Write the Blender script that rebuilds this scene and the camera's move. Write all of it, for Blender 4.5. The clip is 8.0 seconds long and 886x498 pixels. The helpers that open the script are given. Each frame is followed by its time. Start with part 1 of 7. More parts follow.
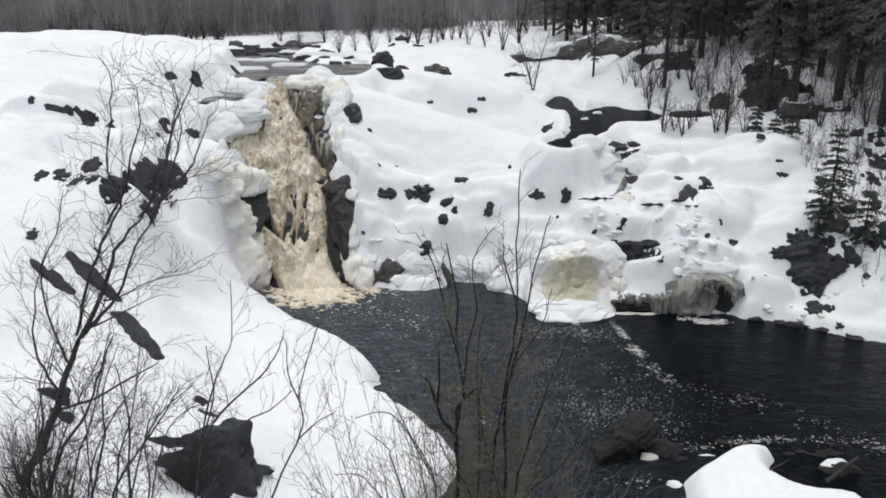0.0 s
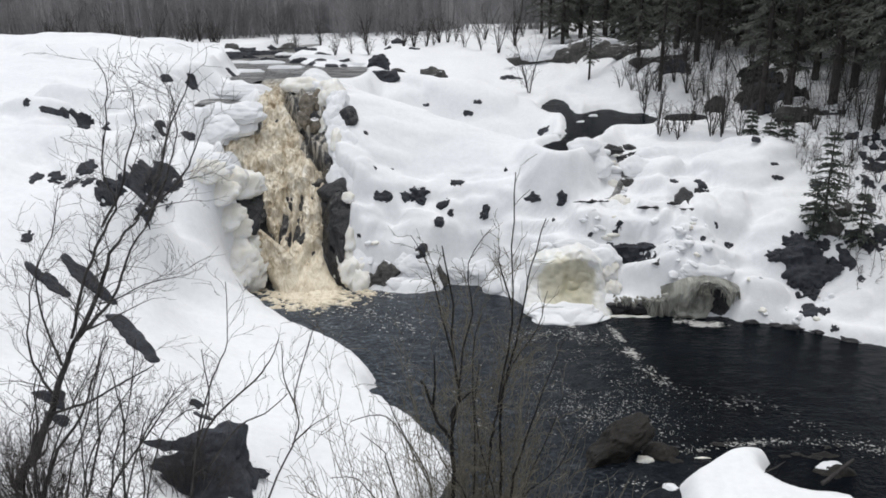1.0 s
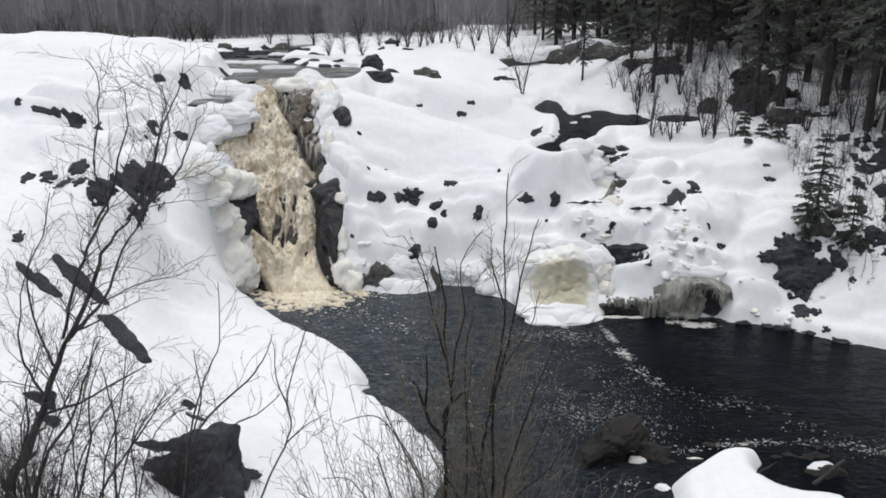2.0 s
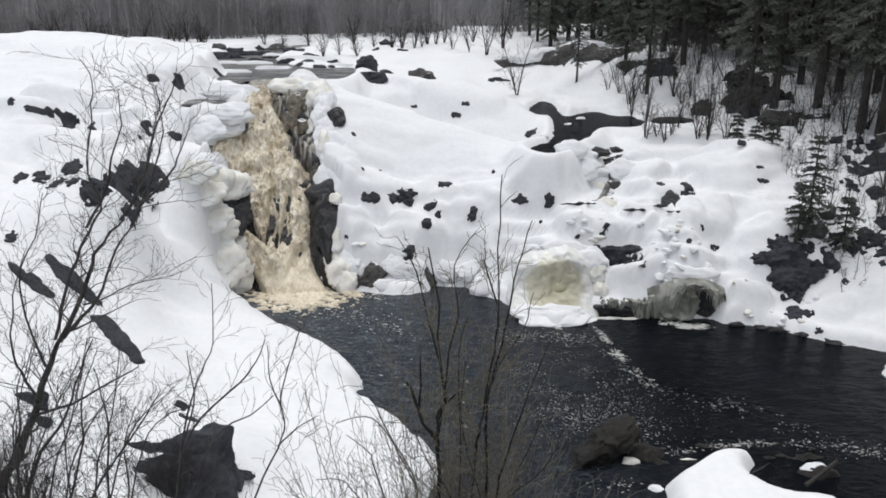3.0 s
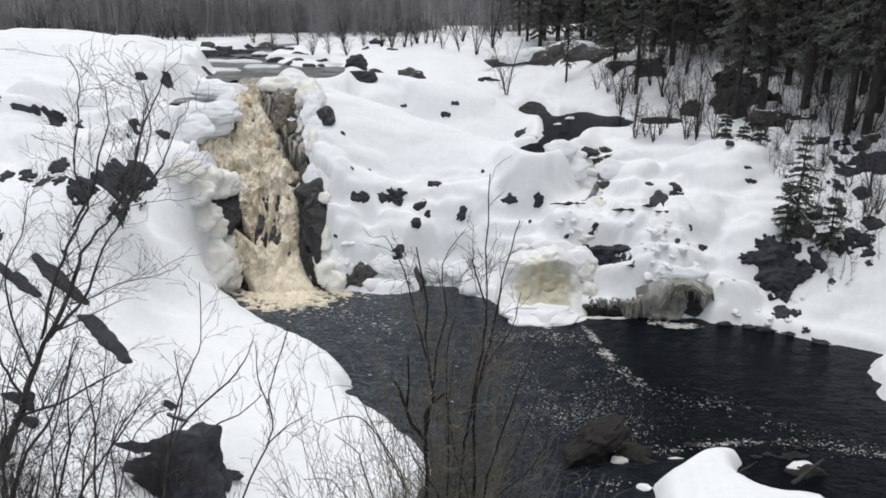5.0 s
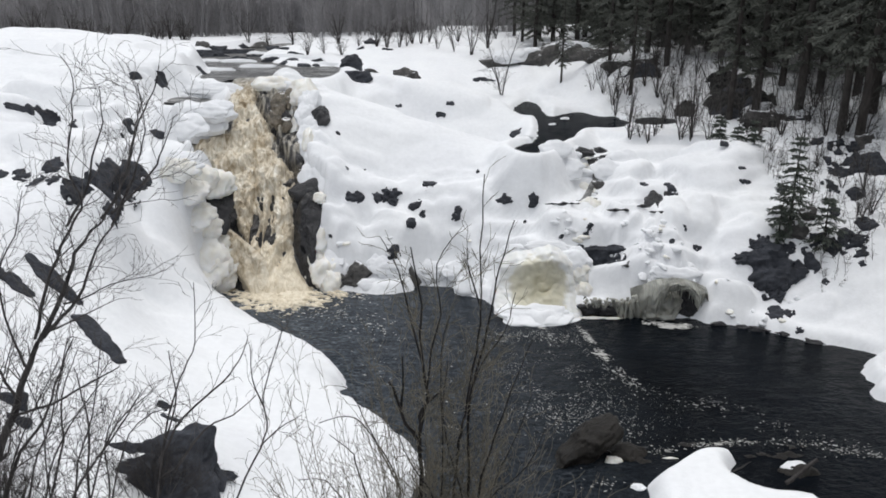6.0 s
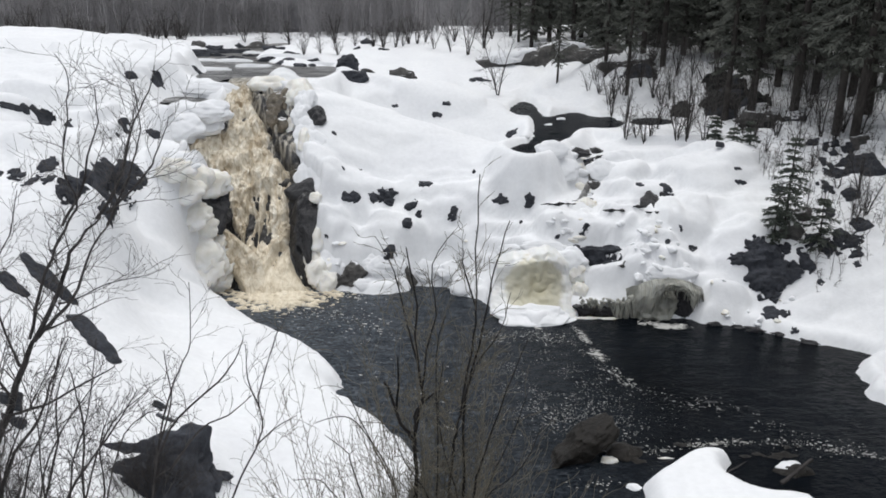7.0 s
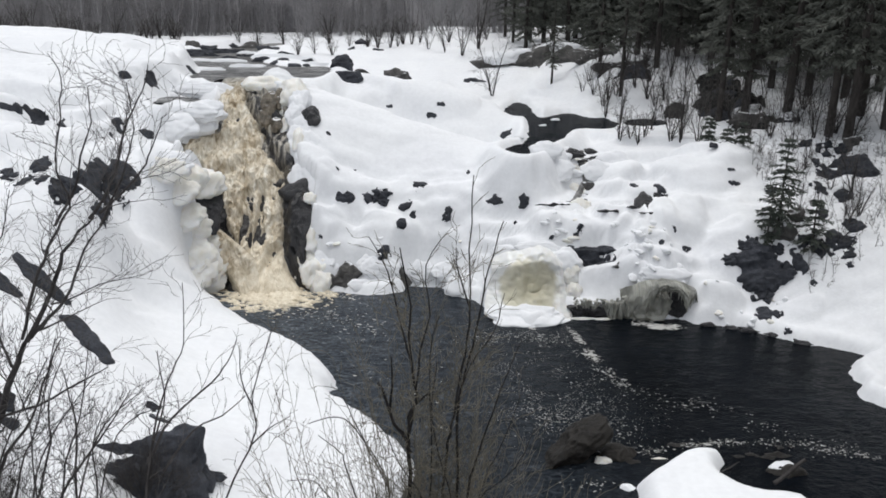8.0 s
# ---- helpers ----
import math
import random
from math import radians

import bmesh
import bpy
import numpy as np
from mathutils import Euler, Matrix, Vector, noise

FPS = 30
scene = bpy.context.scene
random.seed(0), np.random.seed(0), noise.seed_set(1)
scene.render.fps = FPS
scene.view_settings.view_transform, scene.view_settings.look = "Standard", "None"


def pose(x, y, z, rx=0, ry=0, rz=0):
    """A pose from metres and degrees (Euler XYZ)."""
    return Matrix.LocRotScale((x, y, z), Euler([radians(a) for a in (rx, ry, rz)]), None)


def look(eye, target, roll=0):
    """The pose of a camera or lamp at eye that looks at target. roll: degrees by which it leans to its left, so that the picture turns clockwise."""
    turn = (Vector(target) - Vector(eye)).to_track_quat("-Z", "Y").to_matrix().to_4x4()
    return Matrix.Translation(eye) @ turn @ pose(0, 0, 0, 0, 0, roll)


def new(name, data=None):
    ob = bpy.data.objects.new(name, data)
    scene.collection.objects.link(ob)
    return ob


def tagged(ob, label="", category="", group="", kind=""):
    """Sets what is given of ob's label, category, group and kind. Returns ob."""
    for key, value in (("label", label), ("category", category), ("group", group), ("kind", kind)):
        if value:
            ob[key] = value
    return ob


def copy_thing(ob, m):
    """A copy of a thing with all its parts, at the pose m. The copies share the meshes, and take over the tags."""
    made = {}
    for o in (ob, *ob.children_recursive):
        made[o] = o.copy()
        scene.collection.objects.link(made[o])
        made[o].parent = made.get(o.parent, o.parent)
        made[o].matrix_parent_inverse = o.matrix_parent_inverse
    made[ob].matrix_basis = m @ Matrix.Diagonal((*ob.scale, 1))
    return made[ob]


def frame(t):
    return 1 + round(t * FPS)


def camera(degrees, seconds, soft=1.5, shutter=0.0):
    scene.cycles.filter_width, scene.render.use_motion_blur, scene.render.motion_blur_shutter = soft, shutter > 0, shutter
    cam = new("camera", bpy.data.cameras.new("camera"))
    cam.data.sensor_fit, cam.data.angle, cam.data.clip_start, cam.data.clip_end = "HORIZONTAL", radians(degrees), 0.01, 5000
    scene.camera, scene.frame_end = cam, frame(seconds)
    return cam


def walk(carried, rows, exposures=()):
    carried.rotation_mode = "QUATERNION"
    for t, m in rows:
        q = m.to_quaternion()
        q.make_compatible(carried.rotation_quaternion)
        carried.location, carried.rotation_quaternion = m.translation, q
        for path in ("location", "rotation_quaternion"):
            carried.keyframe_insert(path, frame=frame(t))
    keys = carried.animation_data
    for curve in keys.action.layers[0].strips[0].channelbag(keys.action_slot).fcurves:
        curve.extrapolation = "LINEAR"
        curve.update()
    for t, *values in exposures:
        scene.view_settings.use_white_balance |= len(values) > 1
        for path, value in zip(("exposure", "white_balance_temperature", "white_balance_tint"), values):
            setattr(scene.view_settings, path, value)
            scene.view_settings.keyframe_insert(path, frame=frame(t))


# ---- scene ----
cam = camera(59.2, 8.0, soft=1.7)
PATH = [
    (0.0, -0.014, 0.0, 10.0, 72.18, 0.78, 1.52),
    (0.5, -0.012, 0.0, 10.0, 72.31, 0.75, 1.41),
    (1.0, -0.011, 0.0, 10.0, 72.38, 0.68, 1.25),
    (1.5, -0.009, 0.0, 10.0, 72.40, 0.57, 1.02),
    (3.0, -0.004, 0.0, 10.0, 72.49, 0.23, 0.44),
    (3.5, -0.002, 0.0, 10.0, 72.52, 0.13, 0.24),
    (4.0, 0.000, 0.0, 10.0, 72.50, -0.00, 0.01),
    (4.5, 0.002, 0.0, 10.0, 72.45, -0.04, -0.12),
    (6.0, 0.007, 0.0, 10.0, 72.46, -0.23, -0.60),
    (6.5, 0.009, 0.0, 10.0, 72.47, -0.32, -0.73),
    (7.0, 0.011, 0.0, 10.0, 72.47, -0.37, -0.85),
    (7.5, 0.012, 0.0, 10.0, 72.46, -0.45, -1.04),
    (8.0, 0.014, 0.0, 10.0, 72.51, -0.54, -1.23),
]
walk(cam, [(t, pose(x, y, z, rx, ry, rz)) for t, x, y, z, rx, ry, rz in PATH],
     exposures=[(0.0, 0.46, 6600, 9), (8.0, 0.46, 6600, 9)])

# ---------------------------------------------------------------- light: overcast winter day
SUN_UP, SUN_TURN = radians(82), radians(12)
world = bpy.data.worlds.new("overcast_sky")
scene.world = world
world.use_nodes = True
wn, wl = world.node_tree.nodes, world.node_tree.links
sky = wn.new("ShaderNodeTexSky")
sky.sky_type = "NISHITA"
sky.sun_disc = False
sky.sun_elevation, sky.sun_rotation = SUN_UP, SUN_TURN
sky.air_density, sky.dust_density, sky.ozone_density = 1.0, 2.0, 1.0
grey = wn.new("ShaderNodeHueSaturation")          # cloud deck: nearly all of the blue is gone
grey.inputs["Saturation"].default_value = 0.30
wl.new(sky.outputs[0], grey.inputs["Color"])
back = wn["Background"]
wl.new(grey.outputs[0], back.inputs["Color"])
back.inputs["Strength"].default_value = 0.105
sun = new("sun", bpy.data.lights.new("sun", "SUN"))
sun.data.energy, sun.data.angle, sun.data.color = 1.15, radians(60), (0.975, 0.985, 1.0)
sun.matrix_world = look((0, 0, 0), (-math.sin(SUN_TURN) * math.cos(SUN_UP), -math.cos(SUN_TURN) * math.cos(SUN_UP), -math.sin(SUN_UP)))


# ---------------------------------------------------------------- materials
def material(name, rough=0.7, metal=0.0, spec=0.5):
    m = bpy.data.materials.new(name)
    m.use_nodes = True
    b = m.node_tree.nodes["Principled BSDF"]
    b.inputs["Roughness"].default_value = rough
    b.inputs["Metallic"].default_value = metal
    b.inputs["Specular IOR Level"].default_value = spec
    return m, m.node_tree.nodes, m.node_tree.links, b


def place_of(n, l, scale=(1, 1, 1)):
    c, m = n.new("ShaderNodeTexCoord"), n.new("ShaderNodeMapping")
    m.inputs["Scale"].default_value = scale
    l.new(c.outputs["Object"], m.inputs["Vector"])
    return m.outputs[0]


def noise_tex(n, l, vec, scale, detail=6.0, rough=0.55, warp=0.0):
    t = n.new("ShaderNodeTexNoise")
    t.inputs["Scale"].default_value, t.inputs["Detail"].default_value = scale, detail
    t.inputs["Roughness"].default_value, t.inputs["Distortion"].default_value = rough, warp
    l.new(vec, t.inputs["Vector"])
    return t.outputs["Fac"]


def ramp(n, l, fac, *stops):
    r = n.new("ShaderNodeValToRGB")
    while len(r.color_ramp.elements) < len(stops):
        r.color_ramp.elements.new(0.5)
    for e, (p, c) in zip(r.color_ramp.elements, stops):
        e.position = p
        e.color = (*c, 1.0) if len(c) == 3 else (c[0], c[0], c[0], 1.0)
    l.new(fac, r.inputs["Fac"])
    return r.outputs["Color"]


def blend(n, l, fac, a, b, mode="MIX"):
    x = n.new("ShaderNodeMix")
    x.data_type, x.blend_type = "RGBA", mode
    if isinstance(fac, float):
        x.inputs["Factor"].default_value = fac
    else:
        l.new(fac, x.inputs["Factor"])
    for slot, v in (("A", a), ("B", b)):
        s = [i for i in x.inputs if i.name == slot and i.type == "RGBA"][0]
        if isinstance(v, tuple):
            s.default_value = (*v, 1.0)
        else:
            l.new(v, s)
    return [o for o in x.outputs if o.type == "RGBA"][0]


def bump(n, l, b, height, strength, distance):
    u = n.new("ShaderNodeBump")
    u.inputs["Strength"].default_value, u.inputs["Distance"].default_value = strength, distance
    l.new(height, u.inputs["Height"])
    l.new(u.outputs[0], b.inputs["Normal"])


def up_mask(n, l, low, high):
    """1 on faces that look up, 0 on steep ones: where snow stays lying."""
    g, s = n.new("ShaderNodeNewGeometry"), n.new("ShaderNodeSeparateXYZ")
    l.new(g.outputs["Normal"], s.inputs[0])
    r = n.new("ShaderNodeMapRange")
    r.inputs["From Min"].default_value, r.inputs["From Max"].default_value = low, high
    l.new(s.outputs["Z"], r.inputs["Value"])
    return r.outputs[0]


def snow_material():
    m, n, l, b = material("snow", 0.75, spec=0.25)
    v = place_of(n, l)
    broad = ramp(n, l, noise_tex(n, l, v, 0.35, 4), (0.3, (0.80, 0.81, 0.83)), (0.7, (0.87, 0.88, 0.89)))
    fine = ramp(n, l, noise_tex(n, l, v, 6.0, 5), (0.3, (0.93, 0.93, 0.93)), (0.7, (1.0, 1.0, 1.0)))
    l.new(blend(n, l, 1.0, broad, fine, "MULTIPLY"), b.inputs["Base Color"])
    grain = n.new("ShaderNodeMath")
    grain.operation = "ADD"
    l.new(noise_tex(n, l, v, 2.6, 7, 0.55), grain.inputs[0])
    l.new(noise_tex(n, l, v, 14.0, 3), grain.inputs[1])
    bump(n, l, b, grain.outputs[0], 0.12, 0.07)
    return m


def rock_material(name, dark, light, rough=0.75, snow=0.0):
    m, n, l, b = material(name, rough, spec=0.35)
    v = place_of(n, l)
    base = ramp(n, l, noise_tex(n, l, v, 1.6, 8, 0.65), (0.3, dark), (0.7, light))
    spots = ramp(n, l, noise_tex(n, l, v, 9.0, 6, 0.7), (0.35, (0.55, 0.55, 0.55)), (0.65, (1.15, 1.12, 1.08)))
    col = blend(n, l, 1.0, base, spots, "MULTIPLY")
    if snow:
        patch = n.new("ShaderNodeMath")
        patch.operation = "MULTIPLY"
        l.new(up_mask(n, l, 0.82, 0.93), patch.inputs[0])
        l.new(ramp(n, l, noise_tex(n, l, v, 2.2, 4), (0.62 - snow, (0.0,)), (0.66 - snow, (1.0,))), patch.inputs[1])
        col = blend(n, l, patch.outputs[0], col, (0.82, 0.83, 0.85))
    l.new(col, b.inputs["Base Color"])
    bump(n, l, b, noise_tex(n, l, v, 5.0, 9, 0.7), 0.7, 0.12)
    return m


def pool_material(name, spec, bubble_sheen, chop=0.75):
    m, n, l, b = material(name, 0.06, spec=spec)
    b.inputs["IOR"].default_value = 1.33
    v = place_of(n, l, (1.0, 1.6, 1.0))
    still = ramp(n, l, noise_tex(n, l, v, 0.25, 4), (0.3, (0.0015, 0.0025, 0.004)), (0.7, (0.004, 0.006, 0.009)))
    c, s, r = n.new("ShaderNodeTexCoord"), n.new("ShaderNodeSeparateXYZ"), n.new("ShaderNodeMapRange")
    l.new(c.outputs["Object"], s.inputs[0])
    r.inputs["From Min"].default_value, r.inputs["From Max"].default_value = 6.0, -6.0     # paler towards the falls: air bubbles, with sky reflection painted in
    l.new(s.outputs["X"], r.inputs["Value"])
    air_sheen = ramp(n, l, noise_tex(n, l, place_of(n, l, (1.0, 2.6, 1.0)), 1.7, 8, 0.68, 0.8), (0.34, (bubble_sheen * 0.31, bubble_sheen * 0.40, bubble_sheen * 0.52)), (0.52, (bubble_sheen * 0.84, bubble_sheen, bubble_sheen * 1.2)), (0.70, (bubble_sheen * 1.85, bubble_sheen * 2.1, bubble_sheen * 2.4)))
    # light-dark flecks paint the choppy water's reflections into the colour
    glint_fleck = ramp(n, l, noise_tex(n, l, v, 7.0, 5, 0.7, 0.4), (0.36, (0.35, 0.36, 0.38)), (0.52, (1.0, 1.0, 1.0)), (0.68, (2.4, 2.35, 2.25)))
    l.new(blend(n, l, r.outputs[0], still, blend(n, l, 1.0, air_sheen, glint_fleck, "MULTIPLY")), b.inputs["Base Color"])
    waves = n.new("ShaderNodeMath")
    waves.operation = "ADD"
    l.new(noise_tex(n, l, v, 4.5, 6, 0.62, 0.6), waves.inputs[0])
    l.new(noise_tex(n, l, v, 0.5, 3), waves.inputs[1])
    bump(n, l, b, waves.outputs[0], chop, 0.08)
    return m


def river_material():
    m, n, l, b = material("rippled_river_water", 0.28)
    b.inputs["IOR"].default_value = 1.33
    v = place_of(n, l, (0.7, 1.6, 1.0))
    # grey and pale bands: rapids foam, with reflected sky put into the colour
    l.new(ramp(n, l, noise_tex(n, l, v, 1.1, 6, 0.65), (0.36, (0.06, 0.059, 0.057)), (0.50, (0.14, 0.138, 0.134)), (0.64, (0.40, 0.396, 0.388))), b.inputs["Base Color"])
    bump(n, l, b, noise_tex(n, l, v, 2.6, 6, 0.65, 0.8), 1.0, 0.35)
    return m


def falls_material():
    """Peat-stained white water: torn foam over brown water, thick pale foam where it lands."""
    m, n, l, b = material("peat_brown_white_water", 0.5, spec=0.3)
    c = n.new("ShaderNodeTexCoord")
    flow = []
    for scale in ((2.2, 0.85, 1.0), (0.9, 0.4, 1.0), (6.5, 3.2, 1.0)):
        k = n.new("ShaderNodeMapping")
        k.inputs["Scale"].default_value = scale
        l.new(c.outputs["UV"], k.inputs["Vector"])
        flow.append(k.outputs[0])
    torn = noise_tex(n, l, flow[0], 2.1, 8, 0.66, 1.4)
    body = ramp(n, l, torn, (0.28, (0.20, 0.155, 0.10)), (0.38, (0.47, 0.40, 0.295)), (0.48, (0.67, 0.605, 0.485)), (0.61, (0.85, 0.81, 0.715)))
    broad = ramp(n, l, noise_tex(n, l, flow[1], 1.6, 5, 0.6, 1.2), (0.32, (0.55, 0.48, 0.38)), (0.46, (0.92, 0.89, 0.85)), (0.58, (1.0, 1.0, 1.0)))
    froth = ramp(n, l, noise_tex(n, l, flow[2], 1.4, 6, 0.65, 1.0), (0.28, (0.82, 0.79, 0.74)), (0.52, (1.0, 1.0, 1.0)))
    water = blend(n, l, 1.0, body, broad, "MULTIPLY")
    s, r = n.new("ShaderNodeSeparateXYZ"), n.new("ShaderNodeMapRange")
    l.new(c.outputs["UV"], s.inputs[0])
    r.inputs["From Min"].default_value, r.inputs["From Max"].default_value, r.inputs["To Max"].default_value = 9.9, 11.4, 0.85
    l.new(s.outputs["Y"], r.inputs["Value"])
    foam = ramp(n, l, torn, (0.28, (0.60, 0.51, 0.37)), (0.62, (0.82, 0.745, 0.60)))
    river = n.new("ShaderNodeMapRange")      # still grey and thin at the lip
    river.inputs["From Min"].default_value, river.inputs["From Max"].default_value = 3.4, 1.6
    l.new(s.outputs["Y"], river.inputs["Value"])
    grey = ramp(n, l, torn, (0.36, (0.07, 0.066, 0.058)), (0.50, (0.24, 0.225, 0.19)), (0.64, (0.60, 0.575, 0.52)))
    water = blend(n, l, river.outputs[0], water, grey)
    l.new(blend(n, l, 1.0, blend(n, l, r.outputs[0], water, foam), froth, "MULTIPLY"), b.inputs["Base Color"])
    bump(n, l, b, torn, 0.35, 0.10)
    return m


def trickling_rock_material():
    """Black wet rock with threads of peaty water and grey glaze running down it."""
    m, n, l, b = material("trickling_rock", 0.3, spec=0.5)
    c, k = n.new("ShaderNodeTexCoord"), n.new("ShaderNodeMapping")
    k.inputs["Scale"].default_value = (2.6, 0.75, 1.0)
    l.new(c.outputs["UV"], k.inputs["Vector"])
    v = place_of(n, l)
    rock = ramp(n, l, noise_tex(n, l, v, 2.4, 8, 0.65), (0.32, (0.010, 0.010, 0.012)), (0.68, (0.040, 0.039, 0.041)))
    glaze = ramp(n, l, noise_tex(n, l, v, 5.0, 6, 0.6), (0.3, (0.24, 0.215, 0.17)), (0.7, (0.60, 0.565, 0.49)))
    threads = ramp(n, l, noise_tex(n, l, k.outputs[0], 1.5, 7, 0.62, 0.9), (0.48, (0.0,)), (0.57, (0.9,)))
    high, up = n.new("ShaderNodeMapRange"), n.new("ShaderNodeMath")
    s = n.new("ShaderNodeSeparateXYZ")
    l.new(c.outputs["UV"], s.inputs[0])
    high.inputs["From Min"].default_value, high.inputs["From Max"].default_value = 8.4, 6.6      # the upper steps carry more water
    high.inputs["To Min"].default_value = 0.06
    l.new(s.outputs["Y"], high.inputs["Value"])
    up.operation = "MULTIPLY"
    l.new(threads, up.inputs[0])
    l.new(high.outputs[0], up.inputs[1])
    l.new(blend(n, l, up.outputs[0], rock, glaze), b.inputs["Base Color"])
    bump(n, l, b, noise_tex(n, l, v, 6.0, 8, 0.65), 0.7, 0.10)
    return m


def spray_material():
    m, n, l, b = material("flung_white_water", 0.45, spec=0.3)
    isl = n.new("ShaderNodeNewGeometry")
    l.new(ramp(n, l, isl.outputs["Random Per Island"], (0.0, (0.66, 0.58, 0.45)), (0.35, (0.80, 0.73, 0.61)), (1.0, (0.90, 0.87, 0.79))), b.inputs["Base Color"])
    return m


def foam_material():
    m, n, l, b = material("foam", 0.6, spec=0.3)
    v = place_of(n, l)
    l.new(ramp(n, l, noise_tex(n, l, v, 3.0, 5), (0.3, (0.32, 0.315, 0.30)), (0.7, (0.58, 0.575, 0.55))), b.inputs["Base Color"])
    bump(n, l, b, noise_tex(n, l, v, 18.0, 4), 0.6, 0.03)
    return m


def ice_material(name, pale, deep):
    m, n, l, b = material(name, 0.32, spec=0.5)
    v = place_of(n, l, (1.0, 1.0, 0.45))
    l.new(ramp(n, l, noise_tex(n, l, v, 1.6, 6, 0.6, 0.5), (0.32, deep), (0.62, pale)), b.inputs["Base Color"])
    b.inputs["Subsurface Weight"].default_value = 0.2
    b.inputs["Subsurface Radius"].default_value = (0.12, 0.10, 0.07)
    bump(n, l, b, noise_tex(n, l, place_of(n, l, (1.6, 1.6, 0.7)), 3.0, 6, 0.55), 0.35, 0.08)
    return m


def stained_ice_material():
    """Clear white ice with one broad peat stain down its middle."""
    m, n, l, b = material("peat_stained_ice", 0.4, spec=0.4)
    v = place_of(n, l)
    at, ball = n.new("ShaderNodeVectorMath"), n.new("ShaderNodeVectorMath")
    at.operation, ball.operation = "SUBTRACT", "LENGTH"
    at.inputs[1].default_value = (3.55 * 0.66, 24.6 * 0.3, 0.9 * 0.55)
    l.new(place_of(n, l, (0.66, 0.3, 0.55)), at.inputs[0])
    l.new(at.outputs[0], ball.inputs[0])
    far = n.new("ShaderNodeMath")
    far.operation = "MULTIPLY_ADD"
    far.inputs[1].default_value = 0.7
    l.new(noise_tex(n, l, v, 1.4, 4, 0.55, 0.4), far.inputs[0])
    l.new(ball.outputs["Value"], far.inputs[2])
    tint = ramp(n, l, far.outputs[0], (0.45, (0.53, 0.495, 0.36)), (0.88, (0.66, 0.63, 0.51)), (1.0, (0.84, 0.84, 0.82)))
    grain = ramp(n, l, noise_tex(n, l, v, 4.5, 6), (0.3, (0.90, 0.90, 0.89)), (0.65, (1.0, 1.0, 1.0)))
    l.new(blend(n, l, 1.0, tint, grain, "MULTIPLY"), b.inputs["Base Color"])
    b.inputs["Subsurface Weight"].default_value = 0.2
    b.inputs["Subsurface Radius"].default_value = (0.12, 0.10, 0.07)
    bump(n, l, b, noise_tex(n, l, v, 3.0, 6, 0.55), 0.3, 0.08)
    return m


def bark_material(name, dark, light):
    m, n, l, b = material(name, 0.85, spec=0.2)
    v = place_of(n, l, (1.0, 1.0, 0.3))
    l.new(ramp(n, l, noise_tex(n, l, v, 9.0, 5), (0.3, dark), (0.7, light)), b.inputs["Base Color"])
    bump(n, l, b, noise_tex(n, l, v, 30.0, 4), 0.6, 0.02)
    return m


def needle_material(name, dark, light):
    m, n, l, b = material(name, 0.65, spec=0.3)
    isl = n.new("ShaderNodeNewGeometry")
    l.new(ramp(n, l, isl.outputs["Random Per Island"], (0.0, dark), (1.0, light)), b.inputs["Base Color"])
    return m


SNOW = snow_material()
ROCK = rock_material("dark_gneiss", (0.018, 0.021, 0.028), (0.056, 0.062, 0.078))
ROCK_CAPPED = rock_material("snow_dusted_gneiss", (0.038, 0.038, 0.040), (0.14, 0.137, 0.132), snow=0.26)
ROCK_WET_SHADE = rock_material("wet_rock_and_shade", (0.012, 0.013, 0.016), (0.046, 0.046, 0.051), 0.3)
# crag: plain near-black rock, rougher than the wet one
ROCK_BLACK = rock_material("black_crag_rock", (0.008, 0.009, 0.009), (0.030, 0.032, 0.030), 0.85)
ROCK_TRICKLING = trickling_rock_material()
ROCK_BROWN = rock_material("brown_river_stone", (0.007, 0.0058, 0.0045), (0.021, 0.0175, 0.0138), 0.55)
ROCK_ICED = rock_material("spray_glazed_rock", (0.045, 0.038, 0.028), (0.25, 0.215, 0.165), 0.35, 0.2)
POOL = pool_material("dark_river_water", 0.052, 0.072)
CHANNEL = pool_material("still_peat_water", 0.001, 0.003, 0.4)
RIVER = river_material()
FALLS = falls_material()
SPRAY = spray_material()
FOAM = foam_material()
ICE_YELLOW = stained_ice_material()
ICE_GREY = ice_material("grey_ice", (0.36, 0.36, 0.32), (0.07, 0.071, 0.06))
ICE_RIM = ice_material("cream_rim_ice", (0.86, 0.855, 0.83), (0.70, 0.67, 0.59))
BARK = bark_material("grey_brown_bark", (0.022, 0.020, 0.020), (0.070, 0.064, 0.062))
TWIG = bark_material("brown_twig_bark", (0.040, 0.037, 0.036), (0.12, 0.11, 0.105))
WET_BARK = bark_material("dark_wet_birch_bark", (0.005, 0.0045, 0.0045), (0.022, 0.019, 0.018))
BIRCH_TWIG = bark_material("olive_birch_twigs", (0.075, 0.068, 0.052), (0.18, 0.162, 0.126))
# paler than real bark: the far wood's haze is put into its colour
FAR_BARK = bark_material("far_hazed_bark", (0.22, 0.213, 0.219), (0.37, 0.36, 0.367))
CONIFER_BARK = bark_material("spruce_bark", (0.028, 0.025, 0.023), (0.075, 0.067, 0.062))
YOUNG_NEEDLES = needle_material("young_spruce_needles", (0.040, 0.049, 0.041), (0.090, 0.104, 0.084))
# needles lightened: the haze over the spruce wood is put into their colour
NEEDLES = needle_material("hazed_spruce_needles", (0.074, 0.080, 0.069), (0.128, 0.134, 0.114))


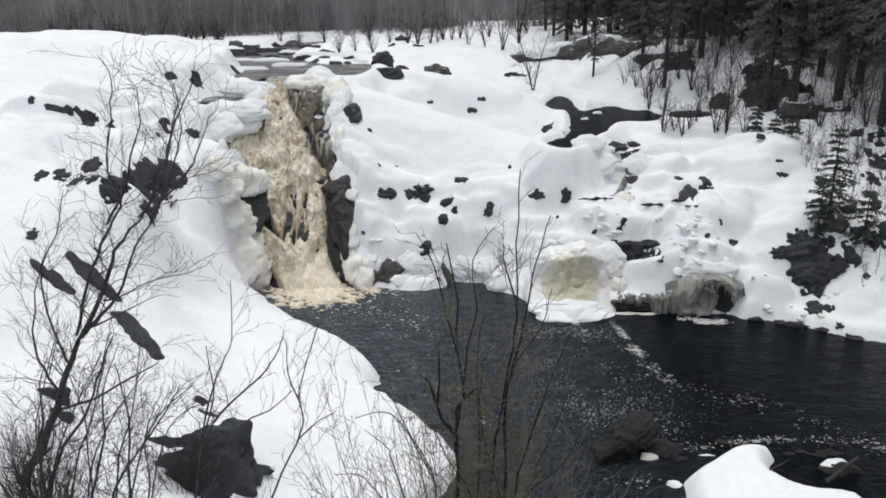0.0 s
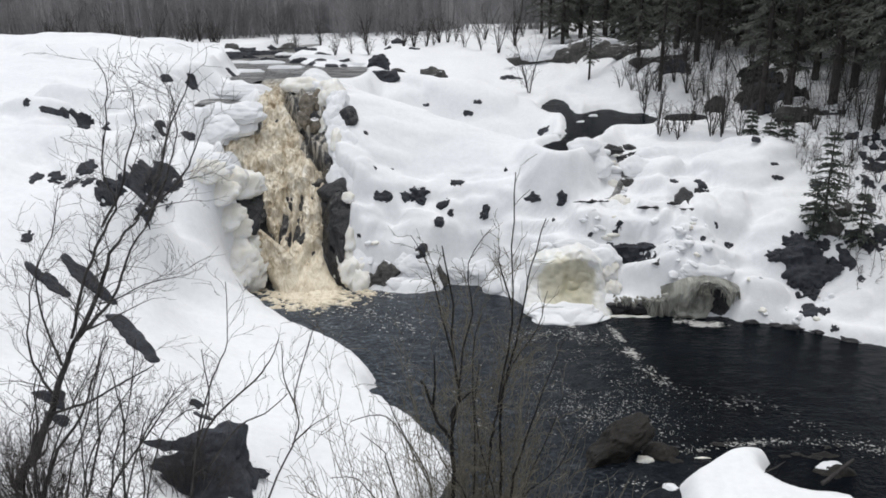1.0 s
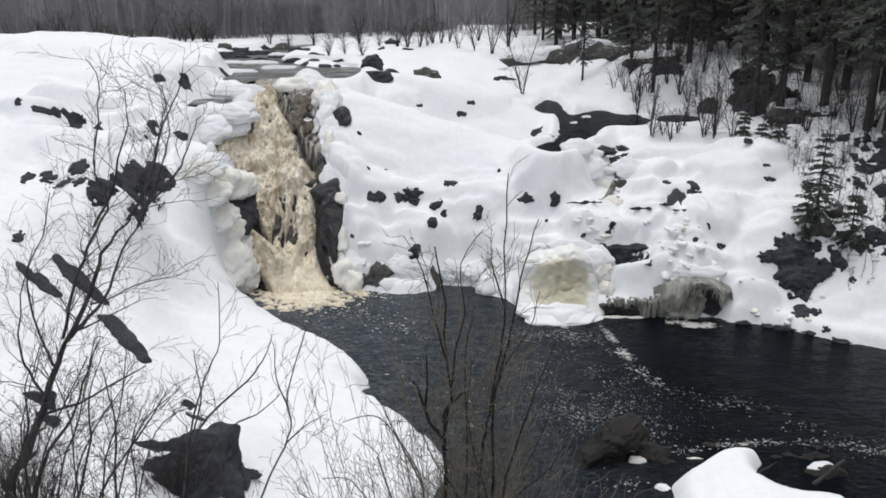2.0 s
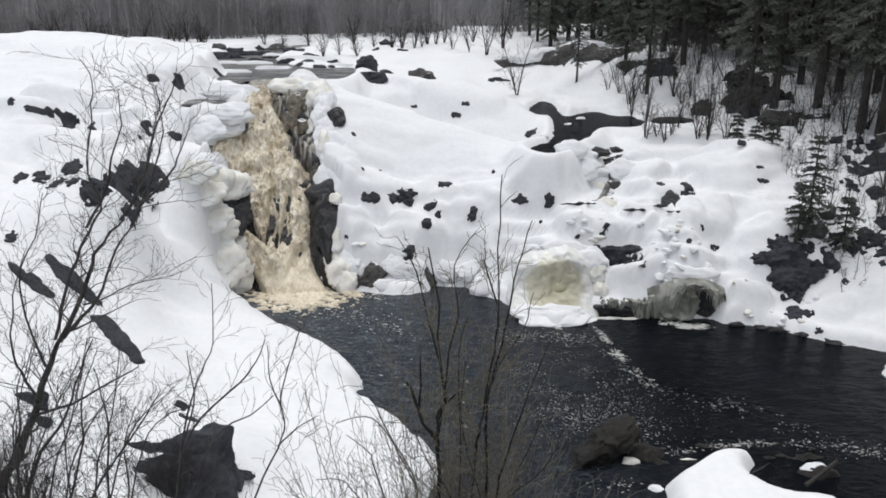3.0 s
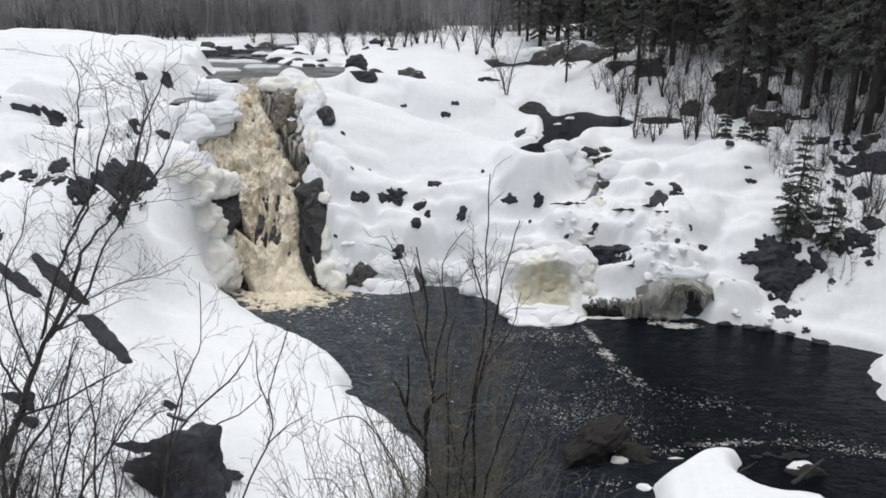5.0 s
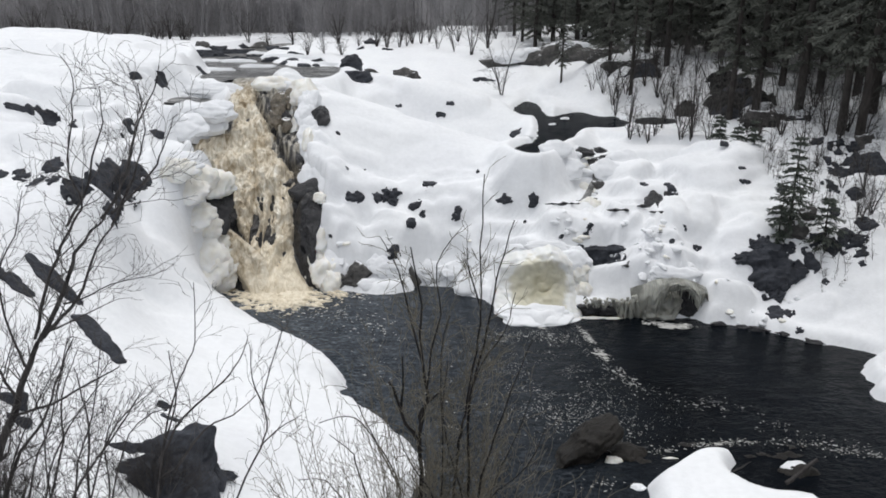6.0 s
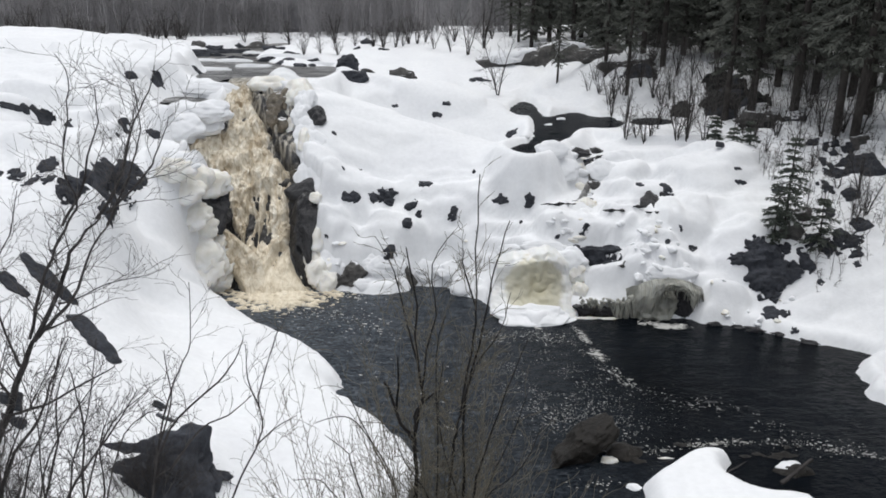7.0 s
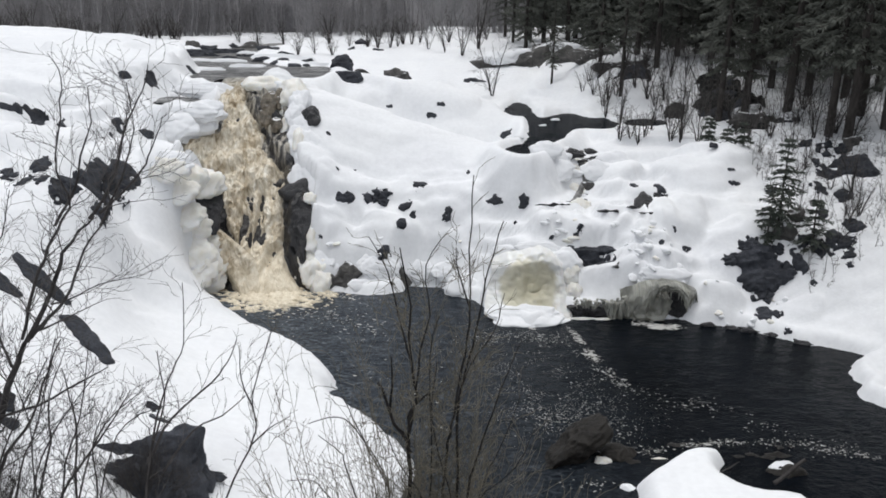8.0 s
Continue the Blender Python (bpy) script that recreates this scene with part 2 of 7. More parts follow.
# ---------------------------------------------------------------- mesh helpers
def mesh_object(name, verts, faces, mat, parent=None, smooth=True, uv=None):
    me = bpy.data.meshes.new(name)
    me.from_pydata([tuple(v) for v in verts], [], [tuple(f) for f in faces])
    me.materials.append(mat)
    if smooth:
        me.shade_smooth()
    if uv is not None:
        loops = np.empty(len(me.loops), np.int32)
        me.loops.foreach_get("vertex_index", loops)
        me.uv_layers.new(name="flow").data.foreach_set("uv", np.asarray(uv, np.float32)[loops].ravel())
    ob = new(name, me)
    if parent is not None:
        ob.parent = parent
    return ob


def grid_faces(rows, cols):
    i = (np.arange(rows - 1)[:, None] * cols + np.arange(cols - 1)[None, :]).ravel()
    return np.stack([i, i + 1, i + cols + 1, i + cols], 1).tolist()


def empty(name, at=(0, 0, 0)):
    ob = new(name)
    ob.location = at
    return ob


class Wood:
    """Gathers tapered tubes into one mesh."""

    def __init__(self):
        self.v, self.f = [], []

    def tube(self, pts, r0, r1, sides):
        n, base, u = len(pts), len(self.v), None
        for i, p in enumerate(pts):
            a, b = pts[max(i - 1, 0)], pts[min(i + 1, n - 1)]
            d = (b - a).normalized()
            u = d.orthogonal().normalized() if u is None else (u - d * u.dot(d)).normalized()
            w = d.cross(u)
            r = r0 + (r1 - r0) * i / (n - 1)
            for k in range(sides):
                t = 2 * math.pi * k / sides
                self.v.append(p + u * (r * math.cos(t)) + w * (r * math.sin(t)))
        for i in range(n - 1):
            for k in range(sides):
                a, b = base + i * sides + k, base + i * sides + (k + 1) % sides
                self.f.append((a, b, b + sides, a + sides))
        self.f.append(tuple(base + (n - 1) * sides + k for k in range(sides)))

    def mesh(self, name, mat, parent=None):
        return mesh_object(name, self.v, self.f, mat, parent)


# ---------------------------------------------------------------- landform: lines of equal build, in metres
# terrain begin
# pillows begin: x, y, half width, half depth, height
LEFT_PILLOWS = [(-9.70, 32.00, 1.25, 0.8, 0.45), (-9.59, 34.50, 1.12, 1.3, 0.4), (-8.74, 27.00, 1.08, 1.2, 0.6), (-7.99, 27.00, 0.68, 0.7, 0.45), (-8.34, 24.50, 1.07, 1.2, 0.4), (-14.05, 27.00, 1.57, 2.5, 0.6), (-11.87, 31.00, 1.35, 1.5, 0.3), (-11.39, 23.50, 1.19, 1.2, 0.35)]
DOME_PILLOWS = [(-6.29, 33.40, 0.97, 0.9, 0.3), (-4.64, 29.30, 1.27, 0.8, 0.3), (-2.68, 29.00, 1.47, 0.7, 0.3), (-3.43, 27.50, 1.20, 0.8, 0.4), (-1.34, 27.60, 1.40, 0.8, 0.35), (0.77, 28.70, 1.87, 0.7, 0.25), (0.75, 27.00, 1.17, 0.6, 0.4), (-3.49, 36.50, 1.59, 0.7, 0.2), (0.44, 39.00, 2.26, 1.2, 0.4), (-0.63, 36.20, 2.10, 1, 0.4), (4.83, 31.30, 0.91, 0.7, 0.4)]
RIGHT_PILLOWS = [(5.57, 26.80, 1.94, 0.8, 0.45), (3.71, 26.40, 1.15, 0.7, 0.3), (7.83, 25.30, 1.28, 0.7, 0.4), (8.97, 26.80, 1.26, 1, 0.5), (10.78, 29.60, 1.93, 1.6, 0.45), (7.42, 30.00, 1.09, 1, 0.45), (8.39, 28.60, 0.83, 0.7, 0.3), (6.30, 25.20, 1.10, 0.5, 0.3), (9.81, 24.00, 0.78, 0.5, 0.45), (11.90, 23.20, 1.01, 0.5, 0.3), (10.76, 25.60, 1.11, 0.9, 0.3)]
BACK_PILLOWS = [(5.16, 50.00, 1.99, 1.6, 0.5), (8.13, 51.00, 2.03, 1.6, 0.6), (6.28, 40.50, 2.64, 1.5, 0.5), (10.35, 42.00, 2.43, 2, 0.5), (10.03, 46.00, 1.67, 1, 0.3)]
ISLE_SHORE = [(4.51, 14.32), (4.59, 14.69), (5.06, 15.14), (5.54, 15.55), (5.95, 15.84), (6.55, 15.92), (6.98, 15.71), (7.02, 15.34), (6.77, 15.04), (6.74, 14.7), (7.05, 14.32), (7.7, 14.18), (8.13, 13.96), (8.24, 13.38), (7.56, 12.48), (4.84, 12.47), (4.44, 13.47)]
# pillows end
LANDFORM = {
    "left_shore": [(-7.82, 26.02, 0.30), (-5.74, 23.21, 0.50), (-3.84, 21.35, 0.50), (-2.86, 19.38, 0.50), (-2.9, 18.84, 0.50), (-1.4, 16.85, 0.50), (-0.45, 15.13, 0.50), (-1.47, 13.47, 0.50)],
    "left_bench": [(-7.56, 21.32, 1.20), (-5.65, 18.49, 1.10), (-4.41, 16.28, 1.00), (-3.17, 14.52, 0.90), (-3.47, 13.11, 0.90)],
    "left_slope": [(-8.74, 21.35, 2.60), (-7.63, 17.46, 2.20), (-6.45, 14.96, 2.00), (-5.18, 12.92, 1.90), (-6.07, 11.4, 2.20)],
    "left_shelf": [(-9.58, 18.18, 3.40), (-9.54, 15.99, 3.40), (-7.85, 12.72, 3.20), (-6.75, 10.37, 2.90)],
    "left_terrace": [(-12.24, 21.67, 5.20), (-11.39, 22.9, 5.10), (-9.38, 21.7, 4.70), (-9.15, 21.44, 4.10)],
    "left_rim_low": [(-9.35, 24, 3.43), (-8.8, 25.2, 3.26), (-8.08, 26.2, 3.08), (-7.61, 26, 2.03), (-7.59, 26, 0.99)],
    "left_rim_high": [(-10.2, 26, 4.83), (-8.8, 27, 4.63), (-7.94, 27.6, 3.85)],
    "left_lip": [(-9.91, 27.5, 5.14), (-10.47, 32.0, 5.62), (-9.47, 32.1, 5.54), (-8.47, 32.4, 5.94), (-9.45, 33.6, 6.38), (-9.94, 29.9, 4.12), (-9.1, 29.5, 3.93), (-8.34, 29.0, 3.55)],
    "left_top": [(-15.58, 27.72, 6.70), (-12.93, 23.19, 5.90), (-13.12, 26.25, 6.50), (-11.3, 24.48, 5.85), (-10.96, 28.5, 6.20), (-13.24, 31.89, 7.10), (-11.27, 32.68, 6.80), (-18.01, 32.45, 7.50)],
    "left_mound": [(-24.64, 45, 8.47), (-21.01, 46, 8.43), (-19.64, 48, 7.88), (-20.51, 58, 7.20), (-34.07, 45, 8.47)],
    "back_plain": [(-10.17, 62, 7.13), (-3.65, 62, 7.13), (2.78, 60, 7.02), (3.65, 54, 6.58), (6.36, 51, 6.00)],
    "back_terrace": [(-6.67, 42.0, 6.82), (-3.28, 46.0, 5.9), (-0.01, 47.0, 5.41), (2.62, 46.0, 5.02), (3.54, 43.0, 4.58)],
    "back_bank": [(-4.14, 38.6, 6.19), (-2.75, 38.4, 5.91), (-1.21, 38.2, 5.36), (0.27, 38.0, 4.89), (1.62, 37.6, 4.54), (2.69, 37.2, 4.27)],
    "dome_crest": [(-6.04, 34.0, 6.72), (-4.48, 34.0, 6.43), (-2.03, 33.5, 5.72), (0.37, 33.0, 4.95), (2.11, 32.4, 4.59), (3.47, 31.8, 4.34), (4.68, 30.6, 4.55), (5.48, 30.0, 4.21)],
    "dome_lee": [(-2.64, 36.7, 4.41), (-1.16, 36.5, 3.86), (0.26, 36.3, 3.39), (1.56, 35.9, 3.04), (2.58, 35.5, 2.77)],
    "river_bank": [(-6.4, 37.6, 6.45), (-5.2, 37.6, 6.30), (-4.2, 38.2, 6.20)],
    "dome_mid": [(-3.95, 29.2, 3.97), (-2.3, 30, 3.81), (0.35, 29.8, 3.62), (2.51, 29.3, 3.51)],
    "dome_low": [(-3.85, 27.8, 2.13), (-1.77, 28, 2.08), (0.34, 28, 2.08), (2, 27.7, 2.16)],
    "dome_foot": [(-3.79, 26.9, 0.68), (-1.73, 26.8, 0.49), (0.33, 26.9, 0.89), (1.74, 26.3, 0.45)],
    "right_rim": [(-6.34, 32.6, 6.35), (-5.29, 31, 5.42), (-4.71, 28.7, 3.64), (-4.37, 27.4, 2.25), (-4.12, 26.6, 0.78)],
    "ravine": [(6.36, 31.5, 4.08), (5.82, 29, 3.36), (5.28, 27.6, 2.94)],
    "right_shelf": [(3.95, 26.8, 2.42), (6.33, 26.6, 2.47), (7.12, 25.6, 1.95), (4.23, 25.8, 1.89), (5.36, 25.2, 0.85), (7.21, 25, 1.33)],
    "cave_top": [(7.77, 24.3, 1.38), (9.28, 24.3, 1.18)],
    "right_slope": [(7.42, 30, 3.81), (9.19, 30, 3.81), (8.24, 27.5, 3.13), (11.01, 29, 4.01), (9.98, 26.2, 2.59)],
    "right_foot": [(10.68, 24.5, 1.11), (12.04, 23.6, 0.65), (11.86, 26, 2.64), (13.16, 25, 2.53), (14.18, 24, 2.26), (14.39, 27, 3.40), (13.64, 22.5, 0.71)],
    "right_bank": [(8.18, 32.5, 4.61), (10.62, 32, 4.58), (14.27, 32, 5.16), (16.72, 30.5, 4.96), (16.82, 28, 4.22)],
    "channel_bank": [(3.49, 42, 5.06), (6.8, 44, 5.01), (9.53, 42, 4.85), (11.97, 40, 4.81)],
    "right_wood": [(10.38, 44, 6.46), (13.88, 42, 6.47), (18.03, 38, 6.28), (12.4, 56, 7.53), (19.11, 48, 7.29), (23.02, 42, 7.05), (23.34, 65, 8.53), (29.71, 55, 8.75)],
    "falls": [(-7.87, 33.5, 6.53), (-7.7, 32, 5.73), (-7.68, 30.6, 4.59), (-6.97, 29.2, 3.31), (-6.33, 28.2, 2.02), (-6.09, 27.3, 0.87), (-5.76, 26.75, 0.03)],
    "near_bank": [(0, 0, 8.20), (-5, 0, 8.40), (5, 0, 8.20), (0, 4, 5.60), (4, 5, 4.80), (-3, 4, 5.80), (-7, 6, 5.20), (-12, 8, 5.50), (-6.5, 9, 3.60), (0, 8.5, 1.60), (6, 8.5, 1.40), (-2.5, 10.5, 1.00), (-4.5, 11, 1.90)],
    "sides": [(14, 6, 3.00), (20, 16, 2.00), (22, 22, 4.00), (-20, 0, 8.50), (-22, 20, 7.20), (20, 0, 7.00), (14, 20.3, 0.60), (-30, 35, 7.80), (30, 40, 7.00)],
}
POOL_SHORE = [(-4.65, 27.18), (-3.81, 26.82), (-2.95, 26.47), (-2.07, 26.19), (-0.84, 26.47), (-0.50, 27.12), (0.62, 26.94), (0.79, 26.19), (1.81, 25.68), (2.16, 24.53), (2.92, 23.74), (3.57, 23.32), (4.74, 24.28), (6.31, 24.28), (7.05, 23.98), (8.51, 23.98), (9.01, 23.46), (10.28, 23.23), (11.36, 22.26), (12.51, 21.67), (13.22, 21.27), (13.33, 21.08), (12.56, 20.48), (12.20, 20.04), (12.11, 19.49), (12.19, 19.29), (11.78, 18.96), (11.65, 18.52), (11.93, 18.21), (14.00, 16.50), (19.00, 14.00), (26.00, 6.00), (16.00, 7.50), (8.00, 9.60), (3.00, 10.40), (-0.90, 11.60), (-1.10, 13.30), (-0.10, 15.00), (-1.00, 16.80), (-2.50, 18.75), (-2.42, 19.30), (-3.40, 21.30), (-5.30, 23.10), (-7.30, 25.60), (-7.75, 26.35), (-7.10, 26.90)]
RIVER_SHORE = [(-7.42, 33.99), (-8.58, 33.99), (-9.57, 34.97), (-10.38, 35.74), (-11.12, 37.97), (-11.26, 40.49), (-12.40, 43.35), (-14.11, 46.64), (-15.92, 51.50), (-16.33, 54.93), (-15.36, 56.82), (-14.76, 60.99), (-13.77, 66.70), (-12.39, 69.48), (-11.37, 65.82), (-11.26, 58.83), (-11.56, 54.33), (-10.90, 50.45), (-9.20, 46.64), (-7.62, 44.13), (-6.53, 44.13), (-5.31, 44.13), (-4.88, 41.17), (-5.07, 37.11), (-5.87, 36.83), (-6.50, 38.27), (-7.18, 37.11), (-7.33, 35.23)]
SIDE_SHORE = [(-10.42, 30.49), (-11.18, 33.24), (-10.88, 34.46), (-9.83, 33.82), (-8.87, 33.0), (-8.3, 31.86), (-8.55, 30.81), (-9.38, 30.99), (-9.63, 29.99)]
CHANNEL_SHORE = [(4.04, 41.25), (4.83, 44.60), (5.50, 46.19), (5.86, 43.84), (5.73, 41.03), (5.96, 39.76), (6.40, 40.17), (7.64, 41.48), (8.49, 39.76), (9.20, 39.76), (9.51, 37.79), (10.39, 39.35), (11.30, 39.55), (11.98, 38.75), (11.32, 36.70), (10.28, 35.83), (9.55, 36.00), (9.29, 36.88), (8.12, 34.85), (7.26, 35.01), (6.47, 34.53), (5.86, 32.73), (5.16, 31.63), (4.75, 30.10), (3.70, 28.71), (3.13, 30.35), (3.71, 31.63), (4.25, 32.45), (5.07, 38.36), (4.50, 38.75), (4.21, 39.97)]
WATERS = ((POOL_SHORE, 0.0, 0.9, 0.38), (RIVER_SHORE, 6.6, 0.5, 0.12), (SIDE_SHORE, 6.05, 0.4, 0.25), (CHANNEL_SHORE, 4.5, 0.5, 0.25))


def value_noise(x, y, seed):
    xi, yi = np.floor(x).astype(np.int64), np.floor(y).astype(np.int64)
    fx, fy = x - xi, y - yi
    fx, fy = fx * fx * (3 - 2 * fx), fy * fy * (3 - 2 * fy)

    def h(a, b):
        k = (a * 374761393 + b * 668265263 + seed * 974711) & 0xFFFFFFFF
        k = ((k ^ (k >> 13)) * 1274126177) & 0xFFFFFFFF
        return ((k ^ (k >> 16)) & 0xFFFF) / 65535.0

    return (h(xi, yi) * (1 - fx) + h(xi + 1, yi) * fx) * (1 - fy) + (h(xi, yi + 1) * (1 - fx) + h(xi + 1, yi + 1) * fx) * fy


def fbm(x, y, seed, octaves=4):
    total, amp, norm = 0.0, 1.0, 0.0
    for k in range(octaves):
        c, s = math.cos(0.7 * k), math.sin(0.7 * k)
        total = total + amp * value_noise((c * x - s * y) * 2 ** k, (s * x + c * y) * 2 ** k, seed + k)
        norm, amp = norm + amp, amp * 0.5
    return total / norm - 0.5


def smooth(a, b, v):
    t = np.clip((v - a) / (b - a), 0, 1)
    return t * t * (3 - 2 * t)


def curve(points, steps=4):
    """A closed smooth line through the points."""
    p, out = np.array(points, float), []
    for i in range(len(p)):
        a, b, c, d = p[i - 1], p[i], p[(i + 1) % len(p)], p[(i + 2) % len(p)]
        for t in np.arange(steps) / steps:
            out.append(0.5 * (2 * b + (c - a) * t + (2 * a - 5 * b + 4 * c - d) * t * t + (3 * b - a - 3 * c + d) * t ** 3))
    return np.array(out)


def shore_distance(x, y, line):
    """Metres from a closed line, negative inside."""
    best, inside = np.full(x.shape, 1e9), np.zeros(x.shape, bool)
    for (ax, ay), (bx, by) in zip(line, np.roll(line, -1, 0)):
        ex, ey = bx - ax, by - ay
        t = np.clip(((x - ax) * ex + (y - ay) * ey) / (ex * ex + ey * ey + 1e-12), 0, 1)
        best = np.minimum(best, np.hypot(x - ax - t * ex, y - ay - t * ey))
        if ey != 0:
            cross = ((ay > y) != (by > y)) & (x < ex * (y - ay) / ey + ax)
            inside ^= cross
    return np.where(inside, -best, best)


def _knots():
    out = []
    for line in LANDFORM.values():
        for i, q in enumerate(line):
            out.append(q)
    return np.array(out, float)


KNOTS = _knots()


def _plate(r):
    return r * r * np.log(r + 1e-9)


def _weights():
    k, n = KNOTS, len(KNOTS)
    a = np.zeros((n + 3, n + 3))
    a[:n, :n] = _plate(np.hypot(k[:, None, 0] - k[None, :, 0], k[:, None, 1] - k[None, :, 1])) + np.eye(n) * 0.05
    a[:n, n], a[:n, n + 1:], a[n, :n], a[n + 1:, :n] = 1, k[:, :2], 1, k[:, :2].T
    return np.linalg.solve(a, np.concatenate([k[:, 2], np.zeros(3)]))


PLATE = _weights()


def land(x, y):
    """The even slope of the land, without snow shapes or water."""
    n = len(KNOTS)
    z = PLATE[n] + PLATE[n + 1] * x + PLATE[n + 2] * y
    for (kx, ky, _), w in zip(KNOTS, PLATE[:n]):
        z = z + w * _plate(np.hypot(x - kx, y - ky))
    far = smooth(62, 85, np.hypot(x, y * 0.95))
    return z * (1 - far) + far * (7.6 + 2.0 * smooth(15, 60, x) + 1.5 * fbm(x / 40, y / 40, 77, 2))


# the falls: y, z and both edges of the water; then x, y, z and width of the rock gully that holds it
FALLS_ROWS = [(36.4, 6.62, -9.31, -7.19), (35.0, 6.72, -9.01, -7.32), (33.6, 6.5, -8.48, -7.45), (32.7, 6.13, -8.6, -7.42), (32.06, 5.75, -8.28, -7.03), (31.55, 5.36, -8.23, -6.68), (31.1, 4.98, -8.26, -6.32), (30.9, 4.79, -9.42, -6.2), (30.64, 4.56, -9.97, -6.16), (30.34, 4.32, -9.75, -5.88), (30.0, 4.05, -9.12, -5.7), (29.74, 3.77, -8.52, -5.35), (29.42, 3.39, -8.04, -5.21), (29.1, 3.02, -7.86, -5.18), (28.6, 2.48, -7.64, -5.2), (28.22, 2.03, -7.45, -5.2), (27.75, 1.51, -7.21, -5.27), (27.5, 1.15, -7.35, -5.14), (27.18, 0.81, -7.5, -4.96), (26.85, 0.49, -7.28, -4.68), (26.5, 0.22, -6.93, -4.35), (26.15, -0.12, -6.5, -4.27)]
MAIN = [(-8.34, 36.4, 6.62, 1.94), (-8.18, 35.0, 6.72, 1.65), (-7.85, 33.6, 6.5, 1.27), (-7.47, 32.7, 6.13, 2.25), (-6.97, 32.06, 5.75, 2.61), (-6.87, 31.55, 5.36, 2.73), (-6.8, 31.1, 4.98, 2.91), (-7.35, 30.9, 4.79, 4.15), (-7.61, 30.64, 4.56, 4.73), (-7.48, 30.34, 4.32, 4.54), (-7.14, 30.0, 4.05, 3.95), (-6.82, 29.74, 3.77, 3.4), (-6.53, 29.42, 3.39, 3.02), (-6.15, 29.1, 3.02, 3.4), (-6.06, 28.6, 2.48, 3.16), (-5.98, 28.22, 2.03, 2.94), (-5.86, 27.75, 1.51, 2.71), (-5.93, 27.5, 1.15, 2.84), (-6.0, 27.18, 0.81, 3.01), (-5.85, 26.85, 0.49, 2.86), (-5.61, 26.5, 0.22, 2.65), (-5.33, 26.15, -0.12, 2.33)]
BRANCH = [(-8.09, 27.4, 2.63, 0.35), (-7.77, 27.2, 2.22, 0.5), (-7.36, 27.05, 1.72, 0.8), (-6.97, 27.0, 1.27, 1.0), (-6.55, 27.0, 0.67, 1.1), (-6.11, 27.1, -0.38, 1.0)]
SIDE_ROWS = [(27.35, 2.64, -8.16, -7.98), (27.25, 2.42, -8.05, -7.72), (27.15, 2.17, -7.9, -7.39), (27.05, 1.94, -7.75, -7.05), (26.95, 1.65, -7.63, -6.72), (26.85, 1.31, -7.52, -6.36), (26.75, 0.96, -7.43, -6.07), (26.6, 0.58, -7.17, -5.94), (26.4, 0.17, -6.8, -5.7), (26.15, -0.25, -6.6, -5.5)]


def cut_gully(x, y, z, line, wall):
    """Keeps the snow below a stream's bed, with steep walls beside it."""
    f = np.array(line)[::-1]
    cx, cz, w = (np.interp(y, f[:, 1], f[:, k]) for k in (0, 2, 3))
    d = np.abs(x - cx) + 0.3 * fbm(x / 0.8, y / 0.8, 53, 3) - w / 2 - 0.1
    on = smooth(f[0, 1] - 0.6, f[0, 1], y) * (1 - smooth(f[-1, 1], f[-1, 1] + 0.5, y))
    cap = cz - 0.75 + 6.4 * smooth(-0.1, wall, d) + 40.0 * (1 - on)
    return np.minimum(z, cap)


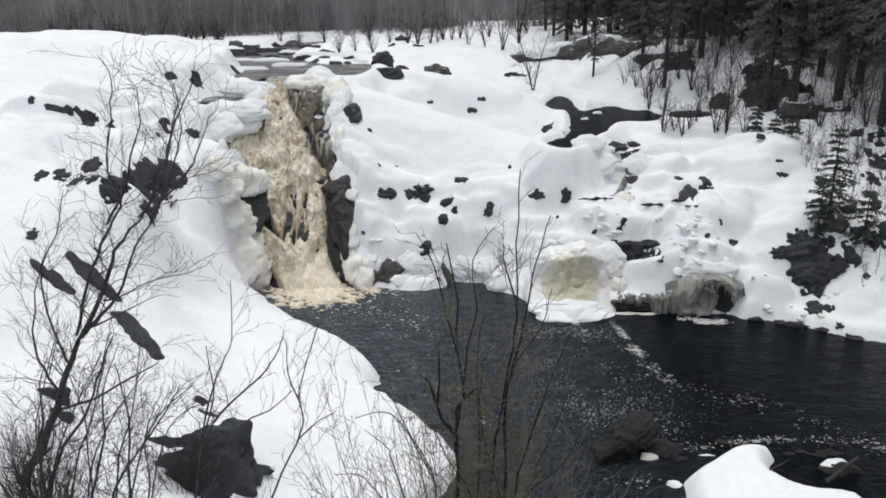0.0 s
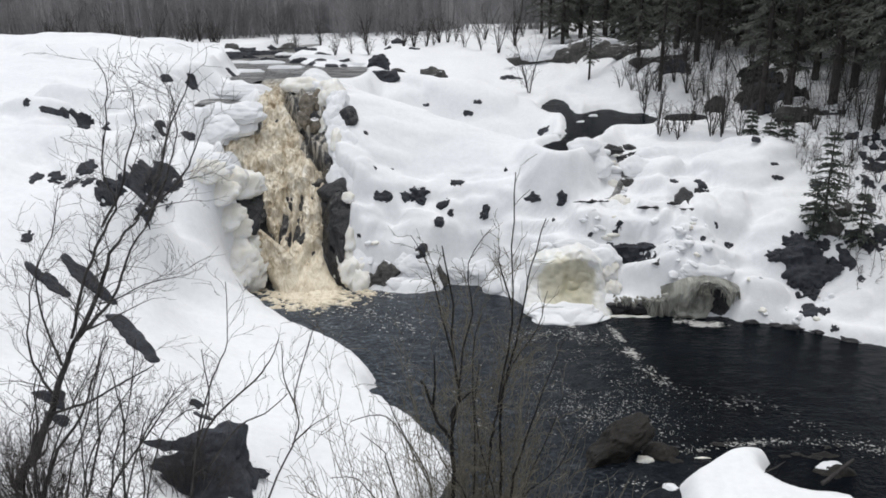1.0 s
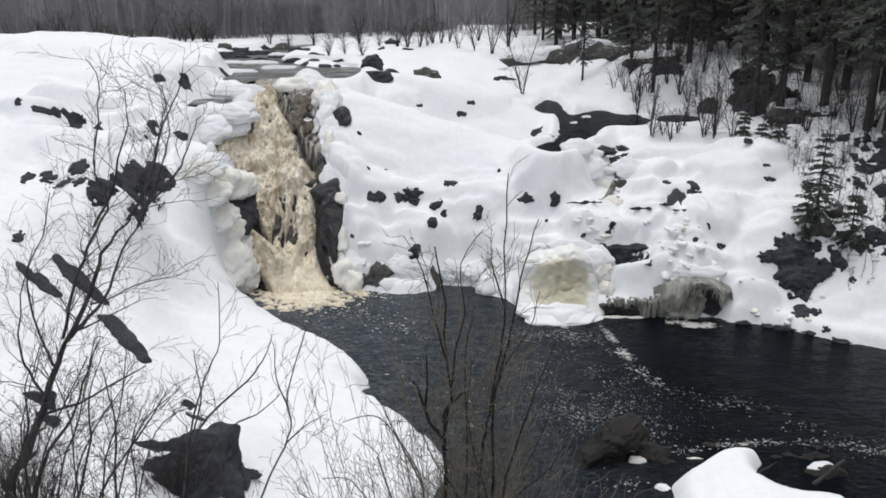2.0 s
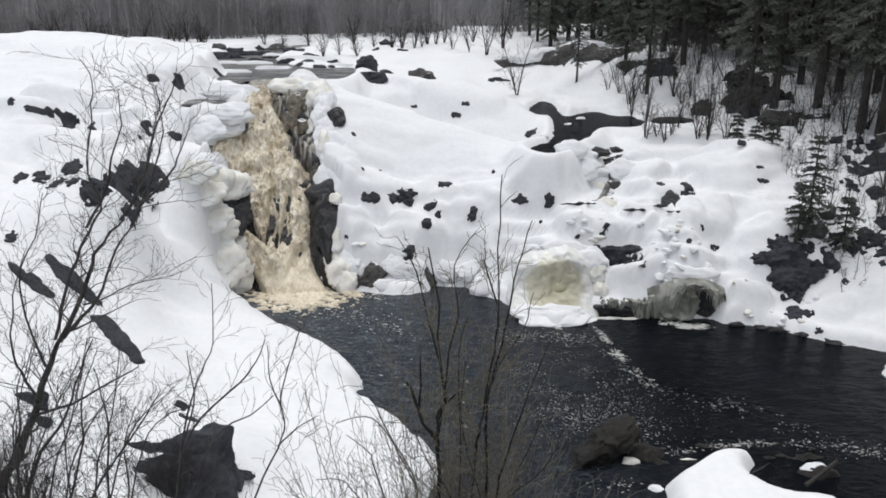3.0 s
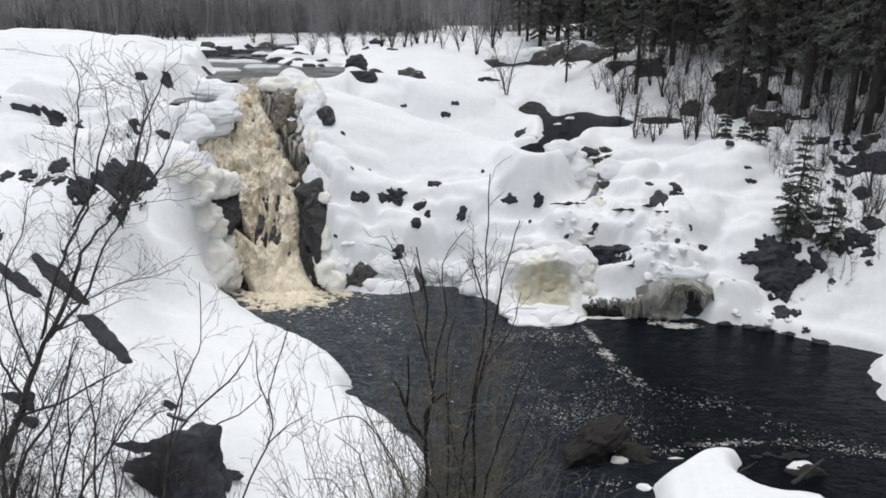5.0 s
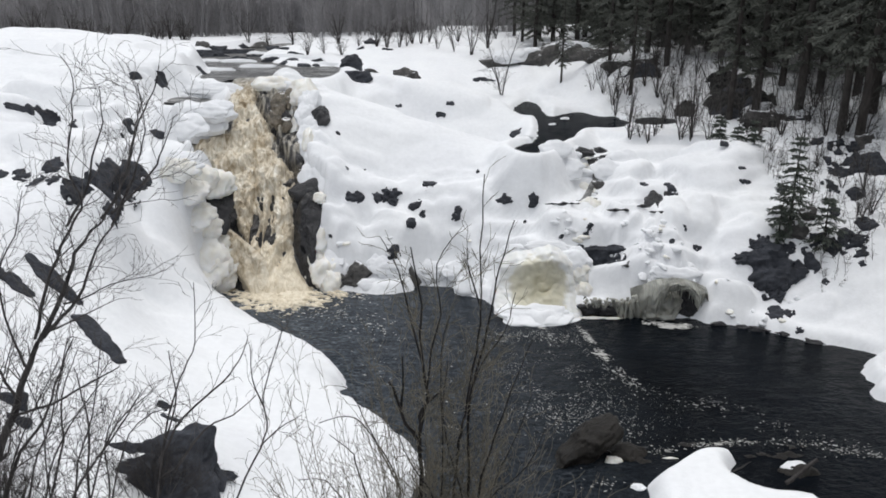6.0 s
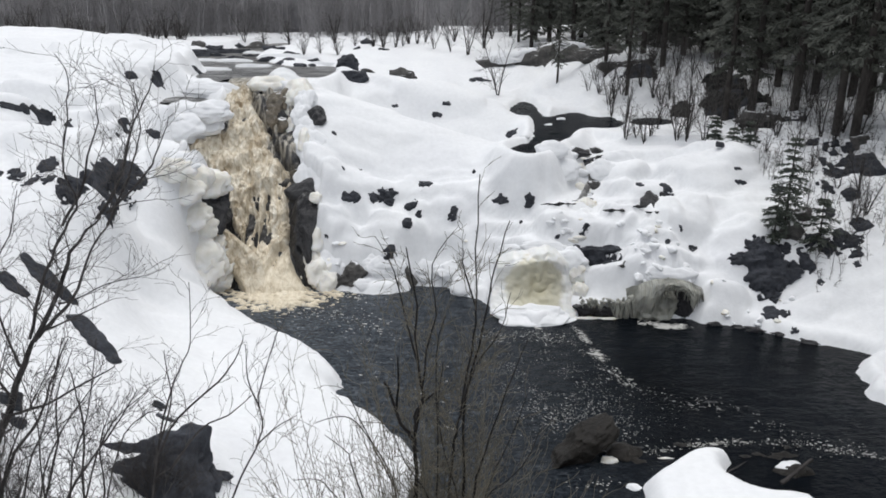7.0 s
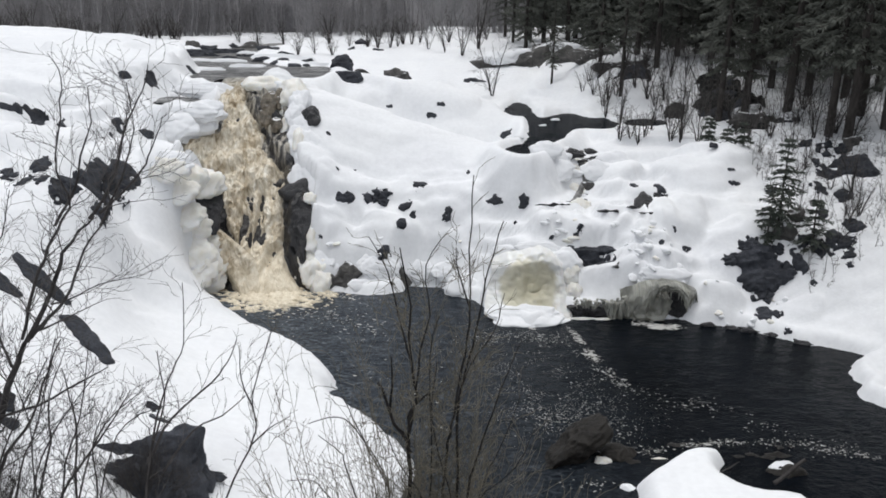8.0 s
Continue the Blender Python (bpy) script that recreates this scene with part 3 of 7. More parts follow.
def height(x, y):
    """Top of the snow, and the beds of the waters."""
    x, y = np.asarray(x, float), np.asarray(y, float)
    near = 1 - smooth(45, 90, np.hypot(x, y))
    z = land(x, y)
    billow = 0.55 + 2 * np.abs(fbm(x / 2.3 + 7, y / 1.9, 5, 3))
    steep = smooth(25, 26, y) * (1 - smooth(28.5, 31, y)) * smooth(-9, -5, x)
    calm = 1 - 0.85 * smooth(28.5, 30, y) * (1 - smooth(33, 35, y)) * smooth(-5.5, -4, x) * (1 - smooth(4, 6, x))
    z = z + near * calm * (0.55 * fbm(x / 3.2, y / 2.6, 11, 3) + (0.14 + 0.12 * steep) * (billow - 0.8) + 0.07 * fbm(x / 0.9, y / 0.8, 23, 2))
    ledge = fbm(x / 1.5, y / 0.9 + z * 0.8, 83, 3)
    z = z + near * (0.25 + 0.30 * steep) * 0.5 * (np.abs(ledge) ** 0.6 * np.sign(ledge))
    crust = smooth(24.2, 24.8, y) * (1 - smooth(27.4, 30, y)) * smooth(3.2, 4.6, x) * (1 - smooth(8.6, 10, x))
    crust = np.maximum(crust, smooth(25.5, 26.5, y) * (1 - smooth(28.5, 30, y)) * smooth(-4.8, -4.2, x) * (1 - smooth(0, 2, x)) * 0.35)
    z = z + crust * (0.9 * (np.abs(fbm(x / 0.7, y / 0.6, 97, 4)) - 0.12) + 0.08 * fbm(x / 0.35, y / 0.3, 99, 2))
    tread = 0.62 + 0.25 * fbm(x / 5, y / 5, 103, 2)
    level = z / tread + 0.9 * fbm(x / 2.6, y / 2.2, 105, 3)
    part = level - np.floor(level)
    shelf = z + tread * (smooth(0.25, 0.75, part) ** 1.5 - part) * 0.9
    where = near * smooth(-0.06, 0.10, fbm(x / 3.0 + 9, y / 3.0, 107, 2)) * smooth(24.2, 25.4, y) * (1 - smooth(44, 50, y)) * calm ** 1.5 * (1 - 0.65 * smooth(-4.6, -3.6, x) * (1 - smooth(1.5, 3.0, x)) * (1 - smooth(29, 31, y)))
    z = z + (shelf - z) * 0.85 * where
    for mx, my, rx, ry, h in LEFT_PILLOWS + DOME_PILLOWS + RIGHT_PILLOWS + BACK_PILLOWS:
        r2 = ((x - mx) / rx) ** 2 + ((y - my) / ry) ** 2 + 0.7 * fbm(x / 0.9, y / 0.9, 67, 2)
        z = z + h * np.clip(1 - r2, 0, 1) ** 0.55
    for shore, level, depth, lip in WATERS:
        d = shore_distance(x, y, curve(shore)) + 0.22 * fbm(x / 0.9, y / 0.9, 41, 3) + 0.16 * fbm(x / 0.3, y / 0.3, 47, 2)
        edge = level + lip * np.sqrt(smooth(0.0, 0.35, d))
        out = edge + np.maximum(z - edge, 0.0) * smooth(0.05, 0.9, d) + np.minimum(z - edge, 0.0) * smooth(0.25, 1.3, d)
        z = np.where(d < 0, level - depth * smooth(0, 0.8, -d) - 0.05, np.where(d < 3.0, out, z))
    z = cut_gully(x, y, cut_gully(x, y, z, MAIN, 1.0), BRANCH, 0.8)
    feed = np.hypot((x + 9.3) / 1.5, (y - 31.0 + 0.55 * (x + 9.3)) / 0.5)
    z = np.minimum(z, 4.35 + 3 * smooth(0.7, 1.5, feed) + 6 * smooth(1.5, 2.2, feed))
    spill = np.hypot((x + 8.75) / 0.9, (y - 29.3) / 1.3) + 0.3 * fbm(x / 0.5, y / 0.5, 59, 2)
    z = np.minimum(z, 4.3 + 6 * smooth(0.75, 1.6, spill))
    isle = shore_distance(x, y, curve(ISLE_SHORE)) + 0.1 * fbm(x / 0.5, y / 0.5, 43, 2)
    return np.maximum(z, -0.3 + 0.72 * np.sqrt(smooth(0, 0.5, -isle)))
# terrain end


def axis(knots):
    out = [knots[0][0]]
    for (a, _), (b, step) in zip(knots, knots[1:]):
        n = max(1, round((b - a) / step))
        out += [a + (b - a) * (i + 1) / n for i in range(n)]
    return np.array(out)


gx = axis([(-1500, 0), (-400, 300), (-90, 45), (-40, 5), (-18, 0.5), (18, 0.1), (40, 0.6), (90, 6), (400, 45), (1500, 300)])
gy = axis([(-300, 0), (-40, 60), (0, 5), (10, 0.5), (35, 0.1), (48, 0.25), (75, 0.8), (140, 6), (500, 60), (2500, 400)])
X, Y2 = np.meshgrid(gx, gy)
GZ = height(X, Y2)
ground = mesh_object("ground", np.stack([X, Y2, GZ], -1).reshape(-1, 3), grid_faces(len(gy), len(gx)), SNOW)
tagged(ground, "deep white snow over rounded river banks and plain", "snow", kind="structure")


def ground_at(x, y):
    """Height of the ground sheet itself."""
    i, j = np.clip(np.searchsorted(gx, x) - 1, 0, len(gx) - 2), np.clip(np.searchsorted(gy, y) - 1, 0, len(gy) - 2)
    s, t = (x - gx[i]) / (gx[i + 1] - gx[i]), (y - gy[j]) / (gy[j + 1] - gy[j])
    return float((GZ[j, i] * (1 - s) + GZ[j, i + 1] * s) * (1 - t) + (GZ[j + 1, i] * (1 - s) + GZ[j + 1, i + 1] * s) * t)


def level_water(name, shore, level, depth, label, mat=POOL):
    p = curve(shore)
    lo, hi = p.min(0) - 0.6, p.max(0) + 0.6
    xs, ys = np.arange(lo[0], hi[0] + 0.2, 0.2), np.arange(lo[1], hi[1] + 0.2, 0.2)
    a, b = np.meshgrid(xs, ys)
    d = shore_distance(a, b, p)
    bed = np.vectorize(ground_at)(a, b)
    keep = (d < 0.45) & (bed > level - depth - 0.12) & ((d < 0) | (bed > level - 0.15))
    w = level + 0.02 * fbm(a / 0.7, b / 0.5, 61, 3)
    idx = -np.ones(a.shape, int)
    idx[keep] = np.arange(keep.sum())
    q = np.stack([idx[:-1, :-1], idx[:-1, 1:], idx[1:, 1:], idx[1:, :-1]], -1).reshape(-1, 4)
    q = q[(q >= 0).all(1)]
    ob = mesh_object(name, np.stack([a[keep], b[keep], w[keep]], -1), q.tolist(), mat)
    return tagged(ob, label, "water", kind="structure")


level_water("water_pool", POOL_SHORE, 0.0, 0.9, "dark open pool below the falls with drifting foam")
level_water("water_river", RIVER_SHORE, 6.6, 0.5, "grey shallow river above the falls among stones", RIVER)
level_water("water_side", SIDE_SHORE, 6.05, 0.4, "narrow strip of open water between snow pillows", RIVER)
level_water("water_channel", CHANNEL_SHORE, 4.5, 0.5, "still dark side channel open between snow banks", CHANNEL)


# ---------------------------------------------------------------- the waterfall
def ribbon(name, line, lift, rough, seed, mat, rows=150, cols=60, strands=1.0):
    """Water or ice running down a line of (x, y, z, width): a lumpy sheet, rounded off at both sides."""
    p = np.array(line, float)
    s = np.concatenate([[0], np.cumsum(np.linalg.norm(np.diff(p[:, :3], axis=0), axis=1))])
    t = np.linspace(0, s[-1], rows)
    q = np.stack([np.interp(t, s, p[:, k]) for k in range(4)], 1)
    for _ in range(6):
        q[1:-1] = (q[:-2] + 2 * q[1:-1] + q[2:]) / 4
    d = np.gradient(q[:, :3], axis=0)
    flat = np.stack([d[:, 1], -d[:, 0], np.zeros(rows)], 1)
    side = flat / np.linalg.norm(flat, axis=1)[:, None]
    up = np.cross(side, d)
    up /= np.linalg.norm(up, axis=1)[:, None]
    w = np.linspace(-1, 1, cols)
    W, T = np.meshgrid(w, t)
    across = W * q[:, 3:4] * 0.5
    bulge = 2 * np.abs(fbm(across / 1.1 + seed, T / 1.0, seed, 2))
    clump = 2 * np.abs(fbm(across / 0.40 + seed, T / 0.5 * strands, seed + 9, 3))
    drop = 2 * np.abs(fbm(across / 0.13 + seed, T / 0.2 * strands, seed + 19, 3))
    calm = smooth(0, 0.7, T)
    ebb = (0.1 + 0.9 * smooth(0.4, 2.4, T)) * (1 - 0.85 * smooth(s[-1] - 1.6, s[-1], T))
    rise = ebb * lift * (1 - np.abs(W) ** 4) - 0.5 * np.abs(W) ** 8 + calm * rough * (0.55 * (bulge - 0.3) + 0.45 * (clump - 0.3) + 0.14 * (drop - 0.3))
    wide = q[:, 3:4] * 0.5 * (1 + 0.22 * fbm(T * 0.9 + 3 * np.sign(W), W * 0, seed + 30, 4))
    v = q[:, None, :3] + side[:, None] * (W * wide)[..., None] + up[:, None] * rise[..., None]
    return mesh_object(name, v.reshape(-1, 3), grid_faces(rows, cols), mat, uv=np.stack([across.ravel(), T.ravel() + 5.0], 1))


falls = empty("waterfall", (-6.4, 28.0, 0.0))


def under(ob, parent):
    ob.parent = parent
    ob.matrix_parent_inverse = Matrix.Translation(-Vector(parent.location))
    return ob


def tumbling(name, mat, table, lower=0.0, bed=False, rows=520, cols=230, start=0.0):
    """The falls between their two edges, as broken water, or the rock below and beside them."""
    p = np.array(table, float)
    if bed:
        m = p
        p = np.stack([m[:, 1], m[:, 2], m[:, 0] - m[:, 3] / 2 - 0.25, m[:, 0] + m[:, 3] / 2 + 0.25], 1)
    s = start + np.concatenate([[0], np.cumsum(np.hypot(np.diff(p[:, 0]), np.diff(p[:, 1])))])
    t = np.linspace(start, s[-1], rows)
    q = np.stack([np.interp(t, s, p[:, k]) for k in range(4)], 1)
    for _ in range(25):
        q[1:-1] = (q[:-2] + 2 * q[1:-1] + q[2:]) / 4
    dy, dz = np.gradient(q[:, 0]), np.gradient(q[:, 1])
    size = np.hypot(dy, dz)
    uy, uz = (dz / size)[:, None], (-dy / size)[:, None]
    U, T = np.meshgrid(np.linspace(-1, 1, cols), t)
    mid, half = (q[:, 2:3] + q[:, 3:4]) / 2, (q[:, 3:4] - q[:, 2:3]) / 2
    if bed:
        x = mid + half * U
        edge = np.interp(q[:, 0], np.array(FALLS_ROWS)[::-1, 0], np.array(FALLS_ROWS)[::-1, 3])[:, None]
        bank = smooth(-0.15, 0.35, x - edge) * smooth(2.5, 3.6, T)
        crag = fbm(x / 0.9, T / 1.3, 211, 4) * (0.7 + 0.5 * bank) + (np.abs(fbm(x / 0.33, T / 0.5, 213, 3)) - 0.12) * 0.5
        rise = -lower + crag + 0.42 * bank - 0.5 * smooth(s[-1] - 1.0, s[-1], T)
    else:
        ragged = 0.24 * fbm(T * 1.6 + 5 * np.sign(U), U * 0, 221, 4) * smooth(3.0, 5.0, T)
        x = mid + half * U * (1 + ragged)
        live = smooth(1.2, 3.4, T) * (1 - 0.7 * smooth(s[-1] - 2.2, s[-1] - 0.6, T))
        wob = 0.5 * fbm(x / 0.7, T / 1.1, 231, 3)
        roll = 0.09 * np.sin(3.6 * T + 12 * fbm(x / 0.9, T / 2.2, 233, 3))
        heap = np.abs(fbm((x + wob) / 0.55, T / 0.8, 235, 2)) - 0.14
        clot = np.abs(fbm((x + wob) / 0.20, (T + wob) / 0.30, 237, 3)) - 0.13
        drip = fbm(x / 0.06, T / 0.13, 239, 2)
        thin = smooth(8.2, 9.0, T) * (1 - smooth(10.6, 11.4, T)) * (start == 0)
        strand = smooth(0.02, 0.16, fbm((x + 0.4 * wob) / 0.34, T / 3.2, 241, 3))
        rise = 0.06 + live * (roll - 0.55 * heap - 0.30 * clot + 0.05 * drip) - 0.36 * thin * strand - 0.45 * np.abs(U) ** 7
        rise = rise + 0.05 * (1 - live) * fbm(x / 0.5, T / 0.25, 243, 3)
    v = np.stack([x, q[:, 0:1] + uy * rise, q[:, 1:2] + uz * rise], -1)
    return mesh_object(name, v.reshape(-1, 3), grid_faces(rows, cols), mat, uv=np.stack([x.ravel(), T.ravel()], 1))


main_stream = under(tumbling("main_stream", FALLS, FALLS_ROWS), falls)
gully_rock = tumbling("rock_step", ROCK_TRICKLING, MAIN, 0.22, True, 300, 150)
tagged(gully_rock, "wet black rock steps under and beside the falls", "rock")
under(tumbling("side_stream", FALLS, SIDE_ROWS, rows=200, cols=110, start=8.3), falls)


def flung_water(name, sheet, count, seed, far):
    """Clots and strings of water thrown off a running sheet, stretched along the fall."""
    rng = random.Random(seed)
    me = sheet.data
    v, f = [], []
    for _ in range(count):
        q = me.vertices[rng.randrange(len(me.vertices))]
        if q.co.z < -0.15 or q.co.z > 6.3:
            continue
        clump = noise.noise(q.co * 1.3)
        if clump < rng.uniform(-0.5, 0.3):
            continue
        p = q.co + q.normal * (far * rng.random() ** 2.5) + Vector((rng.gauss(0, 0.03), rng.gauss(0, 0.03), rng.gauss(0, 0.04)))
        r = rng.lognormvariate(-4.4, 0.5)
        way = Vector((rng.gauss(0, 0.45), -0.55, -1.0 + 0.4 * rng.random())).normalized() * r * rng.uniform(1.5, 6.0)
        side = way.orthogonal().normalized() * r
        over = way.cross(side).normalized() * r
        b = len(v)
        v.extend([p - way, p + side, p + over, p - side, p - over, p + way])
        f.extend([(b, b + 2, b + 1), (b, b + 3, b + 2), (b, b + 4, b + 3), (b, b + 1, b + 4), (b + 5, b + 1, b + 2), (b + 5, b + 2, b + 3), (b + 5, b + 3, b + 4), (b + 5, b + 4, b + 1)])
    return tagged(mesh_object(name, v, f, SPRAY), kind="stuff")


def froth_apron():
    """Churned water where the falls strike the pool."""
    a, b = np.meshgrid(np.linspace(-8.2, -2.6, 300), np.linspace(24.0, 27.5, 200))
    r = np.hypot((a + 5.45) / 1.35, (b - 26.2) / 1.0)
    r = r + 1.5 * fbm(a / 0.7, b / 0.4, 91, 3) + (1.3 + 2.2 * smooth(0.5, 1.2, r)) * fbm(a / 0.22 + b / 0.3, b / 0.08, 93, 3)
    z = 0.05 * (1 - r) + 0.05 * (1 - 2 * np.abs(fbm(a / 0.3, b / 0.2, 95, 3))) * smooth(1.3, 0.6, r) - 0.005
    z = np.where(r > 1.25, -0.2, z)
    return mesh_object("froth", np.stack([a, b, z], -1).reshape(-1, 3), grid_faces(200, 300), FALLS, uv=np.stack([a.ravel(), b.ravel()], 1))


under(froth_apron(), falls)
under(flung_water("spray", main_stream, 1600, 61, 0.30), falls)
tagged(falls, "peat-brown foaming waterfall tumbling over dark rock", "waterfall")


# ---------------------------------------------------------------- ice
ice_fall = empty("frozen_cascade", (3.9, 24.8, 0.0))


def ice_face(name, x0, x1, tall, y_top, y_foot, seed, mat):
    """A frozen fall: a fluted, bulging face that runs out into an apron."""
    rows, cols = 110, 130
    S, Q = np.meshgrid(np.linspace(0, 1, cols), np.linspace(0, 1, rows))
    x = x0 + (x1 - x0) * (0.5 + (S - 0.5) * (0.86 + 0.22 * Q)) + 0.10 * fbm(S * 5, Q * 3, seed, 3)
    brow = tall * (0.78 + 0.30 * np.sin(math.pi * S) + 0.22 * fbm(S * 5, S * 0, seed + 1, 3))
    D = np.maximum(Q - 0.16, 0) / 0.84
    fall = np.where(Q < 0.16, 1 - 0.10 * (Q / 0.16) ** 2, 0.90 * (1 - D ** 0.8))
    run = np.where(Q < 0.16, 0.30 * Q / 0.16, 0.30 + 0.70 * D ** 2.4)
    y = y_top + (y_foot - y_top) * run
    flute = 2 * np.abs(fbm(S * 5 + 0.6 * Q, Q * 1.2, seed + 2, 2))
    lump = 2 * np.abs(fbm(S * 4, Q * 4, seed + 3, 3))
    y = y - 0.16 * (flute - 0.3) * smooth(0.02, 0.2, Q) - 0.22 * (lump - 0.3) + 0.9 * np.abs(2 * S - 1) ** 3 + 0.5 * np.clip(1 - Q / 0.08, 0, 1) ** 2
    z = brow * fall + 0.10 * (lump - 0.3) - 0.12 * smooth(0.9, 1.0, Q)
    return mesh_object(name, np.stack([x, y, z], -1).reshape(-1, 3), grid_faces(rows, cols), mat)


under(ice_face("ice_body", 2.15, 5.1, 1.86, 25.1, 23.45, 14, ICE_YELLOW), ice_fall)
tagged(ice_fall, "yellowish frozen cascade bulging over the pool's edge", "ice")


def curtain(name, x0, x1, y, top, count, seed, label, mat=ICE_GREY, thick=1.0):
    """A row of fused icicles below a snow lip; top(t) and its lower end(t) give the arch."""
    rng = random.Random(seed)
    thing = empty(name, ((x0 + x1) / 2, y, 0.0))
    for i in range(count):
        t = (i + 0.5) / count + rng.gauss(0, 0.01)
        hi, lo = top(t)
        lo += rng.uniform(-0.12, 0.2)
        hi += rng.gauss(0, 0.05 * thick)
        x, yy, r = x0 + (x1 - x0) * t, y + rng.gauss(0, 0.05 * thick), rng.uniform(0.02, 0.065) * thick
        n, sides, verts, faces = 9, 9, [], []
        for k in range(n):
            u = k / (n - 1)
            rad = r * (1.25 * (1 - u) ** 0.6 + 0.05) if lo > 0.1 else r * (1.0 + 0.35 * math.sin(u * 5 + i))
            cx, cy = x + 0.03 * math.sin(u * 4 + i), yy - 0.05 * u
            for j in range(sides):
                a = 2 * math.pi * j / sides
                rr = rad * (1 + 0.25 * noise.noise(Vector((x * 9 + math.cos(a), u * 4, i * 1.7 + math.sin(a)))))
                verts.append((cx + rr * math.cos(a), cy + rr * math.sin(a), hi + (max(lo, -0.1) - hi) * u))
        for k in range(n - 1):
            for j in range(sides):
                a, b = k * sides + j, k * sides + (j + 1) % sides
                faces.append((a, b, b + sides, a + sides))
        faces.append(tuple(range(sides))[::-1])
        faces.append(tuple((n - 1) * sides + j for j in range(sides)))
        under(mesh_object("icicle", verts, faces, mat), thing)
    return tagged(thing, label, "icicles")


def ice_sheet(name, x0, x1, y, seed, label):
    """A frozen curtain over a hollow: a bulging brow with a ragged lower edge, fringed by icicles."""
    rows, cols = 60, 220
    S, Q = np.meshgrid(np.linspace(0, 1, cols), np.linspace(0, 1, rows))
    arch = 1.30 * np.sin(math.pi * (0.10 + 0.80 * S)) ** 0.45 + 0.10 * fbm(S * 6, S * 0, seed, 3)
    teeth = np.abs(fbm(S * 22, S * 0, seed + 1, 3)) * 0.9 + np.abs(fbm(S * 60, S * 0, seed + 2, 2)) * 0.45
    reach = 0.30 + 1.1 * smooth(0.42, 0.20, S) + 0.55 * np.exp(-((S - 0.78) / 0.07) ** 2) + 0.9 * smooth(0.90, 0.97, S)
    low = np.maximum(arch - reach * (0.75 + teeth), -0.1)
    z = arch + 0.06 + (low - arch) * Q
    flute = np.abs(fbm(S * 16 + 0.5 * Q, Q * 0.8, seed + 3, 3))
    lump = fbm(S * 5, Q * 3, seed + 4, 3)
    yy = y + 0.45 * (1 - np.minimum(Q * 2.2, 1)) ** 2 - 0.30 * flute - 0.22 * lump + 0.5 * (2 * S - 1) ** 4 + 0.10 * Q
    x = x0 + (x1 - x0) * S + 0.03 * fbm(S * 9, Q * 5, seed + 5, 3)
    thing = empty(name, ((x0 + x1) / 2, y, 0.0))
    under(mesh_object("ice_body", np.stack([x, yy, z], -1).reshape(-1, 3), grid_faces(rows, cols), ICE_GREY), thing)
    rng = random.Random(seed)
    for i in range(30):
        k = rng.randrange(6, cols - 6)
        tip, size = Vector((x[-1, k], yy[-1, k], z[-1, k] + 0.12)), rng.uniform(0.15, 0.45)
        if tip.z - size < 0.02:
            continue
        w = Wood()
        w.tube([tip, tip + Vector((rng.gauss(0, 0.01), 0, -size * 0.5)), tip + Vector((rng.gauss(0, 0.015), 0, -size))], rng.uniform(0.02, 0.045), 0.004, 7)
        under(w.mesh("icicle", ICE_GREY), thing)
    return tagged(thing, label, "icicles")


ice_sheet("ice_curtain", 6.6, 9.25, 23.75, 51, "grey-green icicle curtain over a dark hollow")
curtain("ice_fringe", 4.95, 6.85, 24.1, lambda t: (0.6, 0.42 - 0.55 * smooth(0.5, 0.75, t)), 52, 52, "short grey icicles under a snow ledge")


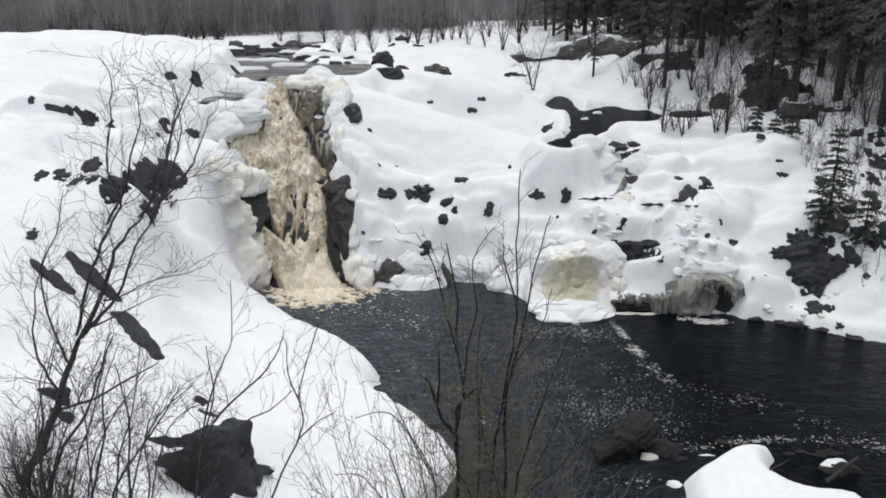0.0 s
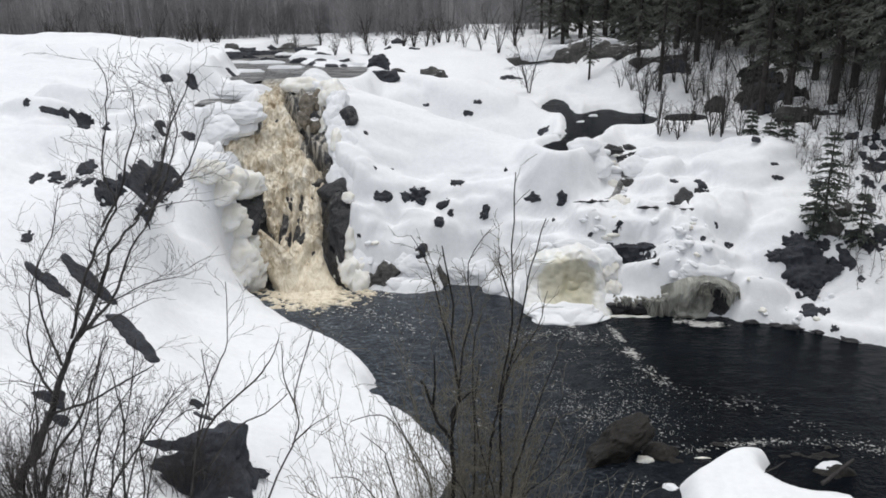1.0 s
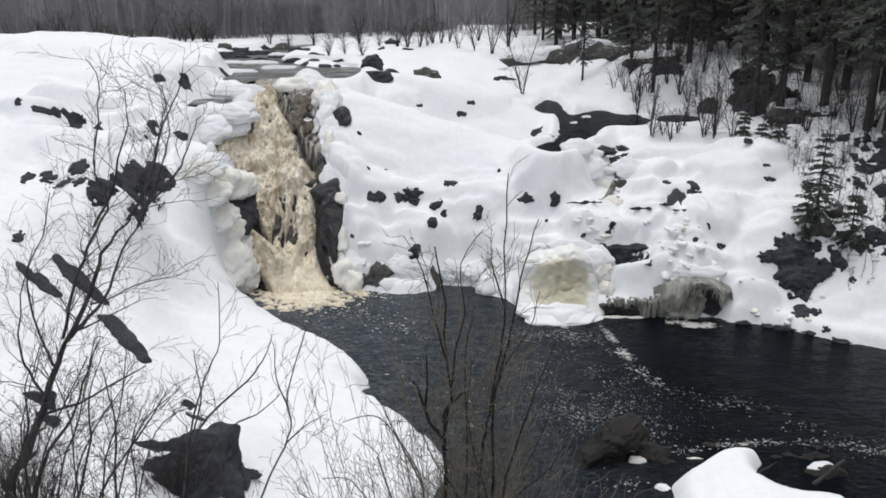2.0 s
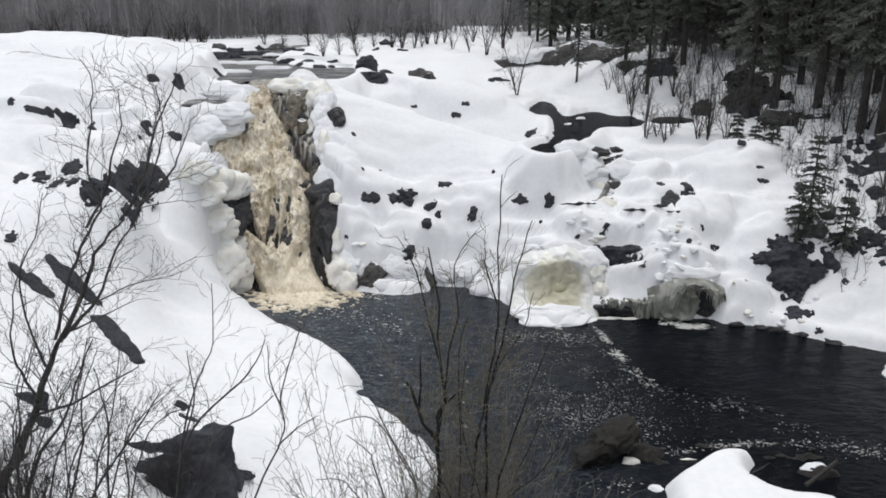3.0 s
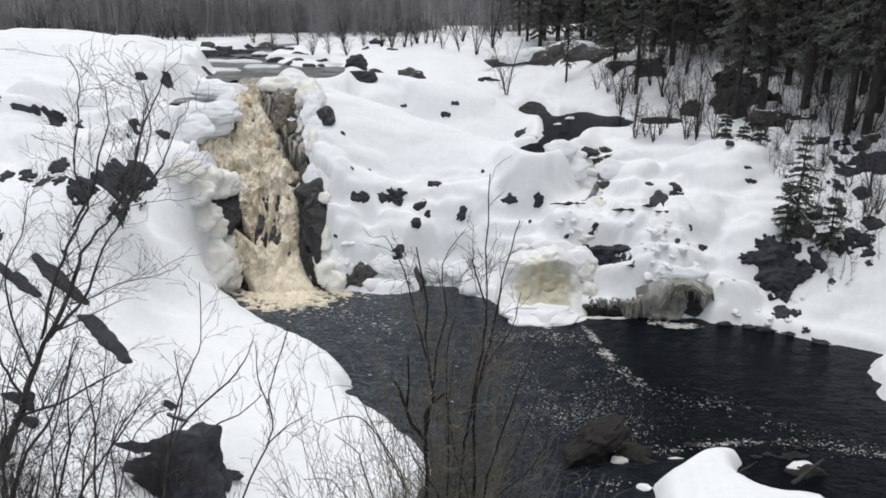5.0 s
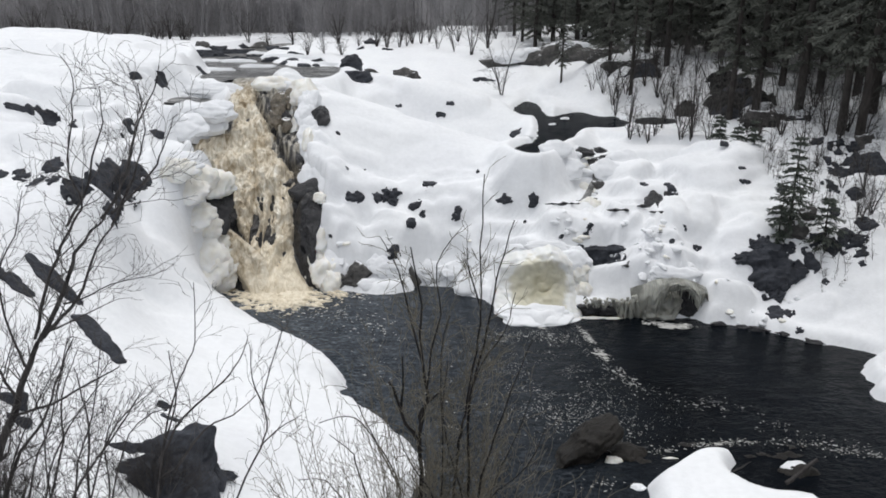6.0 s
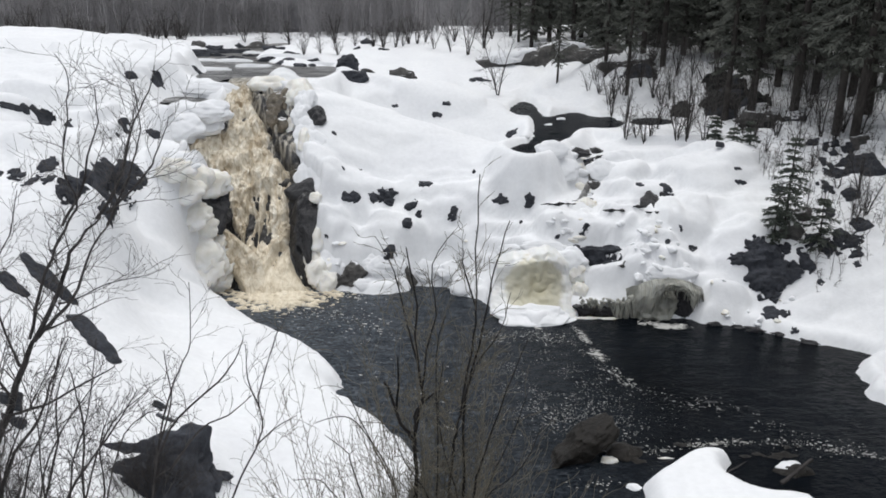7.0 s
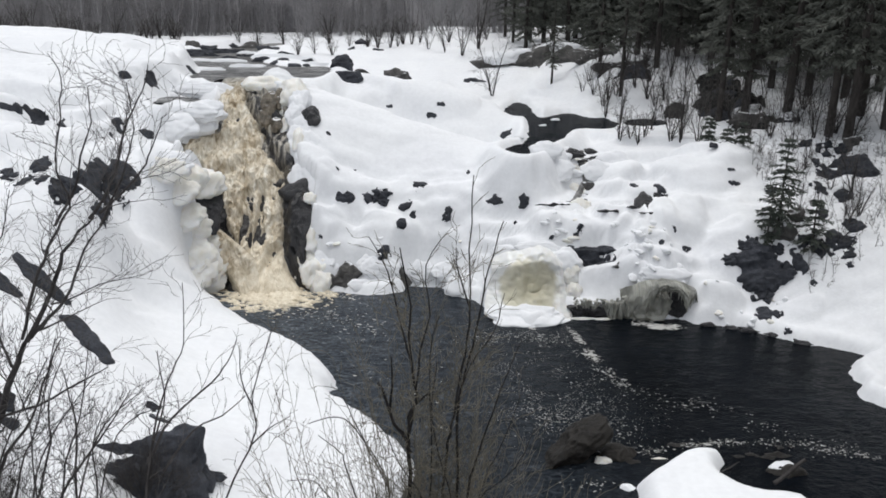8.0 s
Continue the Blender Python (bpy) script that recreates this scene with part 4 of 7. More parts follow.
# ---------------------------------------------------------------- foam on the pool
def foam_flakes(name, seed, label):
    rng = random.Random(seed)
    v, f = [], []
    streams = [([(4.56, 23.65), (4.87, 22.38), (4.96, 20.93), (5.15, 20.04), (5.59, 18.96)], 0.16, 560, 0.0095),
               ([(4.68, 23.27), (4.91, 21.88), (5.06, 20.77)], 0.07, 500, 0.011),
               ([(5.59, 18.96), (6.67, 18.24), (7.96, 17.95), (8.51, 16.83), (10.17, 15.81)], 0.3, 420, 0.0085),
               ([(5.06, 15.81), (5.96, 16.20), (7.34, 16.30), (8.68, 16.30), (10.57, 15.60)], 0.13, 600, 0.009),
               ([(2.08, 22.82), (2.91, 20.77), (3.41, 18.71), (3.84, 16.97)], 1.15, 12000, 0.0042),
               ([(3.09, 17.51), (3.92, 17.37), (4.75, 16.70)], 0.4, 420, 0.008),
               ([(1.69, 22.38), (3.16, 22.82), (4.44, 21.96)], 0.4, 500, 0.008),
               ([(-7.07, 26.59), (-5.77, 26.24), (-4.20, 26.65), (-1.88, 25.79)], 0.25, 420, 0.02),
               ([(-7.28, 25.79), (-5.13, 24.99), (-2.72, 24.23), (-1.13, 22.38)], 0.6, 420, 0.013),
               ([(-4.68, 27.06), (-3.39, 26.77), (-2.12, 26.36)], 0.06, 160, 0.022),
               ([(-3.48, 24.23), (-1.09, 21.55), (-0.06, 18.71), (0.76, 16.45)], 1.0, 300, 0.01),
               ([(7.06, 23.65), (7.60, 23.27), (8.36, 23.37)], 0.14, 420, 0.022),
               ([(2.90, 14.61), (3.38, 14.57), (4.01, 14.65)], 0.2, 160, 0.010)]
    for line, loose, count, size in streams:
        p = np.array(line)
        s = np.concatenate([[0], np.cumsum(np.hypot(*np.diff(p, axis=0).T))])
        for _ in range(count):
            t = rng.uniform(0, s[-1])
            if noise.noise(Vector((t * 1.7, count * 0.37, size * 900))) < rng.uniform(-0.3, 0.35):
                continue
            x, y = np.interp(t, s, p[:, 0]) + rng.gauss(0, loose), np.interp(t, s, p[:, 1]) + rng.gauss(0, loose * 0.7)
            if ground_at(x, y) > -0.03:
                continue
            if count > 2000 and noise.noise(Vector((x * 1.1 + y * 0.5, y * 1.5 - x * 0.4, 3.1))) + 0.8 * noise.noise(Vector((x * 2.6 + y, y * 3.4 - x, 7.7))) < 0.25 - 0.6 * smooth(21.5, 17.0, y) * smooth(1.2, 2.6, x) + rng.uniform(-0.25, 0.35):
                continue                                # drifting rafts, also standing for glints, with dark lanes between, thickest downstream
            r = size * rng.lognormvariate(0, 0.55)
            k, b, turn = rng.randint(5, 8), len(v), rng.uniform(0, 6)
            v.append((x, y, 0.026 + r * 0.08))
            for j in range(k):
                a, q = turn + 6.2832 * j / k, r * rng.uniform(0.5, 1.3)
                v.append((x + 1.9 * q * math.cos(a), y + 0.8 * q * math.sin(a) - 0.6 * q * math.cos(a), 0.012))
            f.extend((b, b + 1 + j, b + 1 + (j + 1) % k) for j in range(k))
    return tagged(mesh_object(name, v, f, FOAM), label, "foam", kind="stuff")


foam_flakes("foam", 71, "white foam flakes drifting in strings on dark water")

brook = ribbon("brook", [(6.45, 31.9, 4.25, 0.4), (6.2, 30.6, 3.85, 0.4), (6.2, 29.4, 3.5, 0.3), (5.75, 28.5, 3.15, 0.3), (5.35, 27.8, 2.92, 0.2)], 0.10, 0.22, 27, RIVER, 90, 30)
tagged(brook, "small grey brook trickling between snow pillows", "brook")


# ---------------------------------------------------------------- rocks
STONE_LOOK = {"r": (ROCK, "dark bare rock showing through the snow", "rock"),
              "c": (ROCK_CAPPED, "grey rock with snow lying on its ledges", "rock"),
              "w": (ROCK_WET_SHADE, "black wet rock, in places standing for undercut shade", "rock"),
              "m": (ROCK_BLACK, "black crag between the spruces", "rock"),
              "g": (ROCK_ICED, "grey-brown rock glazed with frozen spray", "rock"),
              "b": (ROCK_BROWN, "brown wet boulder at the water's edge", "boulder"),
              "i": (ICE_RIM, "cream-coloured mound of frozen spray beside the falls", "ice"),
              "o": (ICE_GREY, "grey-green ice wall at the back of a hollow", "ice"),
              "s": (SNOW, "rounded white pillow of snow over hidden rock", "snow")}


def ground_many(x, y):
    """Heights of the ground sheet at many places."""
    i, j = np.clip(np.searchsorted(gx, x) - 1, 0, len(gx) - 2), np.clip(np.searchsorted(gy, y) - 1, 0, len(gy) - 2)
    s, t = (x - gx[i]) / (gx[i + 1] - gx[i]), (y - gy[j]) / (gy[j + 1] - gy[j])
    return (GZ[j, i] * (1 - s) + GZ[j, i + 1] * s) * (1 - t) + (GZ[j + 1, i] * (1 - s) + GZ[j + 1, i + 1] * s) * t


def outcrop(x, y, z, a, b, c, tilt, turn, mat):
    """Bare rock breaking out of a snow slope: it follows the slope, rises in its middle and dives under the snow in a ragged edge."""
    seed, size = round(abs(x * 1000 + y * 77)) % 9973, max(a, b)
    reach = max(0.3, 0.5 * b)
    slope = float(ground_many(np.array([x]), np.array([y + reach]))[0] - ground_many(np.array([x]), np.array([y - reach]))[0]) / (2 * reach)
    lie = min(75.0, max(18.0, math.degrees(math.atan(slope))))
    b = b * min(2.2, max(0.7, math.sin(radians(tilt + 14)) / math.sin(radians(lie + 14)))) if not turn else b
    tilt = lie
    n = int(min(76, max(38, size * 66)))
    U, V = np.meshgrid(np.linspace(-1.6, 1.6, n), np.linspace(-1.6, 1.6, n))
    co, si, ct, st = math.cos(radians(turn)), math.sin(radians(turn)), math.cos(radians(tilt)), math.sin(radians(tilt))
    lu, lv = U * a * co - V * b * si, U * a * si + V * b * co
    px, py, pz = x + lu, y + lv * ct, z + lv * st
    k = np.zeros_like(px)
    found = np.zeros(px.shape, bool)
    span = 0.3 + 0.2 * min(1.0, size)
    last = pz + span * ct - ground_many(px, py - span * st)
    for step in np.arange(span - 0.05, -span - 0.1, -0.05):
        gap = pz + step * ct - ground_many(px, py - step * st)
        here = ~found & (gap <= 0) & (last > 0)
        k = np.where(here, step + 0.05 * np.abs(gap) / (np.abs(gap) + np.abs(last) + 1e-9), k)
        found |= here
        last = gap
    grain = 0.30 * size ** 0.7
    for _ in range(4):
        k[1:-1, 1:-1] = (k[1:-1, 1:-1] * 2 + k[:-2, 1:-1] + k[2:, 1:-1] + k[1:-1, :-2] + k[1:-1, 2:]) / 6
    field = 0.62 - (U ** 2 + V ** 2) + 1.7 * fbm(lu / (0.8 * size) + seed, lv / (0.8 * size), seed, 2) + 1.7 * fbm(lu / grain + seed, lv / grain, seed + 7, 3)
    field = np.minimum(field, 2.5 * (1.35 - np.hypot(U, V)))
    blocks = np.abs(fbm(lu / (0.5 * size) + 3, lv / (0.4 * size), seed + 11, 2)) + 0.4 * np.abs(fbm(lu / 0.16, lv / 0.13, seed + 13, 2))
    rise = np.where(field > 0, c * (0.75 * np.tanh(2.2 * field) - 0.9 * blocks * smooth(0.1, 0.6, field)), np.maximum(0.35 * field, -0.16)) + 0.012
    q = np.stack([px, py - st * (k + rise), pz + ct * (k + rise)], -1).reshape(-1, 3)
    up = (rise > -0.11) & found
    cell = up[:-1, :-1] | up[1:, :-1] | up[:-1, 1:] | up[1:, 1:]
    faces = np.array(grid_faces(n, n))[cell.ravel()]
    used = np.unique(faces)
    number = np.zeros(n * n, int)
    number[used] = np.arange(len(used))
    ob = mesh_object("rock", q[used], number[faces], mat)
    ob.data.set_sharp_from_angle(angle=radians(32))
    return ob


def stone(x, y, z, a, b, c, yaw, tilt, turn, look_key, detail):
    """A rough rock: half sizes a along the slope, b down it, c out of it; chipped by a few planes."""
    mat, label, cat = STONE_LOOK[look_key]
    if tilt >= 40 and a > 0.1 and 13.6 < y < 47 and look_key in "rm":
        return tagged(outcrop(x, y, z, a, b, c, tilt, turn, mat), label, cat, "rocks of the gorge")
    rng = random.Random(round(x * 1000 + y * 77))
    bm = bmesh.new()
    bmesh.ops.create_icosphere(bm, subdivisions=detail + 1, radius=1.0)
    off = Vector((x * 3.1, y * 2.7, z * 1.9))
    icy = look_key in "is"
    chips = [] if icy else [(Vector((rng.gauss(0, 1), rng.gauss(0, 1), rng.gauss(0, 0.8))).normalized(), rng.uniform(0.60, 0.95)) for _ in range(11)]
    size = max(0.25, min(2.0, max(a, b)))
    corners = sorted((k + rng.uniform(-0.36, 0.36)) * 2 * math.pi / 8 for k in range(8))
    reach = [rng.choice((0.74, 0.9, 1.05, 1.3)) * rng.uniform(0.9, 1.1) for _ in corners]

    def outline(angle):
        """Radius of a broken, straight-sided outline."""
        angle = (angle - corners[0]) % (2 * math.pi) + corners[0]
        k = max(i for i in range(8) if corners[i] <= angle + 1e-9)
        a0, r0 = corners[k], reach[k]
        a1, r1 = (corners[k + 1], reach[k + 1]) if k < 7 else (corners[0] + 2 * math.pi, reach[0])
        return r0 * r1 * math.sin(a1 - a0) / max(0.2, r0 * math.sin(angle - a0) + r1 * math.sin(a1 - angle))

    for v in bm.verts:
        p = v.co.copy()
        if turn:
            p /= (p.x ** 4 + p.y ** 4 + p.z ** 4) ** 0.25 * 1.12
        for n, far in chips:
            over = p.dot(n) - far
            if over > 0:
                p -= n * over * 0.9
        if icy:
            f = 1.12 + 0.34 * noise.noise(v.co * 1.2 + off) + 0.16 * noise.noise(v.co * 2.9 + off)
            f += (0.26 * abs(noise.noise(v.co * 2.6 - off)) + 0.12 * abs(noise.noise(v.co * 6.0 - off)) - 0.12) if look_key == "i" else 0.06 * noise.noise(v.co * 4.0 - off)
            v.co = Vector((p.x * a, p.y * b, p.z * c)) * f
            continue
        rim = math.hypot(v.co.x, v.co.y)
        g = 1.0 + rim * (outline(math.atan2(v.co.y, v.co.x)) - 1.0) * (0.2 if turn else 0.5 if look_key == "b" else 1.0)
        g *= 1.2
        s = Vector((p.x * a, p.y * b, p.z * c))
        rough = 0.12 * noise.noise(s * (3.0 / size ** 0.5) + off) + 0.07 * noise.noise(s * 7.0 + off) + 0.04 * noise.noise(s * 15.0 + off)
        v.co = Vector((s.x * g, s.y * g, s.z * (1.0 + 0.25 * noise.noise(v.co * 2.1 - off)))) + p.normalized() * rough * min(size, 0.8)
    me = bpy.data.meshes.new("rock")
    bm.to_mesh(me)
    bm.free()
    me.materials.append(mat)
    me.shade_smooth()
    if not icy:
        me.set_sharp_from_angle(angle=radians(28))
    ob = new({"rock": "rock", "boulder": "boulder", "ice": "ice_mound", "snow": "snow_pillow"}[cat], me)
    ob.matrix_world = pose(x, y, z, 0, 0, yaw) @ pose(0, 0, 0, tilt) @ pose(0, 0, 0, 0, 0, turn)
    return tagged(ob, label, cat, {"i": "ice mounds by the falls", "s": "snow pillows"}[look_key] if icy else "rocks of the gorge")


stone(-16.31, 56.88, 7.04, 0.48, 0.36, 0.17, 0, 50, 0, "c", 3)
stone(-12.90, 25.86, 6.52, 0.49, 0.36, 0.16, -0, 71, 0, "r", 3)
stone(-13.48, 25.37, 6.79, 0.43, 0.13, 0.06, 1, 68, 0, "r", 3)
stone(-14.32, 25.61, 6.96, 0.18, 0.18, 0.08, -0, 65, 0, "r", 3)
stone(-11.68, 34.16, 6.76, 0.32, 0.32, 0.14, 1, 52, 0, "r", 3)
stone(-12.14, 32.40, 7.15, 0.30, 0.16, 0.07, 0, 51, 0, "r", 3)
stone(-12.25, 26.56, 5.94, 0.19, 0.31, 0.09, -0, 69, 0, "r", 3)
stone(-10.76, 27.36, 5.86, 0.21, 0.38, 0.10, 1, 65, 0, "r", 3)
stone(-11.20, 22.63, 5.31, 0.26, 0.37, 0.12, 1, 59, 0, "r", 3)
stone(-12.34, 21.95, 5.21, 0.16, 0.20, 0.07, 0, 58, 0, "r", 3)
stone(-11.90, 22.14, 5.15, 0.30, 0.21, 0.09, 0, 56, 0, "r", 3)
stone(-11.12, 21.53, 5.16, 0.21, 0.23, 0.10, -0, 50, 0, "r", 3)
stone(-10.67, 21.59, 5.18, 0.19, 0.19, 0.09, 0, 52, 0, "r", 3)
stone(-10.26, 23.65, 4.71, 0.41, 0.56, 0.25, 0, 58, 0, "r", 4)
stone(-10.29, 24.42, 4.72, 0.38, 0.43, 0.23, 0, 58, 0, "r", 3)
stone(-10.00, 23.30, 4.37, 0.57, 0.51, 0.31, 0, 58, 0, "r", 4)
stone(-9.99, 21.24, 4.88, 0.41, 0.37, 0.23, 0, 58, 0, "r", 3)
stone(-9.99, 21.60, 5.10, 0.34, 0.44, 0.21, 0, 58, 0, "r", 3)
stone(-10.04, 24.85, 4.55, 0.43, 0.56, 0.26, 0, 58, 0, "r", 3)
stone(-9.80, 25.27, 4.46, 0.43, 0.39, 0.24, 0, 58, 0, "r", 3)
stone(-9.87, 24.47, 4.23, 0.46, 0.29, 0.18, 0, 58, 0, "r", 3)
stone(-9.23, 21.78, 4.24, 0.30, 0.20, 0.16, 0, 58, 0, "r", 4)
stone(-10.10, 21.10, 4.87, 0.19, 0.17, 0.11, 0, 58, 0, "r", 3)
stone(-11.05, 18.82, 4.34, 0.14, 0.14, 0.06, 1, 57, 0, "r", 3)
stone(-9.86, 19.47, 3.75, 0.09, 0.08, 0.04, 1, 58, 0, "r", 2)
stone(-4.54, 43.42, 6.75, 0.66, 0.78, 0.55, 0, 38, 0, "r", 4)
stone(-3.90, 39.3, 6.36, 0.60, 0.45, 0.36, 0, 38, 0, "r", 4)
stone(-3.76, 44.64, 6.09, 0.91, 0.53, 0.25, -0, 66, 0, "c", 3)
stone(-1.59, 45.77, 5.84, 0.75, 0.58, 0.27, -0, 70, 0, "c", 3)
stone(2.86, 48.47, 5.48, 0.65, 0.25, 0.09, 1, 56, 0, "r", 3)
stone(-4.50, 31.15, 5.66, 0.32, 0.46, 0.26, 0, 58, 12, "w", 4)
stone(-3.79, 30.70, 5.04, 0.10, 0.13, 0.04, 1, 68, 0, "r", 2)
stone(-3.36, 29.26, 3.96, 0.08, 0.09, 0.04, 2, 58, 0, "r", 2)
stone(-2.77, 29.85, 3.79, 0.10, 0.07, 0.03, 1, 68, 0, "r", 2)
stone(-2.88, 28.68, 2.95, 0.48, 0.22, 0.10, 0, 74, 0, "r", 3)
stone(-2.14, 28.77, 2.92, 0.30, 0.22, 0.10, 0, 73, 0, "r", 3)
stone(-1.59, 28.91, 2.97, 0.37, 0.39, 0.23, 0, 58, 0, "r", 3)
stone(-0.73, 28.63, 2.64, 0.39, 0.25, 0.11, -1, 62, 0, "r", 3)
stone(-0.86, 27.91, 2.12, 0.27, 0.29, 0.12, 0, 73, 0, "r", 3)
stone(-0.40, 28.35, 2.37, 0.18, 0.15, 0.07, 1, 71, 0, "r", 3)
stone(-0.15, 29.22, 3.47, 0.28, 0.24, 0.11, -0, 61, 0, "r", 3)
stone(1.71, 29.80, 3.71, 0.08, 0.11, 0.04, -0, 64, 0, "r", 2)
stone(0.87, 28.21, 2.45, 0.27, 0.34, 0.13, -0, 74, 0, "r", 3)
stone(2.61, 28.27, 2.99, 0.32, 0.23, 0.11, -1, 74, 0, "r", 3)
stone(3.62, 27.66, 3.09, 0.20, 0.38, 0.09, -1, 74, 0, "r", 3)
stone(-1.49, 27.06, 1.25, 0.27, 0.40, 0.12, 0, 74, 0, "r", 3)
stone(-2.08, 27.40, 1.45, 0.10, 0.08, 0.04, 0, 74, 0, "r", 2)
stone(-2.86, 26.91, 0.30, 0.60, 0.49, 0.30, -0, 69, 0, "c", 4)
stone(-3.38, 26.84, 0.26, 0.22, 0.23, 0.14, -0, 73, 0, "c", 3)
stone(-0.83, 27.09, 0.30, 0.27, 0.38, 0.16, 2, 67, 0, "c", 3)
# dark stone in place of a smooth-edged hole in the snow
stone(8.10, 27.2, 3.12, 0.40, 0.58, 0.2, 0, 38, 0, "w", 3)
stone(8.45, 27.55, 3.35, 0.14, 0.16, 0.08, 0, 38, 0, "w", 3)
stone(8.76, 28.21, 3.38, 0.24, 0.30, 0.11, 0, 67, 0, "r", 3)
stone(7.90, 28.49, 3.60, 0.19, 0.14, 0.06, 1, 65, 0, "r", 3)
stone(11.54, 28.23, 3.70, 0.24, 0.12, 0.05, 0, 71, 0, "r", 3)
stone(8.75, 26.07, 2.54, 0.09, 0.14, 0.04, -0, 74, 0, "r", 2)
stone(5.47, 26.18, 2.51, 0.17, 0.18, 0.08, -0, 74, 0, "r", 3)
stone(5.32, 26.20, 2.28, 0.11, 0.11, 0.05, -1, 74, 0, "r", 2)
stone(6.22, 29.14, 3.30, 0.31, 0.30, 0.18, -1, 63, 0, "c", 3)
stone(5.62, 30.03, 4.39, 0.49, 0.20, 0.10, 0, 53, 0, "w", 3)
stone(6.72, 31.99, 4.13, 0.40, 0.21, 0.11, 0, 53, 0, "w", 3)
stone(6.61, 30.31, 4.12, 0.38, 0.20, 0.10, 0, 53, 0, "w", 3)
stone(6.05, 30.10, 4.02, 0.38, 0.20, 0.10, 0, 53, 0, "w", 3)
stone(5.85, 29.90, 3.83, 0.29, 0.19, 0.10, 0, 53, 0, "i", 3)
stone(6.23, 29.96, 3.68, 0.23, 0.16, 0.08, 0, 53, 0, "i", 3)
stone(6.26, 29.43, 3.36, 0.29, 0.42, 0.15, 0, 53, 0, "w", 3)
stone(5.84, 29.43, 3.44, 0.37, 0.32, 0.11, 0, 53, 0, "s", 3)
stone(6.04, 28.87, 3.10, 0.25, 0.19, 0.10, 0, 53, 0, "w", 3)
stone(5.83, 28.20, 2.96, 0.30, 0.15, 0.08, 0, 53, 0, "w", 3)
stone(5.70, 29.06, 3.17, 0.28, 0.22, 0.11, 0, 53, 0, "i", 3)
# dark rock laid in for an open hole under a snow lip
stone(5.90, 25.83, 1.55, 0.76, 0.46, 0.28, 0, 58, 0, "r", 4)
stone(3.86, 37.05, 4.03, 0.31, 0.22, 0.10, -1, 65, 0, "r", 3)
stone(12.45, 38.9, 4.9, 0.5, 0.62, 0.4, -1, 53, 0, "m", 4)
stone(4.58, 50.55, 6.42, 1.20, 0.96, 0.45, -0, 50, 0, "c", 3)
stone(5.99, 52.65, 6.41, 1.08, 0.87, 0.42, -0, 54, 0, "c", 3)
stone(6.79, 50.25, 6.50, 1.14, 0.91, 0.45, -1, 59, 0, "c", 3)
stone(8.71, 54.75, 6.87, 1.70, 0.89, 0.42, -0, 54, 0, "c", 4)
stone(8.80, 49.65, 6.75, 1.03, 0.83, 0.40, 0, 61, 0, "c", 3)
stone(4.75, 50.1, 6.78, 0.95, 0.42, 0.26, 0, 55, 0, "s", 4)
stone(6.2, 50.5, 7.0, 0.75, 0.30, 0.22, 0, 55, 0, "s", 4)
stone(7.46, 50.8, 7.2, 0.7, 0.25, 0.2, 0, 55, 0, "s", 4)
stone(8.66, 51.6, 7.42, 1.0, 0.28, 0.2, 0, 55, 0, "s", 4)
stone(9.82, 46.25, 7.10, 1.45, 0.65, 0.31, -1, 53, 0, "c", 4)
stone(10.9, 44.3, 6.6, 1.55, 0.5, 0.3, -1, 58, 0, "c", 4)
stone(11.30, 43.04, 6.49, 1.14, 0.52, 0.18, -1, 49, 0, "r", 4)
stone(15.45, 40.37, 6.0, 1.75, 1.5, 0.87, -1, 58, 0, "m", 4)
stone(14.38, 38.41, 5.45, 1.2, 1.4, 0.59, -0, 58, 0, "m", 4)
stone(15.3, 37.0, 5.47, 0.6, 1.0, 0.48, -1, 56, 0, "m", 4)
stone(14.11, 32.81, 5.28, 1.01, 0.43, 0.27, -1, 49, 0, "m", 4)
stone(15.25, 32.76, 5.42, 0.57, 0.24, 0.11, -0, 55, 0, "r", 3)
stone(15.72, 29.64, 4.70, 0.69, 0.37, 0.22, 0, 69, 0, "r", 4)
stone(15.62, 28.57, 4.12, 0.77, 0.46, 0.29, -1, 58, 0, "r", 4)
stone(16.15, 28.41, 4.37, 0.57, 0.73, 0.35, -1, 57, 0, "r", 3)
stone(15.00, 28.58, 3.90, 0.33, 0.34, 0.15, -1, 56, 0, "r", 3)
stone(14.96, 29.33, 4.26, 0.23, 0.18, 0.08, -0, 63, 0, "r", 3)
stone(11.14, 25.25, 2.13, 0.29, 0.35, 0.18, 0, 58, 0, "r", 3)
stone(10.75, 25.01, 1.72, 0.33, 0.29, 0.18, 0, 58, 0, "r", 3)
stone(11.42, 24.82, 1.45, 0.95, 0.90, 0.38, 0, 58, 0, "r", 4)
stone(11.17, 24.62, 1.13, 0.55, 0.54, 0.33, 0, 58, 0, "r", 4)
stone(11.64, 24.55, 1.24, 0.40, 0.50, 0.25, 0, 58, 0, "r", 3)
stone(11.23, 24.24, 0.84, 0.40, 0.32, 0.19, 0, 58, 0, "r", 3)
stone(10.49, 25.14, 1.77, 0.27, 0.19, 0.09, -0, 68, 0, "r", 3)
stone(12.55, 24.6, 1.8, 0.26, 0.48, 0.22, 0, 58, 0, "r", 3)
stone(12.37, 25.46, 2.49, 0.45, 0.45, 0.28, -0, 68, 0, "c", 3)
stone(12.97, 25.05, 2.41, 0.41, 0.38, 0.18, -1, 65, 0, "r", 3)
stone(13.75, 24.75, 2.47, 0.41, 0.39, 0.18, -0, 61, 0, "r", 3)
stone(13.91, 24.19, 2.21, 0.25, 0.26, 0.11, -1, 65, 0, "r", 3)
